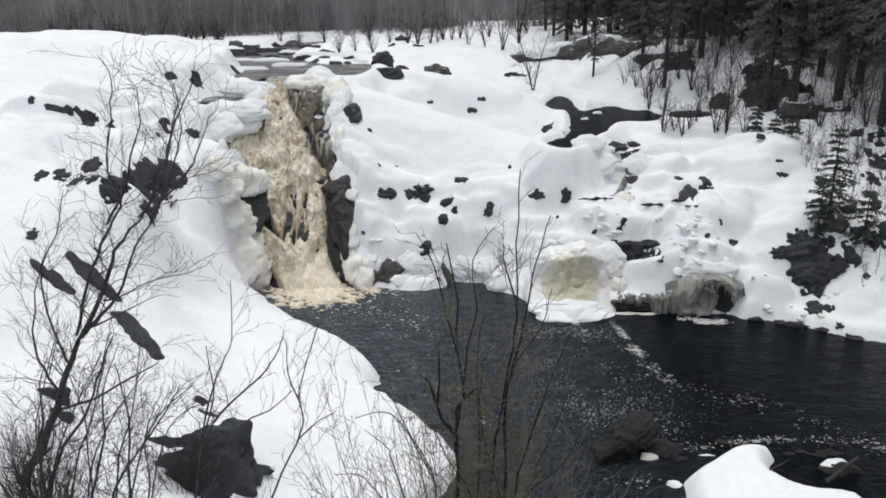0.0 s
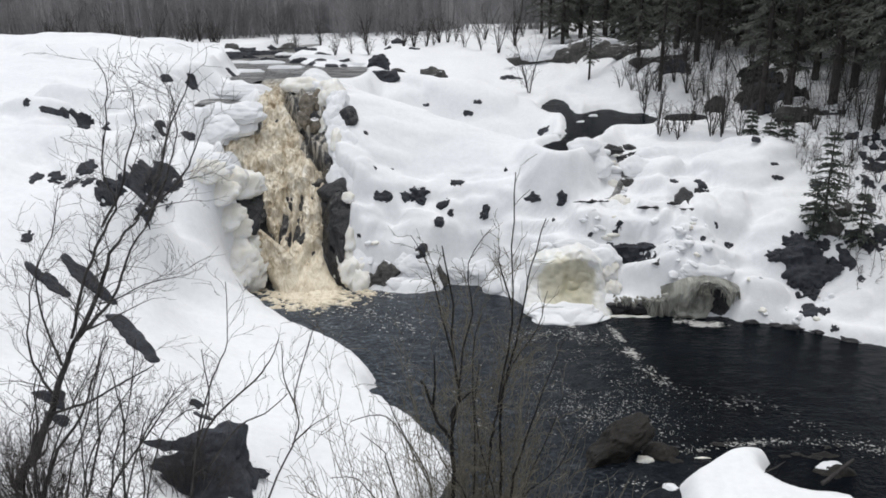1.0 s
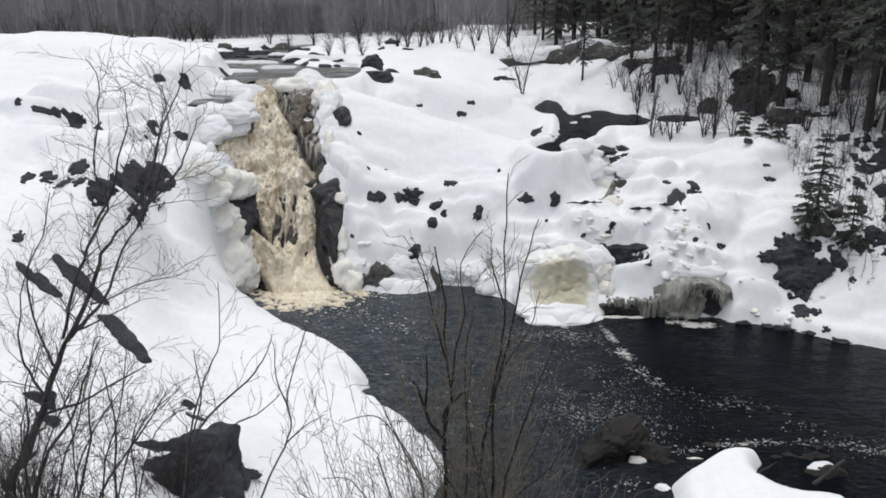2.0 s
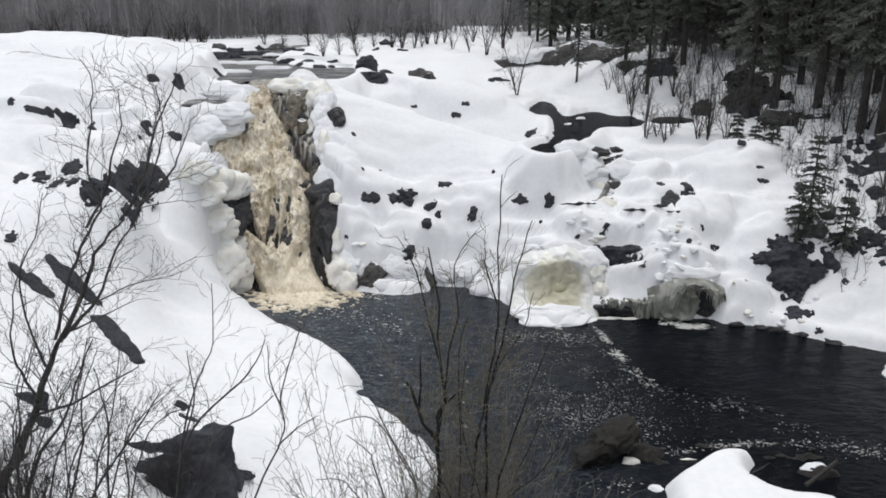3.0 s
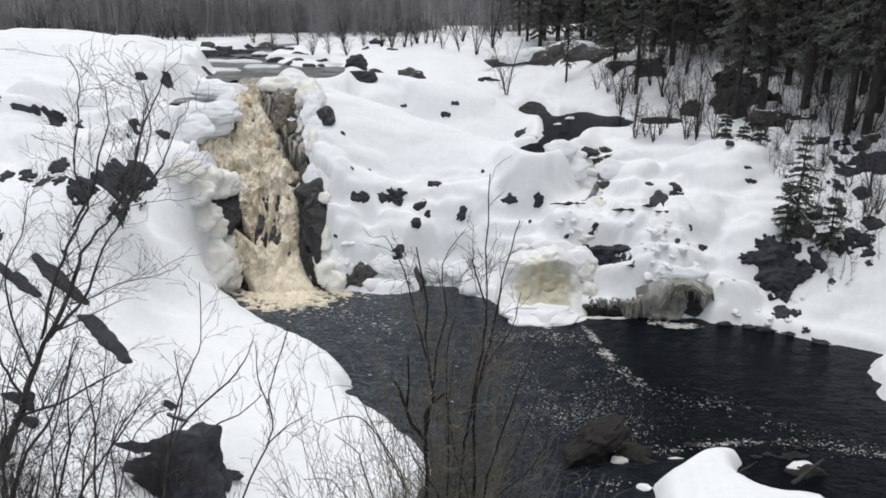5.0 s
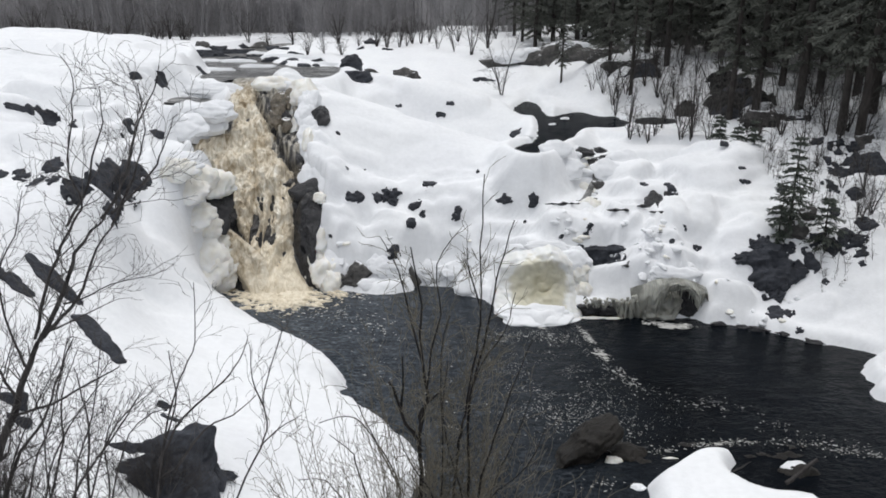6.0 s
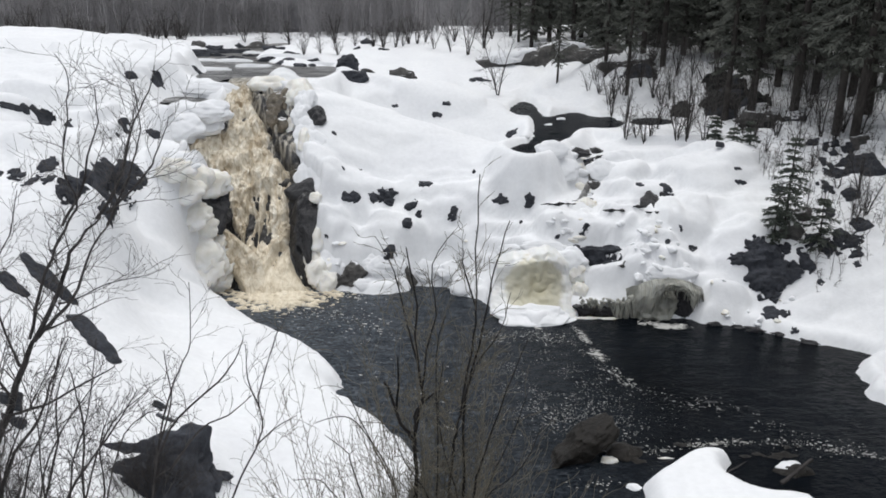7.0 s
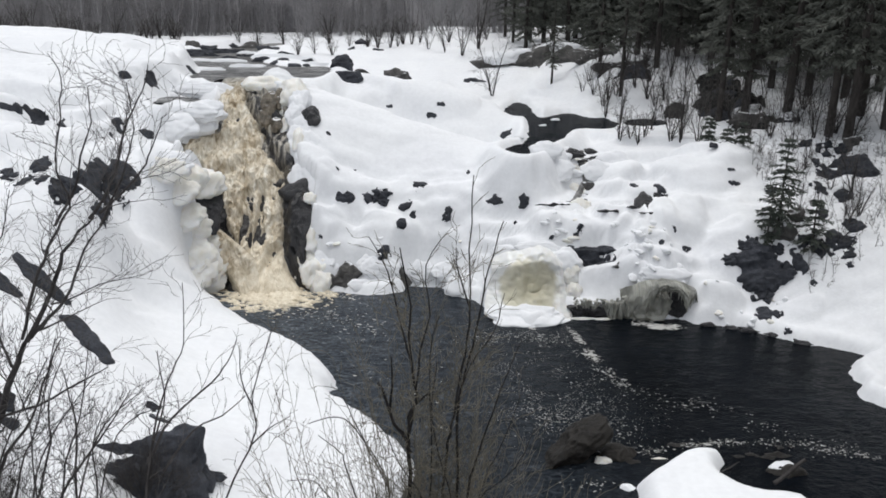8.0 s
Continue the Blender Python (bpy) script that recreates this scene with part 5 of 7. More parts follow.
stone(14.15, 24.60, 2.55, 0.23, 0.21, 0.10, -1, 59, 0, "r", 3)
stone(11.10, 23.40, 0.38, 0.39, 0.25, 0.11, -1, 49, 0, "r", 3)
stone(11.44, 23.94, 0.68, 0.20, 0.22, 0.09, -1, 66, 0, "r", 3)
stone(11.47, 22.48, 0.25, 0.11, 0.12, 0.05, -1, 66, 0, "r", 2)
stone(11.42, 23.21, 0.42, 0.21, 0.14, 0.07, -0, 59, 0, "r", 3)
stone(-8.00, 27.57, 2.84, 0.76, 1.01, 0.39, 0, 53, 0, "w", 4)
stone(-7.79, 28.40, 1.95, 0.51, 0.78, 0.26, 0, 53, 0, "w", 4)
stone(-7.86, 27.12, 1.64, 0.41, 0.60, 0.21, 0, 53, 0, "w", 3)
stone(-4.61, 27.89, 2.10, 0.35, 1.41, 0.18, 0, 53, 0, "w", 4)
stone(-4.56, 27.58, 0.98, 0.33, 1.31, 0.17, 0, 53, 0, "w", 4)
stone(-4.75, 28.86, 3.11, 0.50, 0.52, 0.26, 0, 53, 0, "w", 3)
stone(-4.71, 27.40, 0.27, 0.27, 0.43, 0.14, 0, 53, 0, "w", 3)
stone(-5.68, 31.11, 4.92, 0.27, 0.58, 0.14, 0, 53, 0, "w", 3)
stone(-5.47, 30.74, 4.39, 0.26, 0.50, 0.14, 0, 53, 0, "w", 3)
stone(-5.29, 30.32, 3.93, 0.26, 0.49, 0.13, 0, 53, 0, "w", 3)
stone(-5.16, 29.60, 3.63, 0.23, 0.38, 0.12, 0, 53, 0, "g", 3)
stone(-6.27, 31.86, 5.99, 0.40, 0.61, 0.20, 0, 53, 0, "g", 3)
stone(-5.98, 32.08, 6.20, 0.34, 0.54, 0.17, 0, 53, 0, "g", 3)
stone(-6.00, 31.53, 5.48, 0.30, 0.52, 0.15, 0, 53, 0, "w", 3)
stone(-6.36, 31.41, 5.52, 0.27, 0.42, 0.14, 0, 53, 0, "g", 3)
stone(-6.30, 31.53, 4.93, 0.30, 0.45, 0.16, 0, 53, 0, "w", 3)
stone(-5.89, 31.04, 5.35, 0.24, 0.34, 0.12, 0, 53, 0, "g", 3)
stone(-5.84, 31.94, 5.74, 0.24, 0.35, 0.13, 0, 53, 0, "i", 3)
stone(-5.55, 31.16, 5.31, 0.18, 0.34, 0.09, 0, 53, 0, "i", 3)
stone(-6.17, 32.36, 6.19, 0.28, 0.22, 0.11, 0, 53, 0, "i", 3)
stone(-5.33, 30.62, 4.70, 0.15, 0.32, 0.08, 0, 53, 0, "i", 3)
stone(-6.56, 32.06, 5.73, 0.18, 0.25, 0.09, 0, 53, 0, "i", 3)
stone(-5.21, 29.40, 2.88, 0.43, 0.47, 0.22, 0, 53, 0, "w", 3)
stone(-7.76, 26.89, 0.39, 0.22, 0.27, 0.11, 0, 53, 0, "w", 3)
stone(-5.87, 15.22, 1.56, 0.17, 0.15, 0.07, 1, 44, 0, "r", 3)
stone(-5.68, 12.76, 2.04, 0.48, 0.15, 0.09, 0, 58, 0, "r", 4)
stone(4.21, 15.89, -0.09, 0.34, 0.16, 0.10, -0, 48, 0, "c", 3)
stone(4.63, 15.97, -0.11, 0.41, 0.20, 0.11, 0, 53, 0, "w", 3)
stone(4.76, 15.42, -0.15, 0.35, 0.27, 0.14, 0, 27, 0, "b", 3)
stone(7.78, 15.61, -0.19, 1.03, 0.40, 0.21, 0, 27, 0, "b", 4)
stone(8.19, 14.95, -0.15, 0.55, 0.35, 0.18, 0, 27, 0, "b", 4)
stone(5.96, 16.19, -0.12, 0.55, 0.23, 0.12, 0, 27, 0, "b", 4)
stone(8.71, 16.07, -0.11, 0.58, 0.20, 0.10, 0, 27, 0, "b", 4)
stone(7.33, 18.22, -0.08, 0.41, 0.09, 0.05, 0, 53, 0, "w", 3)
stone(7.46, 17.98, -0.07, 0.51, 0.09, 0.04, 0, 53, 0, "w", 4)
stone(5.47, 15.62, -0.07, 0.29, 0.08, 0.04, 0, 53, 0, "i", 3)
stone(-11.29, 42.65, 6.56, 0.68, 0.31, 0.11, 1, 43, 0, "r", 3)
stone(-15.49, 55.09, 6.60, 0.88, 0.29, 0.10, 1, 53, 0, "r", 3)
stone(-15.06, 51.79, 6.59, 0.72, 0.29, 0.10, 0, 48, 0, "r", 3)
stone(-14.76, 58.39, 6.59, 0.92, 0.30, 0.11, 2, 53, 0, "r", 3)
stone(-14.71, 61.68, 6.61, 0.65, 0.41, 0.14, 1, 52, 0, "r", 3)
stone(-9.89, 47.58, 6.61, 0.40, 0.32, 0.14, -1, 53, 0, "r", 3)
stone(-8.65, 45.61, 6.62, 0.33, 0.27, 0.10, -1, 57, 0, "r", 3)
stone(-7.41, 44.17, 6.67, 0.21, 0.17, 0.11, 0, 58, 0, "r", 3)
stone(-6.53, 44.17, 6.66, 0.23, 0.18, 0.07, 0, 60, 0, "r", 2)
stone(-11.42, 39.12, 6.76, 0.46, 0.16, 0.05, 1, 52, 0, "r", 3)
stone(-15.58, 56.89, 6.72, 0.78, 0.33, 0.12, 1, 54, 0, "r", 3)
stone(-14.13, 55.09, 6.60, 1.16, 0.31, 0.11, -0, 48, 0, "r", 3)
stone(-12.91, 55.69, 6.60, 0.99, 0.31, 0.11, -0, 48, 0, "r", 3)
stone(-13.25, 61.98, 6.61, 0.65, 0.51, 0.24, -0, 48, 0, "c", 3)
stone(-9.55, 47.59, 6.67, 0.35, 0.28, 0.12, -1, 59, 0, "r", 3)
stone(-12.01, 49.45, 6.61, 0.78, 0.20, 0.07, -0, 48, 0, "r", 3)
stone(-10.46, 54.25, 6.95, 0.68, 0.30, 0.11, -0, 46, 0, "r", 3)
stone(-8.18, 46.49, 6.81, 0.48, 0.29, 0.10, -1, 55, 0, "r", 3)
stone(-7.14, 44.05, 6.67, 0.37, 0.25, 0.09, -0, 61, 0, "r", 3)
stone(-7.25, 49.07, 6.50, 0.35, 0.28, 0.12, 1, 53, 0, "r", 3)
stone(-14.29, 52.09, 6.61, 0.83, 0.29, 0.10, -0, 48, 0, "r", 3)
stone(-11.61, 52.09, 6.60, 0.71, 0.20, 0.07, -2, 53, 0, "r", 3)
stone(-9.11, 52.97, 6.66, 0.44, 0.25, 0.09, -0, 57, 0, "r", 3)
stone(-10.26, 29.20, 5.25, 0.36, 0.18, 0.08, 1, 66, 0, "r", 3)
stone(-9.65, 29.62, 5.25, 0.37, 0.13, 0.06, 2, 63, 0, "r", 3)
stone(-9.77, 31.37, 6.02, 0.33, 0.16, 0.07, -0, 49, 0, "r", 3)
stone(-5.20, 57.26, 6.78, 0.35, 0.28, 0.10, 0, 50, 0, "r", 2)
stone(-3.34, 56.40, 6.75, 0.40, 0.25, 0.09, 0, 49, 0, "r", 3)
stone(-4.73, 60.19, 7.11, 0.49, 0.39, 0.14, 0, 49, 0, "r", 3)
stone(1.17, 45.13, 5.24, 0.18, 0.16, 0.07, -0, 55, 0, "r", 2)
stone(0.30, 37.90, 4.81, 0.26, 0.15, 0.08, -0, 73, 0, "r", 3)
stone(-1.75, 38.01, 5.20, 0.19, 0.13, 0.06, 1, 70, 0, "r", 2)
stone(0.77, 38.19, 5.31, 0.25, 0.13, 0.05, -0, 70, 0, "r", 3)
stone(-8.32, 26.48, 2.82, 0.64, 0.48, 0.22, 0, 53, 0, "i", 3)
stone(-8.09, 26.90, 2.28, 0.49, 0.43, 0.21, 0, 53, 0, "i", 3)
stone(-7.91, 26.96, 1.52, 0.65, 0.65, 0.30, 0, 53, 0, "i", 3)
stone(-8.14, 26.42, 1.37, 0.71, 0.72, 0.34, 0, 53, 0, "i", 3)
stone(-7.80, 26.90, 0.89, 0.66, 0.65, 0.30, 0, 53, 0, "i", 3)
stone(-8.04, 26.30, 0.93, 0.74, 0.72, 0.34, 0, 53, 0, "i", 3)
stone(-7.89, 26.72, 0.48, 0.66, 0.57, 0.26, 0, 53, 0, "i", 3)
stone(-8.77, 26.24, 4.58, 0.72, 0.52, 0.25, 0, 53, 0, "i", 3)
stone(-8.31, 26.84, 4.10, 0.64, 0.58, 0.26, 0, 53, 0, "i", 3)
stone(-8.01, 27.80, 3.67, 0.66, 0.54, 0.25, 0, 53, 0, "i", 3)
stone(-8.50, 26.36, 3.76, 0.70, 0.48, 0.22, 0, 53, 0, "i", 3)
stone(-4.17, 27.26, 0.33, 0.49, 0.52, 0.25, 0, 53, 0, "i", 3)
stone(-3.83, 27.14, 0.64, 0.48, 0.43, 0.22, 0, 53, 0, "i", 3)
stone(-4.39, 27.26, 0.11, 0.33, 0.35, 0.17, 0, 53, 0, "i", 3)
stone(-5.35, 32.24, 6.44, 0.55, 0.65, 0.28, 0, 53, 0, "i", 3)
stone(-4.93, 30.26, 4.87, 0.20, 0.44, 0.10, 0, 53, 0, "i", 3)
stone(-4.27, 28.40, 3.02, 0.22, 0.24, 0.11, 0, 53, 0, "i", 3)
stone(-4.31, 27.68, 1.73, 0.30, 0.66, 0.15, 0, 53, 0, "i", 3)
stone(-6.68, 33.02, 6.72, 0.78, 0.34, 0.17, 0, 53, 0, "i", 3)
stone(-8.89, 33.62, 6.04, 0.49, 0.31, 0.16, 0, 53, 0, "i", 3)
stone(6.37, 30.32, 3.97, 0.26, 0.23, 0.12, 0, 53, 0, "i", 3)
stone(5.95, 29.78, 3.63, 0.32, 0.26, 0.13, 0, 53, 0, "i", 3)
stone(5.64, 29.12, 3.22, 0.31, 0.25, 0.13, 0, 53, 0, "i", 3)
stone(5.70, 27.68, 2.98, 0.35, 0.24, 0.12, 0, 53, 0, "i", 3)
stone(-9.38, 31.01, 5.59, 1.37, 0.60, 0.24, 0, 53, 0, "s", 4)
stone(-9.66, 29.72, 5.50, 0.87, 0.53, 0.22, 0, 53, 0, "s", 4)
stone(-8.64, 30.81, 5.89, 0.75, 0.43, 0.17, 0, 53, 0, "s", 4)
stone(-9.51, 33.80, 6.41, 1.15, 0.32, 0.11, 0, 53, 0, "s", 4)
stone(-10.84, 34.49, 6.14, 1.01, 0.29, 0.09, 0, 53, 0, "s", 4)
stone(-6.85, 33.61, 6.67, 0.80, 0.35, 0.11, 0, 53, 0, "s", 4)
stone(-5.21, 32.12, 6.13, 0.55, 0.60, 0.18, 0, 53, 0, "s", 3)
stone(3.02, 26.30, 1.60, 0.64, 0.27, 0.09, 0, 53, 0, "s", 4)
stone(3.94, 25.82, 1.88, 0.76, 0.24, 0.08, 0, 53, 0, "s", 4)
stone(4.83, 25.55, 1.56, 0.51, 0.41, 0.14, 0, 53, 0, "s", 3)
stone(2.82, 26.06, 0.97, 0.33, 0.54, 0.11, 0, 53, 0, "s", 3)
stone(2.38, 25.40, 0.36, 0.38, 0.53, 0.13, 0, 53, 0, "s", 3)
stone(8.15, 24.63, 1.32, 0.76, 0.34, 0.11, 0, 53, 0, "s", 4)
stone(8.15, 15.22, -0.04, 0.27, 0.17, 0.16, 0, 10, 0, "s", 3)
stone(-3.72, 27.20, 0.79, 0.54, 0.57, 0.18, 0, 53, 0, "s", 3)
stone(-1.74, 27.02, 0.85, 0.66, 0.42, 0.14, 0, 53, 0, "s", 4)
stone(-0.08, 27.38, 0.51, 0.54, 0.37, 0.12, 0, 53, 0, "s", 3)
stone(1.34, 26.30, 0.35, 0.52, 0.41, 0.14, 0, 53, 0, "s", 3)
stone(-2.33, 26.54, 0.26, 0.39, 0.22, 0.07, 0, 53, 0, "s", 3)
stone(0.96, 27.14, 0.59, 0.67, 0.36, 0.12, 0, 53, 0, "s", 4)
stone(-8.77, 26.30, 4.77, 0.79, 0.40, 0.13, 0, 53, 0, "s", 4)
stone(4.61, 29.24, 4.72, 0.56, 0.32, 0.11, 0, 53, 0, "s", 3)
stone(-11.59, 47.12, 6.60, 0.90, 0.22, 0.03, 0, 53, 0, "s", 3)
stone(-9.65, 43.40, 6.60, 0.91, 0.20, 0.07, 0, 53, 0, "s", 3)
stone(-11.10, 41.18, 6.60, 0.71, 0.19, 0.07, 0, 53, 0, "s", 3)
stone(-12.19, 55.10, 6.59, 0.63, 0.19, 0.03, 0, 53, 0, "s", 3)
stone(-13.42, 47.60, 6.60, 0.78, 0.20, 0.03, 0, 53, 0, "s", 3)
stone(-9.01, 48.37, 6.81, 1.14, 0.22, 0.03, 0, 53, 0, "s", 4)
stone(-8.01, 50.62, 6.52, 0.96, 0.23, 0.03, 0, 53, 0, "s", 3)
stone(-6.10, 44.48, 6.70, 0.63, 0.15, 0.02, 0, 53, 0, "s", 3)
stone(6.65, 29.54, 3.90, 0.52, 0.39, 0.13, 0, 53, 0, "s", 3)
stone(7.40, 30.02, 4.14, 0.58, 0.40, 0.13, 0, 53, 0, "s", 3)
stone(5.06, 29.11, 3.99, 0.56, 0.41, 0.14, 0, 53, 0, "s", 3)
stone(4.98, 25.40, 1.24, 0.33, 0.41, 0.17, 0, 53, 0, "i", 3)
stone(5.12, 25.10, 0.64, 0.30, 0.40, 0.16, 0, 53, 0, "i", 3)
stone(2.69, 26.24, 1.12, 0.26, 0.49, 0.13, 0, 53, 0, "i", 3)
stone(2.55, 25.82, 0.52, 0.26, 0.40, 0.13, 0, 53, 0, "i", 3)
stone(14.36, 27.49, 3.69, 0.37, 0.28, 0.13, -0, 64, 0, "r", 3)
stone(15.09, 27.07, 3.48, 0.37, 0.26, 0.12, 0, 63, 0, "r", 3)
stone(14.55, 25.15, 2.96, 0.35, 0.29, 0.13, -0, 52, 0, "r", 3)
stone(13.93, 26.04, 3.13, 0.28, 0.21, 0.10, -0, 66, 0, "r", 3)
stone(16.68, 29.80, 4.93, 0.40, 0.32, 0.19, -0, 66, 0, "c", 3)
stone(14.99, 30.06, 4.89, 0.32, 0.21, 0.10, -0, 64, 0, "r", 3)
stone(12.72, 27.83, 3.40, 0.19, 0.16, 0.08, -1, 61, 0, "r", 3)
stone(11.51, 28.66, 4.08, 0.15, 0.11, 0.05, 0, 72, 0, "r", 2)
stone(11.15, 29.68, 4.84, 0.18, 0.16, 0.07, -1, 32, 0, "r", 3)
stone(12.99, 26.04, 2.83, 0.30, 0.39, 0.19, -0, 68, 0, "c", 3)
stone(12.03, 25.15, 2.09, 0.25, 0.25, 0.11, -0, 67, 0, "r", 3)
stone(13.35, 24.61, 2.25, 0.29, 0.31, 0.14, -1, 66, 0, "r", 3)
stone(13.27, 28.36, 4.13, 0.12, 0.14, 0.06, -0, 39, 0, "r", 2)
stone(13.88, 23.86, 1.92, 0.13, 0.10, 0.05, -1, 66, 0, "r", 2)
stone(12.78, 23.86, 1.34, 0.11, 0.10, 0.05, -1, 65, 0, "r", 2)
stone(9.12, 25.78, 1.89, 0.16, 0.12, 0.05, -0, 74, 0, "r", 3)
stone(8.13, 25.49, 2.18, 0.13, 0.09, 0.04, 1, 66, 0, "r", 2)
stone(6.64, 25.13, 1.49, 0.19, 0.11, 0.07, -1, 73, 0, "c", 3)
stone(7.27, 25.00, 1.64, 0.17, 0.09, 0.05, -0, 74, 0, "c", 3)
stone(5.14, 26.00, 1.82, 0.15, 0.15, 0.07, -0, 74, 0, "r", 3)
stone(4.46, 26.12, 2.20, 0.13, 0.09, 0.04, 1, 74, 0, "r", 2)
stone(3.29, 27.22, 2.40, 0.09, 0.09, 0.04, -0, 64, 0, "r", 2)
stone(-4.88, 29.40, 3.15, 0.31, 0.24, 0.11, -1, 74, 0, "r", 3)
stone(-3.84, 27.64, 1.75, 0.11, 0.09, 0.04, -1, 74, 0, "r", 2)
stone(-9.66, 18.57, 3.34, 1.05, 0.25, 0.2, 0, 58, -31, "r", 4)
stone(-10.10, 17.67, 3.56, 0.72, 0.22, 0.17, 0, 58, -32, "r", 4)
stone(-8.01, 17.18, 2.38, 1.38, 0.25, 0.2, 0, 58, -46, "r", 4)
stone(-7.59, 16.75, 2.17, 0.29, 0.12, 0.12, 0, 58, -56, "r", 4)
stone(-7.68, 12.67, 3.10, 0.33, 0.18, 0.13, 0, 58, -6, "r", 4)
stone(-7.41, 12.29, 2.91, 0.29, 0.13, 0.09, 0, 58, -18, "r", 4)
stone(-5.47, 14.63, 1.52, 0.32, 0.11, 0.08, 0, 58, -24, "r", 4)
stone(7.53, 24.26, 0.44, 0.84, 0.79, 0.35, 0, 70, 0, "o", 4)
# black rock put in for the shade inside the hollow and the slot
stone(8.50, 24.25, 0.36, 0.45, 0.70, 0.30, 0, 70, 0, "w", 4)
stone(5.6, 24.45, 0.15, 0.75, 0.25, 0.3, 0, 70, 0, "w", 4)
stone(3.35, 23.95, 0.16, 1.15, 0.55, 0.2, 0, 20, 0, "s", 4)
stone(3.95, 23.85, -0.02, 0.72, 0.45, 0.12, 0, 8, 0, "s", 4)
# thin black stones standing for the shadow line under the right bank's edge
stone(9.35, 23.42, 0.03, 0.30, 0.10, 0.06, 0, 30, 0, "w", 3)
stone(9.95, 23.18, 0.03, 0.24, 0.08, 0.05, -12, 30, 0, "w", 3)
stone(10.45, 22.95, 0.04, 0.34, 0.10, 0.07, -18, 30, 0, "w", 3)
stone(11.05, 22.62, 0.03, 0.22, 0.08, 0.05, -25, 30, 0, "w", 3)
stone(11.75, 22.02, 0.03, 0.28, 0.09, 0.05, -25, 30, 0, "w", 3)
stone(5.25, 24.02, 0.0, 0.42, 0.10, 0.04, 0, 0, 0, "i", 3)
stone(5.95, 23.98, 0.0, 0.34, 0.08, 0.03, 4, 0, 0, "i", 3)
stone(3.5, 15.75, 0.28, 0.86, 0.33, 0.45, 0, 66, 36, "b", 4)
stone(4.45, 15.9, -0.02, 0.5, 0.32, 0.2, 0, 0, 0, "b", 4)
stone(4.43, 14.51, -0.06, 0.17, 0.12, 0.11, 0, 5, 0, "s", 3)
stone(4.11, 15.53, -0.02, 0.19, 0.13, 0.12, 0, 5, 0, "i", 3)
stone(-4.74, 12.75, 1.75, 0.74, 0.62, 0.40, 0, 40, 0, "r", 4)
stone(-5.14, 12.21, 1.94, 0.60, 0.34, 0.30, 0, 40, 0, "r", 4)
stone(-4.92, 11.87, 1.74, 0.66, 0.36, 0.32, 0, 40, 0, "r", 4)
stone(-4.38, 12.9, 1.46, 0.34, 0.38, 0.26, 0, 38, 0, "r", 4)
stone(-4.05, 13.0, 1.36, 0.24, 0.10, 0.12, 0, 40, 0, "r", 4)
stone(-5.70, 12.73, 2.08, 0.34, 0.12, 0.12, 0, 52, -20, "r", 4)

stone(10.36, 24.98, 1.70, 0.34, 0.20, 0.14, 0, 58, 0, "r", 3)
stone(11.12, 25.26, 2.16, 0.34, 0.34, 0.20, 0, 58, 0, "r", 3)
stone(15.09, 38.82, 5.78, 1.15, 1.35, 0.60, 0, 60, 0, "r", 4)
stone(13.65, 36.53, 5.12, 0.55, 0.70, 0.40, 0, 60, 0, "r", 3)
stone(14.02, 32.72, 5.34, 0.90, 0.35, 0.30, 0, 60, 0, "c", 4)
stone(12.60, 39.35, 5.0, 0.36, 0.42, 0.30, 0, 60, 0, "m", 3)
# long thin black stones standing for shade under undercut snow ledges
stone(4.66, 27.25, 3.10, 0.62, 0.04, 0.05, 0, 60, 0, "w", 3)
stone(6.56, 26.65, 3.04, 0.45, 0.04, 0.05, 0, 60, 0, "w", 3)
stone(7.91, 26.49, 3.00, 0.35, 0.04, 0.05, 0, 60, 0, "w", 3)
stone(5.19, 27.92, 3.05, 0.40, 0.04, 0.05, 0, 60, 0, "w", 3)
stone(7.64, 25.69, 2.49, 0.30, 0.04, 0.05, 0, 60, 0, "w", 3)
stone(7.39, 26.80, 3.13, 0.25, 0.04, 0.05, 0, 60, 0, "w", 3)
stone(6.49, 38.81, 4.49, 0.22, 0.14, 0.10, 0, 10, 0, "s", 2)
stone(3.93, 32.26, 4.72, 0.19, 0.12, 0.08, 0, 10, 0, "s", 2)
stone(5.60, 36.93, 4.50, 0.16, 0.10, 0.07, 0, 10, 0, "s", 2)
stone(-5.56, 32.78, 6.46, 0.35, 0.40, 0.26, 0, 53, 0, "s", 3)
stone(-5.05, 31.75, 6.10, 0.42, 0.60, 0.22, 0, 53, 0, "s", 4)
stone(-5.10, 31.35, 5.70, 0.38, 0.55, 0.2, 0, 53, 0, "s", 4)
stone(-4.86, 30.9, 5.2, 0.42, 0.6, 0.2, 0, 53, 0, "s", 4)
stone(-4.83, 30.65, 4.91, 0.47, 0.72, 0.23, 0, 53, 0, "s", 4)
stone(-4.68, 30.25, 4.49, 0.54, 0.83, 0.26, 0, 53, 0, "s", 4)
stone(-4.46, 29.85, 4.08, 0.51, 0.77, 0.24, 0, 53, 0, "s", 4)
stone(-4.60, 29.45, 3.67, 0.51, 0.77, 0.24, 0, 53, 0, "s", 4)
stone(-4.10, 29.00, 3.11, 0.51, 0.77, 0.24, 0, 53, 0, "s", 4)
stone(-4.11, 28.60, 2.55, 0.45, 0.68, 0.22, 0, 53, 0, "s", 4)
stone(-4.17, 28.20, 2.04, 0.41, 0.63, 0.20, 0, 53, 0, "s", 4)
stone(-4.21, 27.70, 1.39, 0.34, 0.52, 0.17, 0, 53, 0, "s", 4)
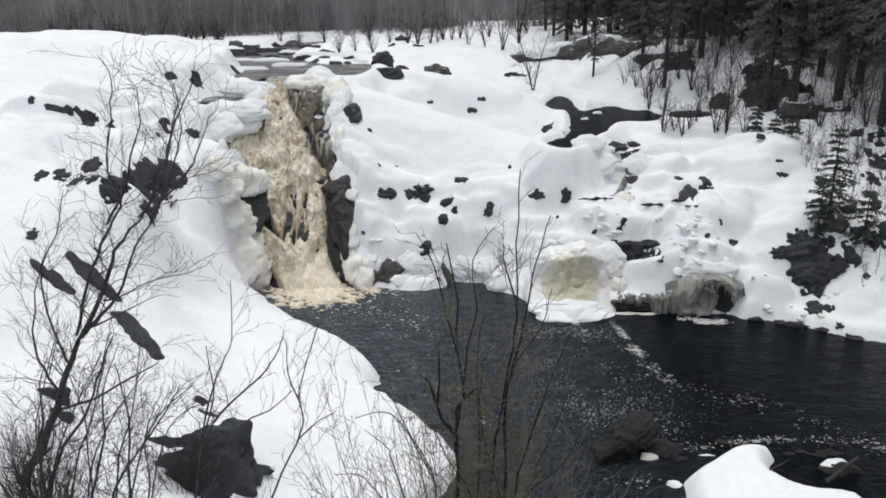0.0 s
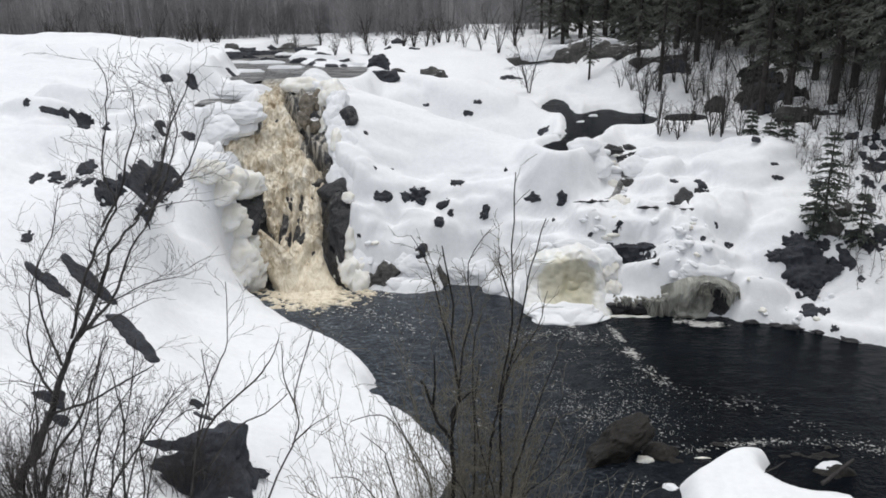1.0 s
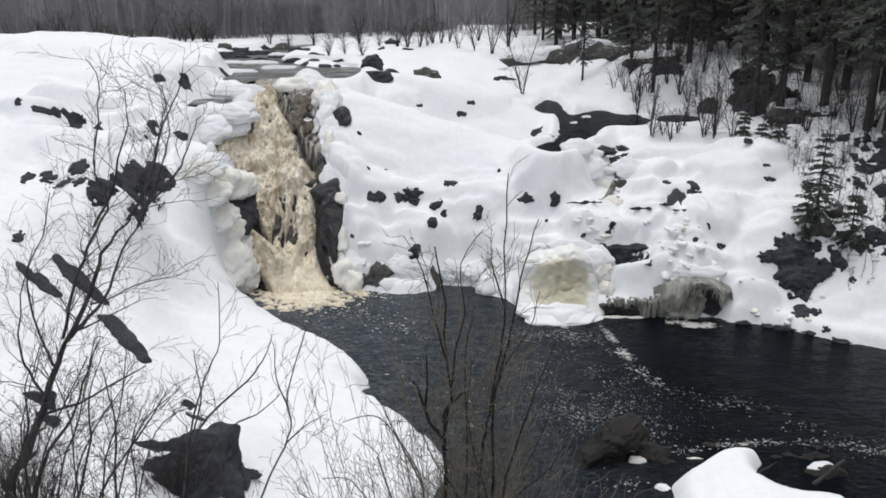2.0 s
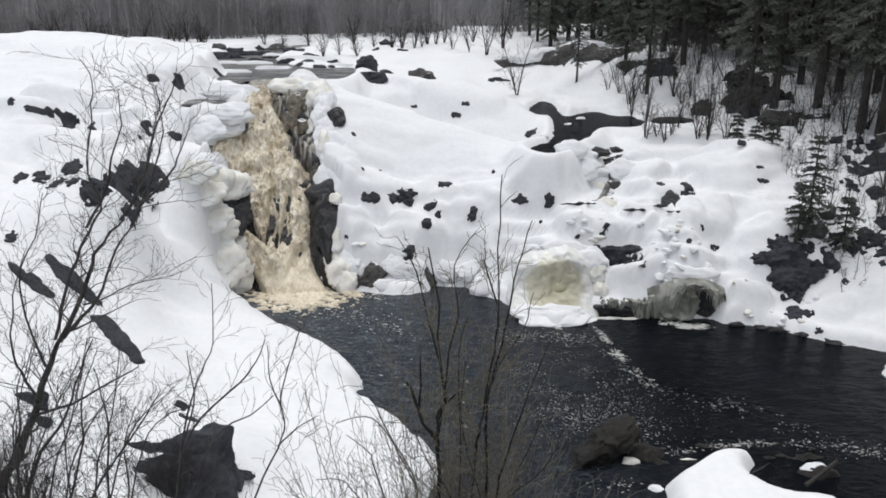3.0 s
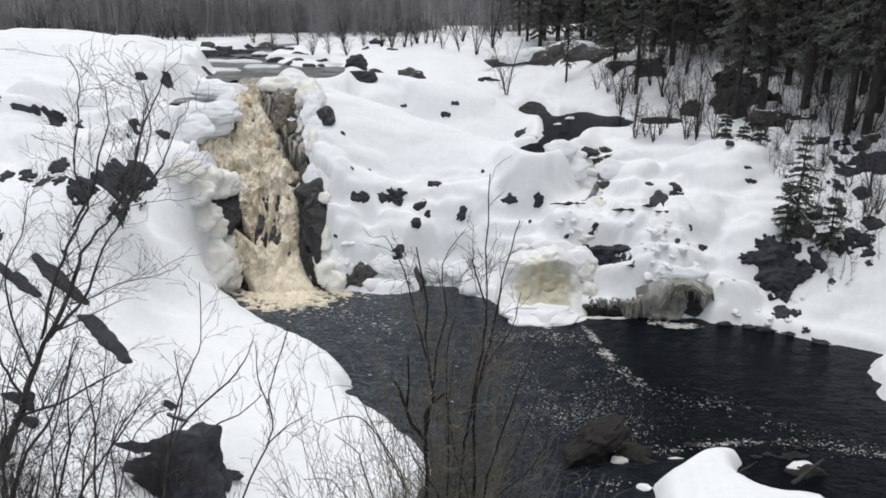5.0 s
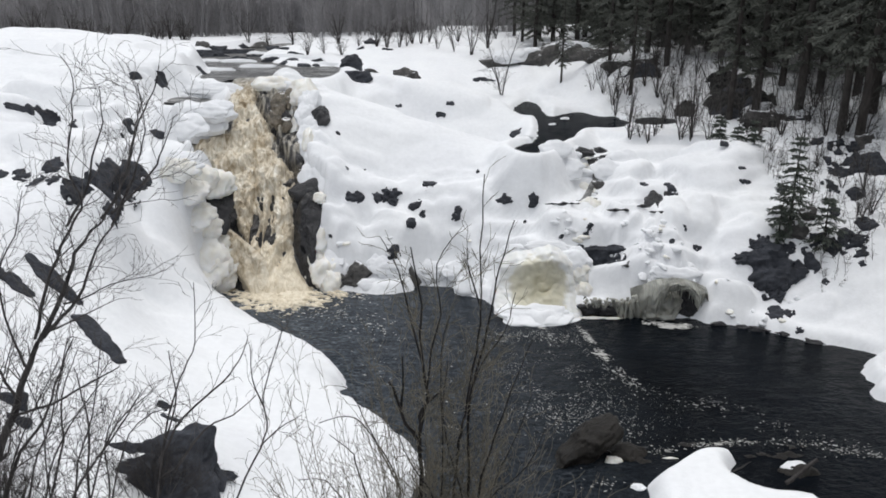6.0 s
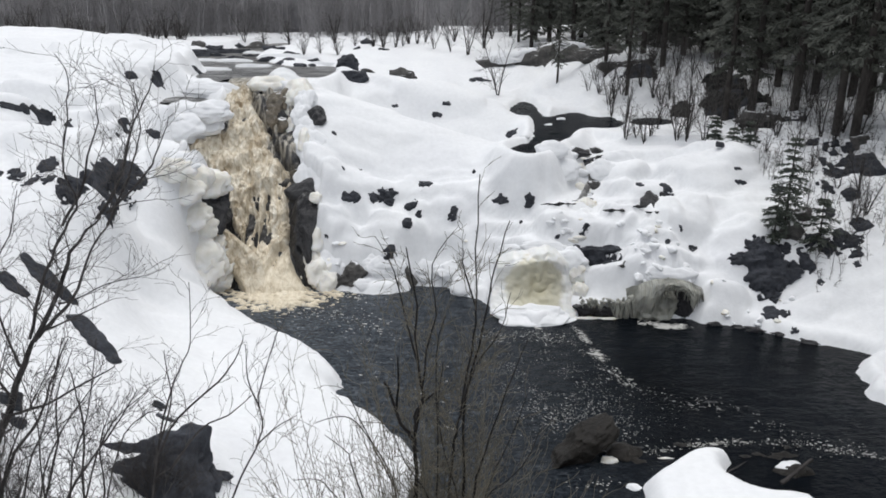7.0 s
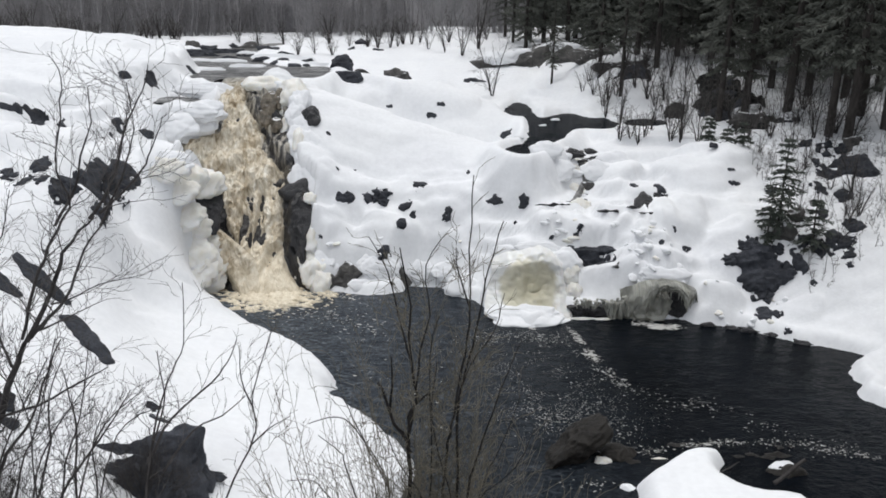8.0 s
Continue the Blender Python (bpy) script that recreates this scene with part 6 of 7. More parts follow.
stone(-4.33, 27.30, 0.88, 0.33, 0.45, 0.22, 0, 53, 0, "i", 3)
stone(-4.11, 27.00, 0.61, 0.40, 0.55, 0.26, 0, 53, 0, "i", 3)
stone(-3.79, 26.80, 0.29, 0.38, 0.51, 0.24, 0, 53, 0, "i", 3)


def clods(count, seed, x0, x1, y0, y1, small, large):
    """Broken lumps of crusted snow and spray ice on a bank."""
    rng = random.Random(seed)
    for _ in range(count):
        x, y = rng.uniform(x0, x1), rng.uniform(y0, y1)
        r = rng.uniform(small, large)
        stone(x, y, ground_at(x, y) - 0.25 * r, r * rng.uniform(1.0, 1.9), r * rng.uniform(0.7, 1.1), r * 0.7, rng.uniform(0, 180), rng.uniform(0, 50), 0, rng.choice("sssi"), 2)


clods(26, 301, 6.3, 8.9, 24.6, 26.4, 0.05, 0.16)
clods(14, 302, 4.2, 5.4, 25.6, 26.6, 0.05, 0.13)
clods(14, 303, 9.3, 12.0, 22.9, 24.3, 0.05, 0.12)
clods(12, 304, -4.2, 1.4, 26.9, 27.5, 0.06, 0.14)
clods(12, 305, 5.3, 6.7, 28.3, 31.2, 0.08, 0.2)

# ---------------------------------------------------------------- bare trees and bushes
def refine(pts, rng, wobble, steps=3):
    p = [Vector(q) for q in pts]
    out = []
    for i in range(len(p) - 1):
        a, b, c, d = p[max(i - 1, 0)], p[i], p[i + 1], p[min(i + 2, len(p) - 1)]
        for k in range(steps):
            t = k / steps
            q = 0.5 * (2 * b + (c - a) * t + (2 * a - 5 * b + 4 * c - d) * t * t + (3 * b - a - 3 * c + d) * t ** 3)
            if i or k:
                q += Vector((rng.gauss(0, wobble), rng.gauss(0, wobble), rng.gauss(0, wobble)))
            out.append(q)
    return out + [p[-1]]


def sprout(wood, pts, r0, r1, rng, level, every, reach, thin, lift):
    """Side branches along a stem, with side twigs of their own."""
    length = sum((b - a).length for a, b in zip(pts, pts[1:]))
    done, nxt = 0.0, every * rng.uniform(0.4, 1.2)
    for a, b in zip(pts, pts[1:]):
        seg = (b - a).length
        while nxt < done + seg:
            t = (nxt - done) / seg
            along = nxt / length
            p = a + (b - a) * t
            d = (b - a).normalized()
            side = d.orthogonal().normalized()
            side.rotate(Matrix.Rotation(rng.uniform(0, 2 * math.pi), 3, d))
            way = (d * rng.uniform(0.6, 1.0) + side * rng.uniform(0.45, 1.0) + Vector((0, 0, lift))).normalized()
            l = reach * rng.uniform(0.35, 1.3) * (1.15 - 0.6 * along)
            r = max(thin, (r0 + (r1 - r0) * along) * rng.uniform(0.35, 0.55))
            bends = 7 - 2 * level
            q, step, twig = p.copy(), l / bends, [p.copy()]
            for _ in range(bends):
                way = (way + Vector((rng.gauss(0, 0.24), rng.gauss(0, 0.24), rng.gauss(0.05, 0.2)))).normalized()
                q = q + way * step
                twig.append(q.copy())
            wood.tube(twig, r, thin * 0.6, 3)
            if level < 2:
                sprout(wood, twig, r, thin * 0.6, rng, level + 1, every * 0.85, reach * 0.55, thin, lift * 0.6)
            nxt += every * rng.uniform(0.6, 1.5)
        done += seg


def bare_tree(name, stems, seed, every, reach, thin, label, cat, lift=0.25, group="bare bushes by the river", shoots=0, fan=0.5, tall=2.0, bald=0.0, twig=None, bark=None):
    """Stems: (thick, thin, points). Each stem is a part; the fine branches are one more."""
    rng = random.Random(seed)
    base = Vector(stems[0][2][0])
    ground_z = ground_at(base.x, base.y)
    if base.z > ground_z:
        foot = Vector((base.x - 0.05, base.y, ground_z - 0.1))
    else:
        foot = base.copy()
    thing = empty(name, foot)
    twigs = Wood()
    for i, (r0, r1, pts) in enumerate(stems):
        pts = refine(pts, rng, r0 * 0.35)
        if base.z > ground_z and (Vector(stems[i][2][0]) - base).length < 1.2 and stems[i][2][0][2] < base.z + 0.12:
            pts = refine([foot + Vector((rng.gauss(0, 0.06), rng.gauss(0, 0.06), 0)), pts[0]], rng, 0.0, 2)[:-1] + pts
        w = Wood()
        w.tube(pts, r0, r1, 7)
        under(w.mesh("trunk" if i == 0 else "limb", bark or BARK), thing)
        sprout(twigs, pts[:max(3, int(len(pts) * (1 - bald)))], r0, r1, rng, 0, every, reach, thin, lift)
        if bald:
            sprout(twigs, pts[-int(len(pts) * bald) - 1:], r0 * 0.5, r1, rng, 1, every * 2.2, reach * 0.7, thin, lift)
    for _ in range(shoots):
        a = rng.gauss(0, fan)
        h = tall * rng.uniform(0.55, 1.0) * (1 - 0.35 * min(1.0, abs(a) / (2 * fan)))
        p = foot + Vector((rng.gauss(0, 0.12) + a * 0.15, rng.gauss(0, 0.15), 0))
        way, pts = Vector((a, rng.gauss(0, 0.12), 1)).normalized(), []
        for i in range(7):
            pts.append(p.copy())
            p = p + way * (h / 6)
            way = (way + Vector((rng.gauss(0, 0.05), rng.gauss(0, 0.04), 0.03))).normalized()
        twigs.tube(pts, thin * rng.lognormvariate(0.65, 0.4), thin * 0.5, 4)
        sprout(twigs, pts[2:], thin * 1.5, thin * 0.5, rng, 2 if rng.random() < 0.6 else 1, every * 1.6, reach * 0.8, thin * 0.9, lift)
    tagged(under(twigs.mesh("crown", twig or TWIG), thing), kind="stuff")
    return tagged(thing, label, cat, group)


# alder
STEMS_ALDER = [
    (0.0820, 0.0300, [(-6.92, 10.00, 2.46), (-6.55, 10.00, 3.38), (-6.24, 10.00, 3.90), (-5.93, 10.00, 4.56), (-5.68, 10.00, 5.15), (-5.50, 10.00, 5.48)]),
    (0.0400, 0.0110, [(-5.47, 10.00, 5.50), (-5.16, 9.95, 5.97), (-4.84, 9.95, 6.65), (-4.63, 9.95, 6.95), (-4.31, 9.95, 7.30)]),
    (0.0237, 0.0046, [(-4.40, 10.00, 7.25), (-4.17, 10.15, 7.59), (-4.00, 10.15, 8.01), (-3.82, 10.15, 8.50), (-3.58, 10.15, 8.90), (-3.48, 10.15, 9.22)]),
    (0.0207, 0.0046, [(-4.25, 10.00, 7.34), (-3.96, 9.80, 7.55), (-3.60, 9.80, 7.92), (-3.41, 9.80, 8.24), (-3.25, 9.80, 8.63)]),
    (0.0237, 0.0046, [(-5.53, 10.00, 5.53), (-5.26, 10.00, 6.31), (-4.98, 10.00, 6.85), (-4.77, 10.00, 7.21), (-4.61, 10.00, 7.50), (-4.75, 10.00, 7.88), (-4.60, 10.00, 8.60), (-4.52, 10.00, 9.07), (-4.65, 10.00, 9.37)]),
    (0.0207, 0.0046, [(-4.86, 10.00, 7.15), (-4.60, 10.20, 7.66), (-4.50, 10.20, 8.05), (-4.31, 10.20, 8.49), (-4.29, 10.20, 8.93)]),
    (0.0296, 0.0093, [(-5.41, 10.00, 5.55), (-5.03, 9.85, 5.93), (-4.71, 9.85, 6.33), (-4.43, 9.85, 6.89), (-4.18, 9.85, 7.21)]),
    (0.0178, 0.0046, [(-4.27, 10.00, 7.16), (-3.98, 10.05, 7.70), (-3.85, 10.05, 8.00), (-3.71, 10.05, 8.44), (-3.74, 10.05, 9.02)]),
    (0.0237, 0.0046, [(-6.07, 10.25, 4.47), (-6.25, 10.25, 4.88), (-6.33, 10.25, 5.23), (-6.16, 10.25, 6.09), (-5.87, 10.25, 6.78)]),
    (0.0237, 0.0070, [(-5.96, 9.90, 4.39), (-5.41, 9.90, 4.56), (-4.79, 9.90, 4.91), (-4.38, 9.90, 5.15)]),
    (0.0178, 0.0046, [(-5.74, 10.00, 5.10), (-5.95, 10.10, 5.83), (-5.92, 10.10, 6.50), (-5.64, 10.10, 6.98), (-5.43, 10.10, 7.61)]),
    (0.0148, 0.0037, [(-5.06, 10.00, 6.05), (-4.68, 9.75, 6.22), (-4.28, 9.75, 6.42), (-3.70, 9.75, 6.56)]),
]
# alder_b
STEMS_ALDER_B = [
    (0.0313, 0.0078, [(-5.93, 9.00, 2.94), (-5.73, 9.00, 3.66), (-5.39, 9.00, 4.36), (-5.02, 9.00, 4.86), (-4.82, 9.00, 5.35), (-4.50, 9.00, 5.98)]),
    (0.0209, 0.0052, [(-5.36, 8.96, 2.98), (-5.08, 8.96, 3.78), (-4.81, 8.96, 4.54), (-4.74, 8.96, 5.21), (-4.52, 8.96, 5.69)]),
    (0.0209, 0.0052, [(-4.83, 9.13, 2.83), (-4.69, 9.13, 3.56), (-4.54, 9.13, 4.71), (-4.57, 9.13, 5.08), (-4.62, 9.13, 5.52)]),
    (0.0209, 0.0052, [(-4.90, 8.82, 3.08), (-4.72, 8.82, 3.79), (-4.26, 8.82, 4.47), (-3.91, 8.82, 4.96), (-3.65, 8.82, 5.36)]),
    (0.0183, 0.0052, [(-6.08, 9.00, 2.94), (-5.95, 9.00, 3.93), (-5.64, 9.00, 4.70), (-5.58, 9.00, 5.27), (-5.40, 9.00, 5.67)]),
    (0.0157, 0.0052, [(-4.62, 9.18, 2.80), (-4.40, 9.18, 3.63), (-4.39, 9.18, 4.33), (-4.16, 9.18, 4.93)]),
]
# thicket of dark alder shoots
STEMS_ALDER_C = [
    (0.0160, 0.0060, [(-5.33, 8.60, 3.30), (-5.05, 8.60, 4.36), (-4.73, 8.60, 5.05), (-4.37, 8.60, 6.16)]),
    (0.0150, 0.0050, [(-5.66, 8.70, 3.30), (-5.36, 8.70, 4.36), (-5.02, 8.70, 5.05), (-4.55, 8.70, 5.86)]),
    (0.0140, 0.0050, [(-5.07, 8.50, 3.30), (-4.79, 8.50, 4.36), (-4.45, 8.50, 5.05), (-3.92, 8.50, 5.71)]),
    (0.0150, 0.0050, [(-4.78, 8.75, 3.30), (-4.55, 8.75, 4.36), (-4.28, 8.75, 5.05), (-4.04, 8.75, 6.08)]),
    (0.0140, 0.0050, [(-4.53, 8.55, 3.30), (-4.23, 8.55, 4.36), (-3.89, 8.55, 5.05), (-3.42, 8.55, 5.48)]),
    (0.0120, 0.0050, [(-4.27, 8.65, 3.30), (-4.00, 8.65, 4.36), (-3.68, 8.65, 5.00), (-3.17, 8.65, 5.25)]),
    (0.0150, 0.0050, [(-5.48, 8.45, 3.30), (-5.42, 8.45, 4.36), (-5.37, 8.45, 5.05), (-4.89, 8.45, 6.30)]),
    (0.0120, 0.0050, [(-4.93, 8.60, 3.30), (-4.88, 8.60, 4.36), (-4.84, 8.60, 5.05), (-4.97, 8.60, 5.78)]),
]
# willow_c
STEMS_WILLOW_C = [
    (0.0148, 0.0042, [(-3.41, 8.00, 3.72), (-3.13, 8.00, 5.17), (-2.93, 8.00, 5.77), (-2.76, 8.00, 6.15), (-2.66, 8.00, 6.38), (-2.61, 8.00, 7.09)]),
    (0.0162, 0.0046, [(-3.12, 7.96, 5.01), (-2.87, 7.96, 5.47), (-2.38, 7.96, 5.91), (-2.18, 7.96, 6.17), (-2.06, 7.96, 6.44)]),
    (0.0130, 0.0037, [(-3.27, 8.12, 4.76), (-3.10, 8.12, 5.21), (-2.98, 8.12, 5.66), (-3.00, 8.12, 6.09), (-3.00, 8.12, 6.23)]),
    (0.0139, 0.0046, [(-2.97, 7.84, 4.86), (-2.60, 7.84, 5.38), (-2.26, 7.84, 5.56), (-1.99, 7.84, 5.81)]),
]
# willow_d
STEMS_WILLOW_D = [
    (0.0139, 0.0043, [(-2.42, 7.50, 4.12), (-2.18, 7.50, 4.76), (-1.90, 7.50, 5.35), (-1.80, 7.50, 5.66), (-1.82, 7.50, 5.99), (-1.65, 7.50, 6.51), (-1.57, 7.50, 6.79)]),
    (0.0104, 0.0035, [(-1.89, 7.50, 5.37), (-1.68, 7.46, 5.60), (-1.42, 7.46, 5.77)]),
    (0.0104, 0.0035, [(-1.85, 7.61, 5.79), (-1.95, 7.61, 6.13), (-1.95, 7.61, 6.53)]),
]
# arching
STEMS_ARCHING = [
    (0.0104, 0.0035, [(-0.28, 6.00, 5.04), (-0.30, 6.00, 5.83), (-0.37, 6.00, 6.09), (-0.58, 6.00, 6.46), (-0.74, 6.00, 6.59), (-0.99, 6.00, 6.52)]),
    (0.0087, 0.0028, [(-0.30, 6.00, 5.86), (-0.46, 5.97, 6.26), (-0.60, 5.97, 6.59), (-0.69, 5.97, 6.81)]),
    (0.0087, 0.0028, [(-0.44, 6.09, 5.03), (-0.84, 6.09, 5.71), (-0.99, 6.09, 5.89), (-1.22, 6.09, 5.89)]),
    (0.0087, 0.0028, [(-0.48, 5.88, 5.45), (-0.66, 5.88, 6.15), (-0.70, 5.88, 6.31), (-0.89, 5.88, 6.48)]),
]
# center
STEMS_CENTER = [
    (0.0150, 0.0030, [(-0.03, 3.70, 6.75), (-0.06, 3.70, 7.39), (-0.07, 3.70, 7.78), (-0.03, 3.70, 8.01), (-0.06, 3.70, 8.28), (-0.06, 3.70, 8.53), (-0.11, 3.70, 8.84)]),
    (0.0110, 0.0060, [(-0.06, 3.68, 7.69), (-0.09, 3.68, 7.78), (-0.15, 3.68, 7.87), (-0.20, 3.68, 8.05), (-0.23, 3.68, 8.11)]),
    (0.0080, 0.0035, [(-0.17, 3.76, 7.91), (-0.16, 3.76, 8.03), (-0.16, 3.76, 8.22)]),
    (0.0085, 0.0050, [(-0.07, 3.63, 7.86), (-0.06, 3.63, 7.97), (0.03, 3.63, 8.07)]),
    (0.0105, 0.0026, [(0.05, 3.70, 6.75), (0.12, 3.70, 7.47), (0.14, 3.70, 7.74), (0.17, 3.70, 7.91), (0.22, 3.70, 8.28), (0.25, 3.70, 8.50), (0.24, 3.70, 8.83), (0.25, 3.70, 9.21)]),
    (0.0105, 0.0026, [(0.12, 3.77, 6.68), (0.20, 3.77, 7.36), (0.19, 3.77, 7.81), (0.21, 3.77, 8.02), (0.27, 3.77, 8.28), (0.31, 3.77, 8.51), (0.34, 3.77, 8.71), (0.41, 3.77, 8.96)]),
    (0.0092, 0.0022, [(0.18, 3.64, 6.80), (0.25, 3.64, 7.47), (0.28, 3.64, 7.63), (0.35, 3.64, 7.87), (0.41, 3.64, 8.08), (0.51, 3.64, 8.37)]),
    (0.0056, 0.0018, [(-0.03, 3.70, 8.00), (-0.01, 3.72, 8.27), (0.04, 3.72, 8.47), (0.02, 3.72, 8.74), (0.13, 3.72, 8.92)]),
    (0.0056, 0.0018, [(-0.06, 3.70, 8.23), (-0.12, 3.79, 8.43), (-0.18, 3.79, 8.69), (-0.27, 3.79, 8.87)]),
    (0.0052, 0.0018, [(-0.01, 3.66, 6.82), (0.05, 3.66, 7.53), (0.04, 3.66, 8.26), (0.09, 3.66, 8.49)]),
    (0.0052, 0.0018, [(0.22, 3.74, 6.76), (0.33, 3.74, 7.41), (0.45, 3.74, 7.73), (0.53, 3.74, 8.00)]),
    (0.0052, 0.0018, [(0.02, 3.61, 6.87), (0.02, 3.61, 7.39), (-0.12, 3.61, 7.67), (-0.19, 3.61, 7.87)]),
    (0.0052, 0.0018, [(0.15, 3.68, 6.80), (0.17, 3.68, 7.34), (0.09, 3.68, 7.69), (0.05, 3.68, 7.97), (0.08, 3.68, 8.23)]),
    (0.0048, 0.0018, [(0.20, 3.76, 6.74), (0.29, 3.76, 7.28), (0.52, 3.76, 7.54), (0.62, 3.76, 7.79)]),
    (0.0048, 0.0018, [(0.24, 3.70, 8.53), (0.18, 3.63, 8.74), (0.17, 3.63, 8.86)]),
    (0.0048, 0.0018, [(0.17, 3.70, 7.91), (0.25, 3.70, 8.19), (0.37, 3.70, 8.38), (0.42, 3.70, 8.60)]),
]
bare_tree("bare_alder", STEMS_ALDER, 1, 0.20, 1.0, 0.0030, "bare grey-brown alder leaning over the snowy bank", "tree")
bare_tree("alder_bush", STEMS_ALDER_B, 2, 0.22, 0.9, 0.0032, "tangled leafless alder bush on the near bank", "bush", shoots=190, fan=0.42, tall=1.9)
bare_tree("alder_bush", STEMS_ALDER_C, 8, 0.15, 0.62, 0.0034, "dark leafless alder thicket at the near bank", "bush", twig=BARK)
bare_tree("willow_bush", STEMS_WILLOW_C, 3, 0.25, 0.7, 0.0028, "thin leafless willow bush in the snow", "bush")
bare_tree("willow_bush", [(0.010, 0.003, [(-4.85, 11.79, 1.62), (-4.70, 11.79, 2.22), (-4.45, 11.79, 2.72)]), (0.009, 0.003, [(-4.75, 11.79, 1.62), (-4.95, 11.74, 2.22), (-5.15, 11.79, 2.67)])], 7, 0.12, 0.5, 0.003, "low leafless willow bush over a dark boulder", "bush", shoots=170, fan=0.8, tall=1.4, twig=BARK)
bare_tree("willow_bush", STEMS_WILLOW_D, 4, 0.20, 0.6, 0.0028, "slender leafless willow sapling above the snow", "bush")
bare_tree("willow_bush", STEMS_ARCHING, 5, 0.28, 0.42, 0.0022, "arching leafless willow shrub at the shore", "bush")
bare_tree("birch_bush", STEMS_CENTER, 6, 0.06, 0.34, 0.0018, "dense leafless birch bush in front of the pool", "bush", shoots=190, fan=0.27, tall=3.0, bald=0.35, twig=BIRCH_TWIG, bark=WET_BARK)


# ---------------------------------------------------------------- conifers
def spruce(name, tall, start, seed, spread, clump, label, dense=2, leaf=None, gap=1.0):
    """A spruce at the origin: tapered trunk, whorls of drooping boughs, each carrying many needle sprays."""
    rng = random.Random(seed)
    thing = empty(name)
    trunk = Wood()
    lean = Vector((rng.gauss(0, 0.01), rng.gauss(0, 0.01), 0))
    pts = [Vector((0, 0, -0.4)) + (Vector((0, 0, 1)) + lean) * (tall + 0.4) * i / 8 for i in range(9)]
    trunk.tube(pts, 0.0105 * tall + 0.02, 0.012, 8)
    trunk.mesh("trunk", CONIFER_BARK, thing)
    wood, v, f = Wood(), [], []

    def spray(p, way, l, r):
        d = way.normalized()
        u = d.orthogonal().normalized()
        w = d.cross(u)
        b = len(v)
        m = p + d * l * 0.45
        v.extend([p, m + u * r, m - u * 0.5 * r + w * 0.8 * r, m - u * 0.5 * r - w * 0.8 * r, p + d * l])
        f.extend([(b, b + 1, b + 2), (b, b + 2, b + 3), (b, b + 3, b + 1), (b + 4, b + 2, b + 1), (b + 4, b + 3, b + 2), (b + 4, b + 1, b + 3)])

    z = start
    while z < tall * 0.985:
        part = (z - start) / (tall - start)
        reach = spread * (1 - part) ** 0.8 * (0.35 + 0.65 * min(1, part * 5 + 0.4)) + 0.06
        turn = rng.uniform(0, 6.28)
        count = rng.randint(4, 6)
        for k in range(count):
            if rng.random() < 0.2:
                continue
            a = turn + 2 * math.pi * k / count + rng.gauss(0, 0.2)
            l = reach * rng.uniform(0.45, 1.2) * (1 + 0.5 * noise.noise(Vector((math.cos(a) * 1.5, z * 0.5, seed + math.sin(a) * 1.5))))
            out = Vector((math.cos(a), math.sin(a), rng.uniform(-0.1, 0.12) - 0.25 * (1 - part)))
            p, step, bough = Vector((0, 0, z)) + lean * z, l / 6, []
            for i in range(7):
                bough.append(p.copy())
                p = p + out.normalized() * step
                out.z += 0.035 * i - 0.09
            wood.tube(bough[::3], 0.006 + 0.012 * l, 0.004, 3)
            across = Vector((-math.sin(a), math.cos(a), 0))
            for i in range(1, 7):
                for s in (-1, 1, 0):
                    for _ in range(dense):
                        d = (out.normalized() * rng.uniform(0.3, 1.0) + across * s * rng.uniform(0.5, 1.1) + Vector((0, 0, rng.uniform(-1.0, 0.2))))
                        spray(bough[i] + Vector((rng.gauss(0, 0.03), rng.gauss(0, 0.03), 0)), d, clump * rng.uniform(0.6, 1.4) * (0.5 + 0.6 * l / (spread + 0.1)), clump * 0.13)
        z += gap * max(0.10, 0.40 * (tall / 11)) * rng.uniform(0.7, 1.3) if clump > 0.2 else rng.uniform(0.13, 0.26)
    tagged(wood.mesh("bough_wood", CONIFER_BARK, thing), kind="stuff")
    me = bpy.data.meshes.new("foliage")
    me.from_pydata([tuple(q) for q in v], [], f)
    me.materials.append(leaf or NEEDLES)
    ob = new("foliage", me)
    ob.parent = thing
    tagged(ob, kind="stuff")
    return tagged(thing, label, "spruce")


SPRUCE_FRONT = [(7.4, 46.3, 4.5, 2.2), (9.8, 44.6, 8, 1.5), (10.3, 41.4, 7, 3.2), (12.1, 45.6, 12, 2.5), (12.8, 43.9, 11, 2.4), (13.3, 35.2, 10, 2.3), (14.6, 35.6, 12, 1.5), (15.7, 33.7, 13, 1.5), (16.8, 38.2, 12, 1.5), (16.2, 30.9, 11, 2.3), (16.7, 30.4, 12, 2.3)]
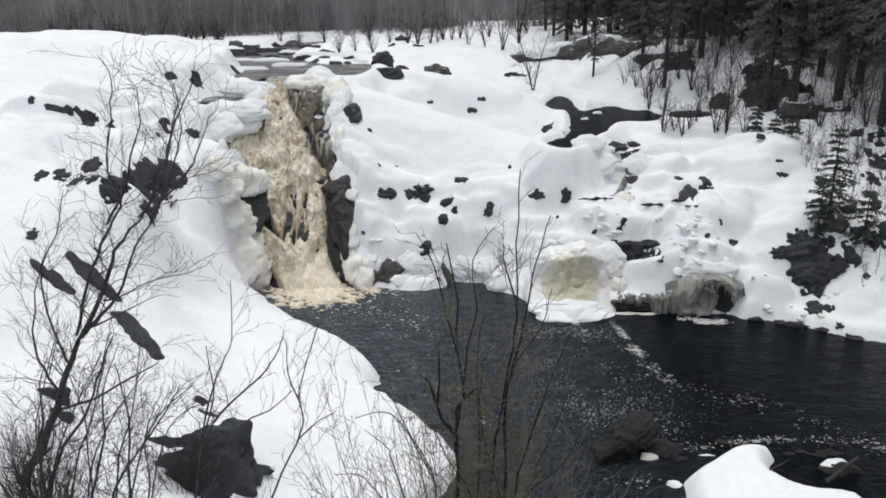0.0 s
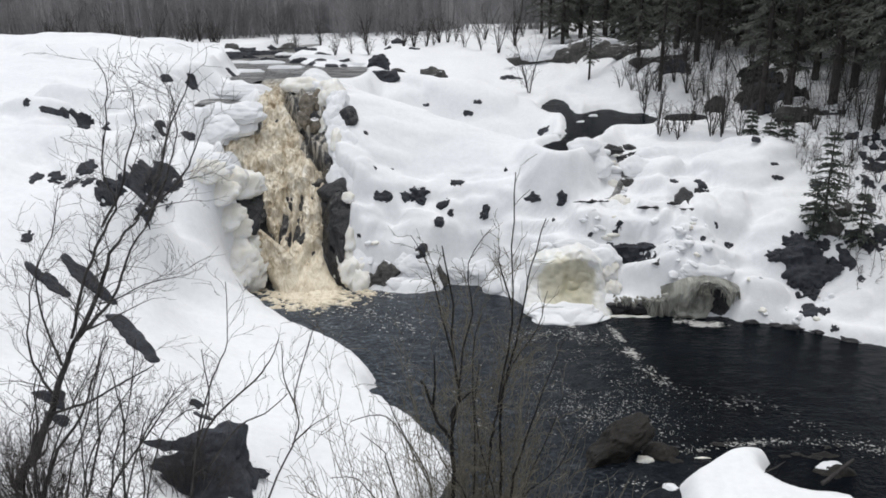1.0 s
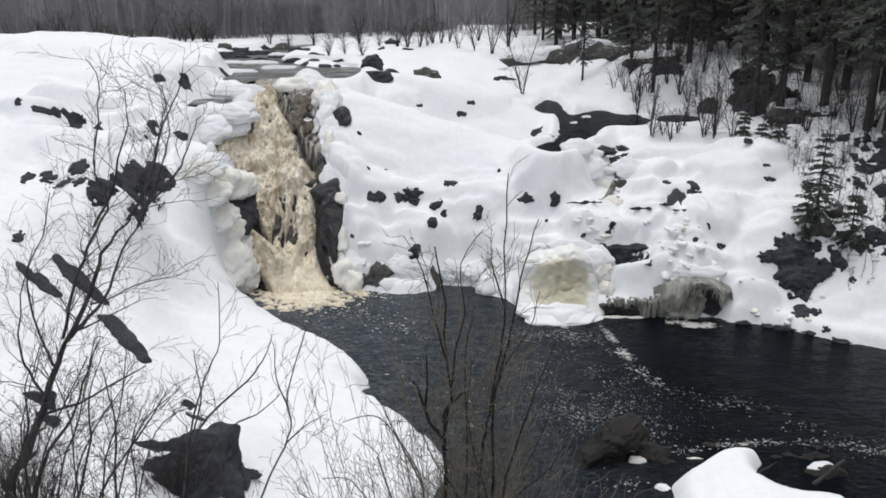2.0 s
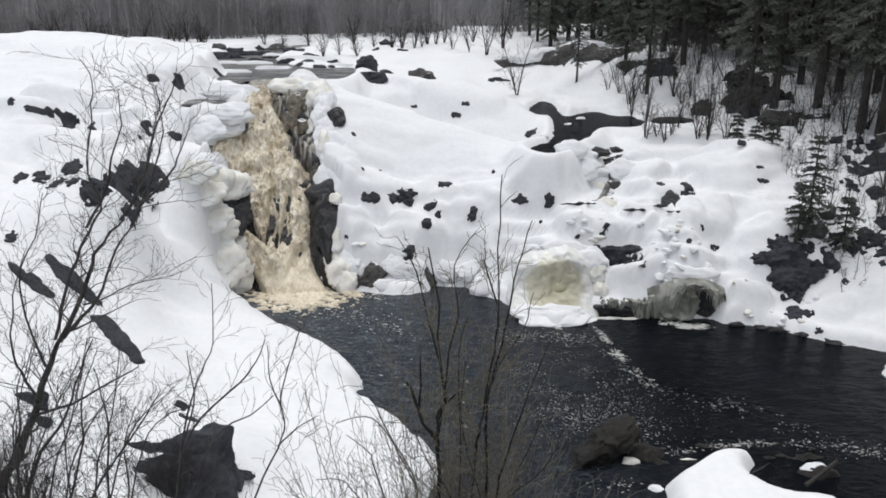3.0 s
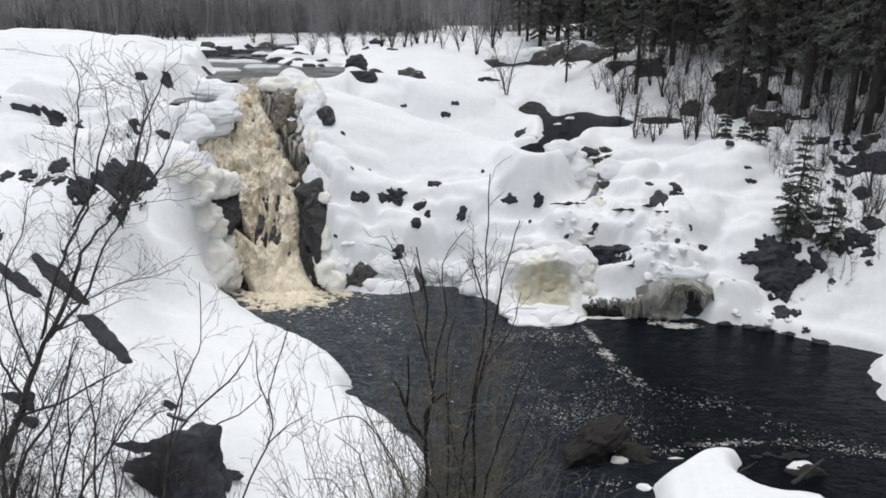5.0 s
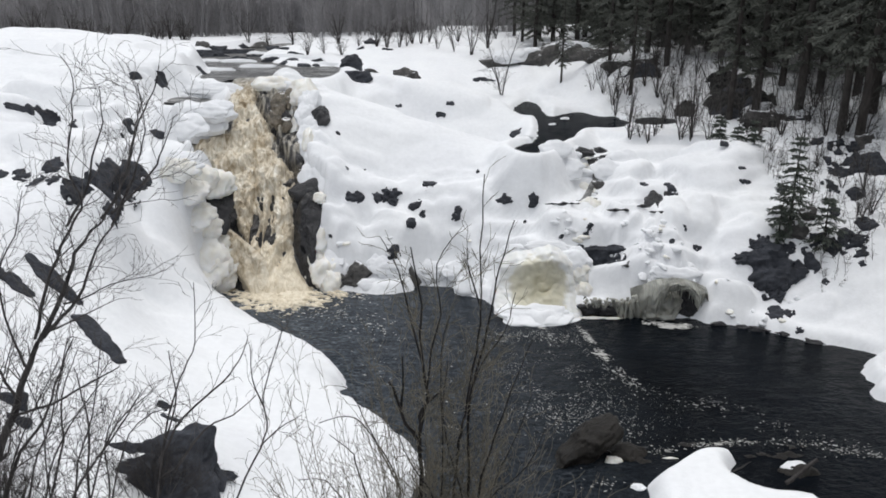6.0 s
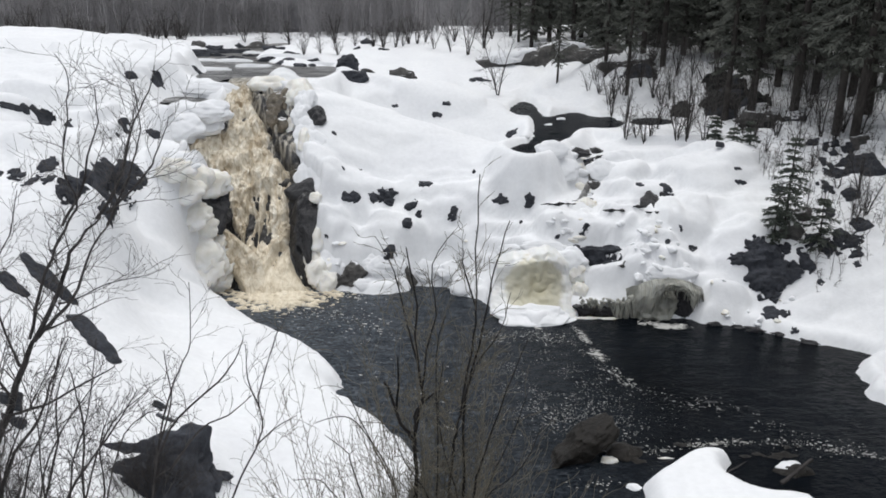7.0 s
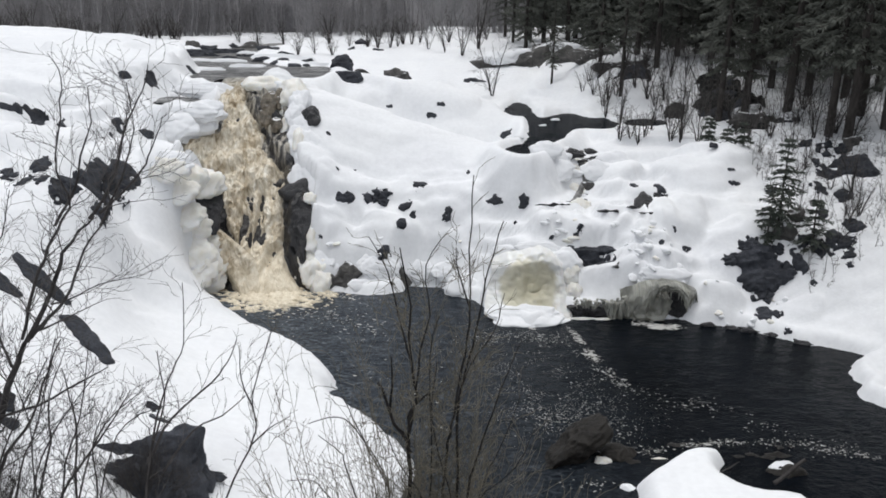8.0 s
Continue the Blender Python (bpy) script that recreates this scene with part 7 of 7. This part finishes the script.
SPRUCE_BACK = [(18.0, 36.8, 12, 1.5), (18.2, 32.4, 12, 2.3), (21.0, 42.1, 13, 2), (17.0, 44.2, 13, 1.5), (15.7, 46.0, 12, 1.5), (6.6, 60.5, 8, 1.2), (7.2, 57.5, 10, 0.8), (8.0, 61.5, 11, 0.8), (9.6, 60.6, 11, 0.8), (11.2, 60.0, 12, 0.8), (11.6, 54.0, 11, 0.8), (12.9, 52.5, 12, 0.8), (6.5, 65.6, 9, 1.5), (8.6, 58.5, 11, 0.8), (10.2, 57.5, 12, 0.8), (13.9, 60.8, 12, 2), (16.6, 53.0, 13, 1.5), (20.6, 44.5, 13, 1.5), (21.4, 39.2, 13, 1.5), (18.5, 31.0, 12, 1.2), (17.4, 41.4, 12, 0.8), (16.7, 60.2, 13, 1.5), (19.0, 40.5, 12, 0.8), (20.1, 38.4, 12, 0.8), (18.9, 35.2, 12, 1.5), (22.2, 41.2, 13, 0.8), (18.4, 43.2, 12, 0.8), (15.6, 43.4, 11, 0.8), (23.4, 43.5, 13, 0.8), (14.3, 45.2, 11, 0.8), (21.2, 36.6, 12, 0.8)]
YOUNG = [(12.36, 29.78, 1.02), (11.57, 31.40, 1.08), (12.21, 25.70, 3.22), (13.04, 24.80, 1.85), (11.72, 25.34, 1.70), (11.83, 30.20, 0.68)]
SHRUBS_NEAR = [(10.59, 31.88, 2.62, 5), (10.22, 32.06, 2.15, 4), (8.57, 34.22, 2.30, 3), (9.30, 41.0, 2.2, 4), (8.93, 32.24, 1.44, 4), (13.52, 37.10, 3.32, 3), (9.81, 33.74, 1.76, 3), (3.70, 56.60, 5.07, 3), (3.94, 46.22, 3.79, 3), (1.44, 56.90, 2.55, 4), (-8.35, 53.00, 1.58, 6), (-6.25, 54.20, 1.62, 6), (-3.55, 60.20, 1.80, 5)]
SHRUBS_FAR = [(-1.03, 61.10, 2.28, 4), (2.52, 54.20, 3.24, 3), (-13.69, 66.50, 1.99, 5), (-5.52, 58.70, 1.31, 5), (15.59, 29.84, 2.00, 4), (15.51, 32.24, 1.44, 4), (13.80, 31.34, 1.17, 4), (12.63, 31.28, 1.17, 4), (14.94, 25.70, 1.73, 3), (15.44, 27.20, 1.62, 4), (16.65, 34.28, 2.05, 4), (14.32, 25.16, 1.13, 3), (11.22, 31.70, 1.66, 3), (0.25, 58.40, 1.74, 4), (-7.39, 54.20, 1.42, 5)]
SHRUBS_WOOD = [(10.08, 41.5, 2.1, 4), (11.13, 41.7, 2.1, 5), (9.65, 43.9, 1.8, 4), (11.9, 41.9, 2.1, 5), (12.4, 40.7, 2.0, 4), (8.6, 43.05, 1.4, 3), (11.05, 44.0, 2.0, 5), (12.4, 44.5, 2.1, 5), (13.1, 42.15, 2.1, 5), (9.06, 42.3, 1.5, 4), (9.67, 41.4, 1.6, 4), (11.86, 40.3, 1.8, 4), (10.6, 42.8, 1.9, 5), (12.0, 43.3, 2.0, 5), (8.22, 32.66, 1.48, 4), (8.66, 32.54, 1.11, 3), (9.21, 32.42, 1.48, 4), (13.77, 41.66, 2.23, 3), (14.83, 41.30, 1.91, 3), (11.57, 40.82, 2.16, 4), (9.21, 39.80, 2.09, 3), (9.17, 44.30, 1.65, 3), (7.90, 49.46, 2.18, 3), (13.25, 33.56, 2.11, 4), (13.81, 30.86, 1.73, 4), (14.38, 30.02, 1.47, 4), (15.33, 30.32, 1.99, 4), (16.62, 31.16, 2.32, 4), (17.08, 30.68, 1.54, 3), (13.04, 31.16, 1.24, 3), (14.54, 29.00, 1.20, 3), (14.70, 27.32, 1.03, 3), (14.59, 25.76, 1.10, 3)]


def stand(x, y, turn=0.0, scale=1.0):
    return pose(x, y, ground_at(x, y) - 0.05, 0, 0, turn) @ Matrix.Scale(scale, 4)


def plant(kinds, places, group, rng):
    """First use of a kind is the kind itself; the others are copies."""
    used = set()
    for x, y, tall, start in places:
        k = min(range(len(kinds)), key=lambda i: abs(kinds[i][1] - start) + rng.uniform(0, 0.5))
        ob, _, full = kinds[k]
        m = pose(x, y, ground_at(x, y) - 0.05, 0, 0, rng.uniform(0, 360))
        s = 1.3 * tall / full
        if k in used:
            ob = copy_thing(ob, m)
        else:
            used.add(k)
            ob.matrix_world = m
        ob.scale = (s, s, s)
        tagged(ob, group=group)


KINDS = [(spruce("spruce_tree", 11, 0.8, 11, 1.05, 0.25, "tall dark green spruce with low hanging boughs", 2, None, 0.9), 0.8, 11),
         (spruce("spruce_tree", 12, 1.5, 12, 1.3, 0.25, "tall dark spruce at the forest edge", 2, None, 0.9), 1.5, 12),
         (spruce("spruce_tree", 12, 2.3, 13, 1.35, 0.25, "dark spruce with a bare lower trunk", 2, None, 0.9), 2.3, 12),
         (spruce("spruce_tree", 11, 3.2, 14, 1.25, 0.25, "high-crowned dark conifer with a bare trunk", 2, None, 0.9), 3.2, 11)]
plant(KINDS, SPRUCE_FRONT + SPRUCE_BACK, "spruces of the wood", random.Random(3))
rng = random.Random(9)
deep = []
while len(deep) < 104:
    x, y = rng.uniform(6, 48), rng.uniform(40, 82)
    if y > 54 - 0.35 * x and x > 0.19 * y and all((x - a) ** 2 + (y - b) ** 2 > 4 for a, b, _, _ in deep):
        deep.append((x, y, rng.uniform(11, 15), rng.choice((0.8, 1.5, 2.3))))
while len(deep) < 134:                      # the wood goes on along the bank, unseen: added to block sky light
    x, y = rng.uniform(18, 44), rng.uniform(4, 42)
    if x > 0.62 * y + 5 and all((x - a) ** 2 + (y - b) ** 2 > 9 for a, b, _, _ in deep):
        deep.append((x, y, rng.uniform(11, 15), rng.choice((0.8, 1.5, 2.3))))
DEEP = [(spruce("spruce_tree", 12, s, 60 + i, 1.9, 0.34, "dark spruce deeper in the wood", 3, None, 0.85), s, 12) for i, s in enumerate((0.3, 0.8, 1.5))]
DEEP.append((spruce("spruce_tree", 12, 1.5, 70, 2.0, 0.6, "dark spruce deeper in the wood", 2, None, 1.6), 1.5, 12))
used_deep = set()
for x, y, tall, start in deep:
    tall *= 1.25
    k = 3 if x > 0.62 * y + 5 or y > 62 else 0 if start < 1 else 1 if start < 2 else 2
    ob, m = DEEP[k][0], pose(x, y, ground_at(x, y) - 0.05, 0, 0, rng.uniform(0, 360))
    if k in used_deep:
        ob = copy_thing(ob, m)
    used_deep.add(k)
    ob.matrix_world = m
    ob.scale = (tall / 12, tall / 12, tall / 12)
    tagged(ob, group="spruces of the wood")
for i, (x, y, tall) in enumerate(YOUNG):
    ob = spruce("young_spruce", tall, 0.05, 40 + i, 0.24 * tall + 0.08, 0.17, "small green spruce growing out of the snow", 2, YOUNG_NEEDLES)
    ob.matrix_world = stand(x, y, 50 * i)
    tagged(ob, group="young spruces")


# ---------------------------------------------------------------- shrubs and the bare wood
def auto_stems(x, y, tall, count, rng, thick):
    z0 = ground_at(x, y) - 0.08
    out = []
    for i in range(count):
        a, lean = rng.uniform(0, 6.28), rng.uniform(0.08, 0.5)
        h = tall * rng.uniform(0.6, 1.0)
        pts = [(x + math.cos(a) * (0.04 + lean * h * t ** 1.3), y + math.sin(a) * (0.04 + lean * h * t ** 1.3) , z0 + h * t) for t in (0, 0.3, 0.65, 1.0)]
        out.append((thick * rng.uniform(0.6, 1.0), thick * 0.15, pts))
    return out


rng = random.Random(21)
for i, (x, y, tall, count) in enumerate(SHRUBS_NEAR + SHRUBS_FAR + SHRUBS_WOOD):
    bare_tree("bare_shrub" if tall < 2.2 else "bare_tree", auto_stems(x, y, tall, count, rng, 0.014 + 0.012 * tall), 100 + i, 0.10 * tall + 0.04, 0.40 * tall, 0.006,
              "leafless grey shrub standing in the snow" if tall < 2.2 else "leafless grey tree standing in the snow", "shrub" if tall < 2.2 else "tree", group="shrubs on the slope")


for i in range(34):
    x = rng.uniform(-34, 5)
    y = 62.5 + 2.5 * math.sin(x * 0.31) + rng.uniform(-2.5, 1.5)
    tall = rng.uniform(1.0, 2.6)
    bare_tree("bare_shrub", auto_stems(x, y, tall, rng.randint(4, 7), rng, 0.02 + 0.012 * tall), 300 + i, 0.14 * tall + 0.05, 0.42 * tall, 0.009,
              "leafless grey shrub at the foot of the far wood", "shrub", group="shrubs before the far wood")


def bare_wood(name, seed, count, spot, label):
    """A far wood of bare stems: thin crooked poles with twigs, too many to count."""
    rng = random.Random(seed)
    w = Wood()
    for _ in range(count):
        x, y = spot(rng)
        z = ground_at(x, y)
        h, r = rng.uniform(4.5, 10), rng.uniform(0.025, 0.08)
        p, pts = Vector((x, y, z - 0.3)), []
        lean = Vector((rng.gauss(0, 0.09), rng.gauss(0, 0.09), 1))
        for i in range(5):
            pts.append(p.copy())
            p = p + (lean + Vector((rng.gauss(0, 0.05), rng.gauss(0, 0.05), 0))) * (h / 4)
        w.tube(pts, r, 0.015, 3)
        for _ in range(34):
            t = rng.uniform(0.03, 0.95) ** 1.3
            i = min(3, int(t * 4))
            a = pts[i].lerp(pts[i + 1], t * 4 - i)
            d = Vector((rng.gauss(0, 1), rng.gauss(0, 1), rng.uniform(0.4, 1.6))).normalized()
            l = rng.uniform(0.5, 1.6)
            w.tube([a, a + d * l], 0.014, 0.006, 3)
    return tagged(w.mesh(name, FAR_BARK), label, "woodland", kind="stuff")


def left_spot(rng):
    while True:
        x, y = rng.uniform(-66, 9), rng.uniform(65, 73)
        if -15 < x < -10.5 and y < 70.5:
            continue
        edge = 66 + 2.5 * math.sin(x * 0.31) + (3 if -9 < x < 3 else 0)
        if y > edge and not (-4 < x < 6 and rng.random() < 0.3):
            return x, y


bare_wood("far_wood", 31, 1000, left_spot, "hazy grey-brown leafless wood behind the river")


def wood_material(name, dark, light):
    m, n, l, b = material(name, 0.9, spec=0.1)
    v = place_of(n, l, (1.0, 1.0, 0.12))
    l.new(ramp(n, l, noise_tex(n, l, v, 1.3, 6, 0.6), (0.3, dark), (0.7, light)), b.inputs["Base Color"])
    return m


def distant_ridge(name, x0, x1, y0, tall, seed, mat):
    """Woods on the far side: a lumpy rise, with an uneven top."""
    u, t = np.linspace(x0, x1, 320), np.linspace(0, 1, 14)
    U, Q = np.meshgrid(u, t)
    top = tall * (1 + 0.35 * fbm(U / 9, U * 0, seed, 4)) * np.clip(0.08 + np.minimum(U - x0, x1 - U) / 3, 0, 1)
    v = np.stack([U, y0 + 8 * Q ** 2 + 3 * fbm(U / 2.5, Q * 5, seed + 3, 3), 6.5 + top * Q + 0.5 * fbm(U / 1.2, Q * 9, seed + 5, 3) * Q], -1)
    return tagged(mesh_object(name, v.reshape(-1, 3), grid_faces(14, 320), mat), "distant grey leafless woods, haze put into the colour", "woods", kind="structure")


def thicket_spot(rng):
    while True:
        x, y = rng.uniform(6.5, 27), rng.uniform(29, 56)
        if rng.random() < 0.14:
            return rng.uniform(12.4, 18), rng.uniform(23.5, 30)
        if x > 0.3 * y - 0.5 and y > 46 - 1.05 * x and rng.random() < smooth(8, 17, x + 0.12 * (y - 30)) + 0.3:
            return x, y


def thicket(name, seed, count, spot, label):
    """Thin leafless saplings under the conifers."""
    rng = random.Random(seed)
    w = Wood()
    for _ in range(count):
        x, y = spot(rng)
        h = rng.uniform(0.4, 2.4) * (0.5 if y < 31 else 1.0)
        p = Vector((x, y, ground_at(x, y) - 0.1))
        lean = Vector((rng.gauss(0, 0.18), rng.gauss(0, 0.18), 1))
        pts = [p, p + lean * h * 0.5, p + (lean + Vector((rng.gauss(0, 0.12), rng.gauss(0, 0.12), 0))) * h]
        w.tube(pts, 0.006 + 0.006 * h, 0.004, 3)
        for _ in range(11):
            a = pts[0].lerp(pts[2], rng.uniform(0.15, 0.95))
            d = Vector((rng.gauss(0, 1), rng.gauss(0, 1), rng.uniform(0.0, 1.4))).normalized() * h * rng.uniform(0.12, 0.34)
            w.tube([a, a + d], 0.006, 0.003, 3)
    return tagged(w.mesh(name, TWIG), label, "undergrowth", kind="stuff")


thicket("undergrowth", 81, 1500, thicket_spot, "thin leafless saplings under the dark spruces")
# left and middle woods are paled: haze put into their colours
distant_ridge("backdrop_left", -130, 0.5, 72.5, 9, 3, wood_material("near_hazed_woods", (0.17, 0.166, 0.173), (0.255, 0.249, 0.257)))
distant_ridge("backdrop_middle", -4, 9, 92, 14, 7, wood_material("distant_hazed_woods", (0.20, 0.197, 0.20), (0.30, 0.295, 0.30)))
distant_ridge("backdrop_right", 6, 130, 84, 14, 9, wood_material("dim_spruce_woods", (0.05, 0.053, 0.05), (0.10, 0.105, 0.098)))


# ---------------------------------------------------------------- driftwood by the islet
stick = Wood()
stick.tube(refine([(7.55, 14.35, 0.2), (7.95, 14.5, 0.42), (8.3, 14.62, 0.62)], random.Random(2), 0.01), 0.05, 0.035, 8)
drift = stick.mesh("driftwood", BARK)
tagged(drift, "broken grey branch stuck in the snowy islet", "driftwood")
twig = Wood()
twig.tube(refine([(6.35, 14.45, 0.38), (6.6, 14.5, 0.5), (6.85, 14.6, 0.58)], random.Random(4), 0.01), 0.02, 0.008, 6)
twig.tube(refine([(6.6, 14.5, 0.5), (6.68, 14.45, 0.62)], random.Random(5), 0.01), 0.012, 0.006, 6)
tagged(twig.mesh("fallen_branch", BARK), "thin fallen branch lying on snow", "branch")
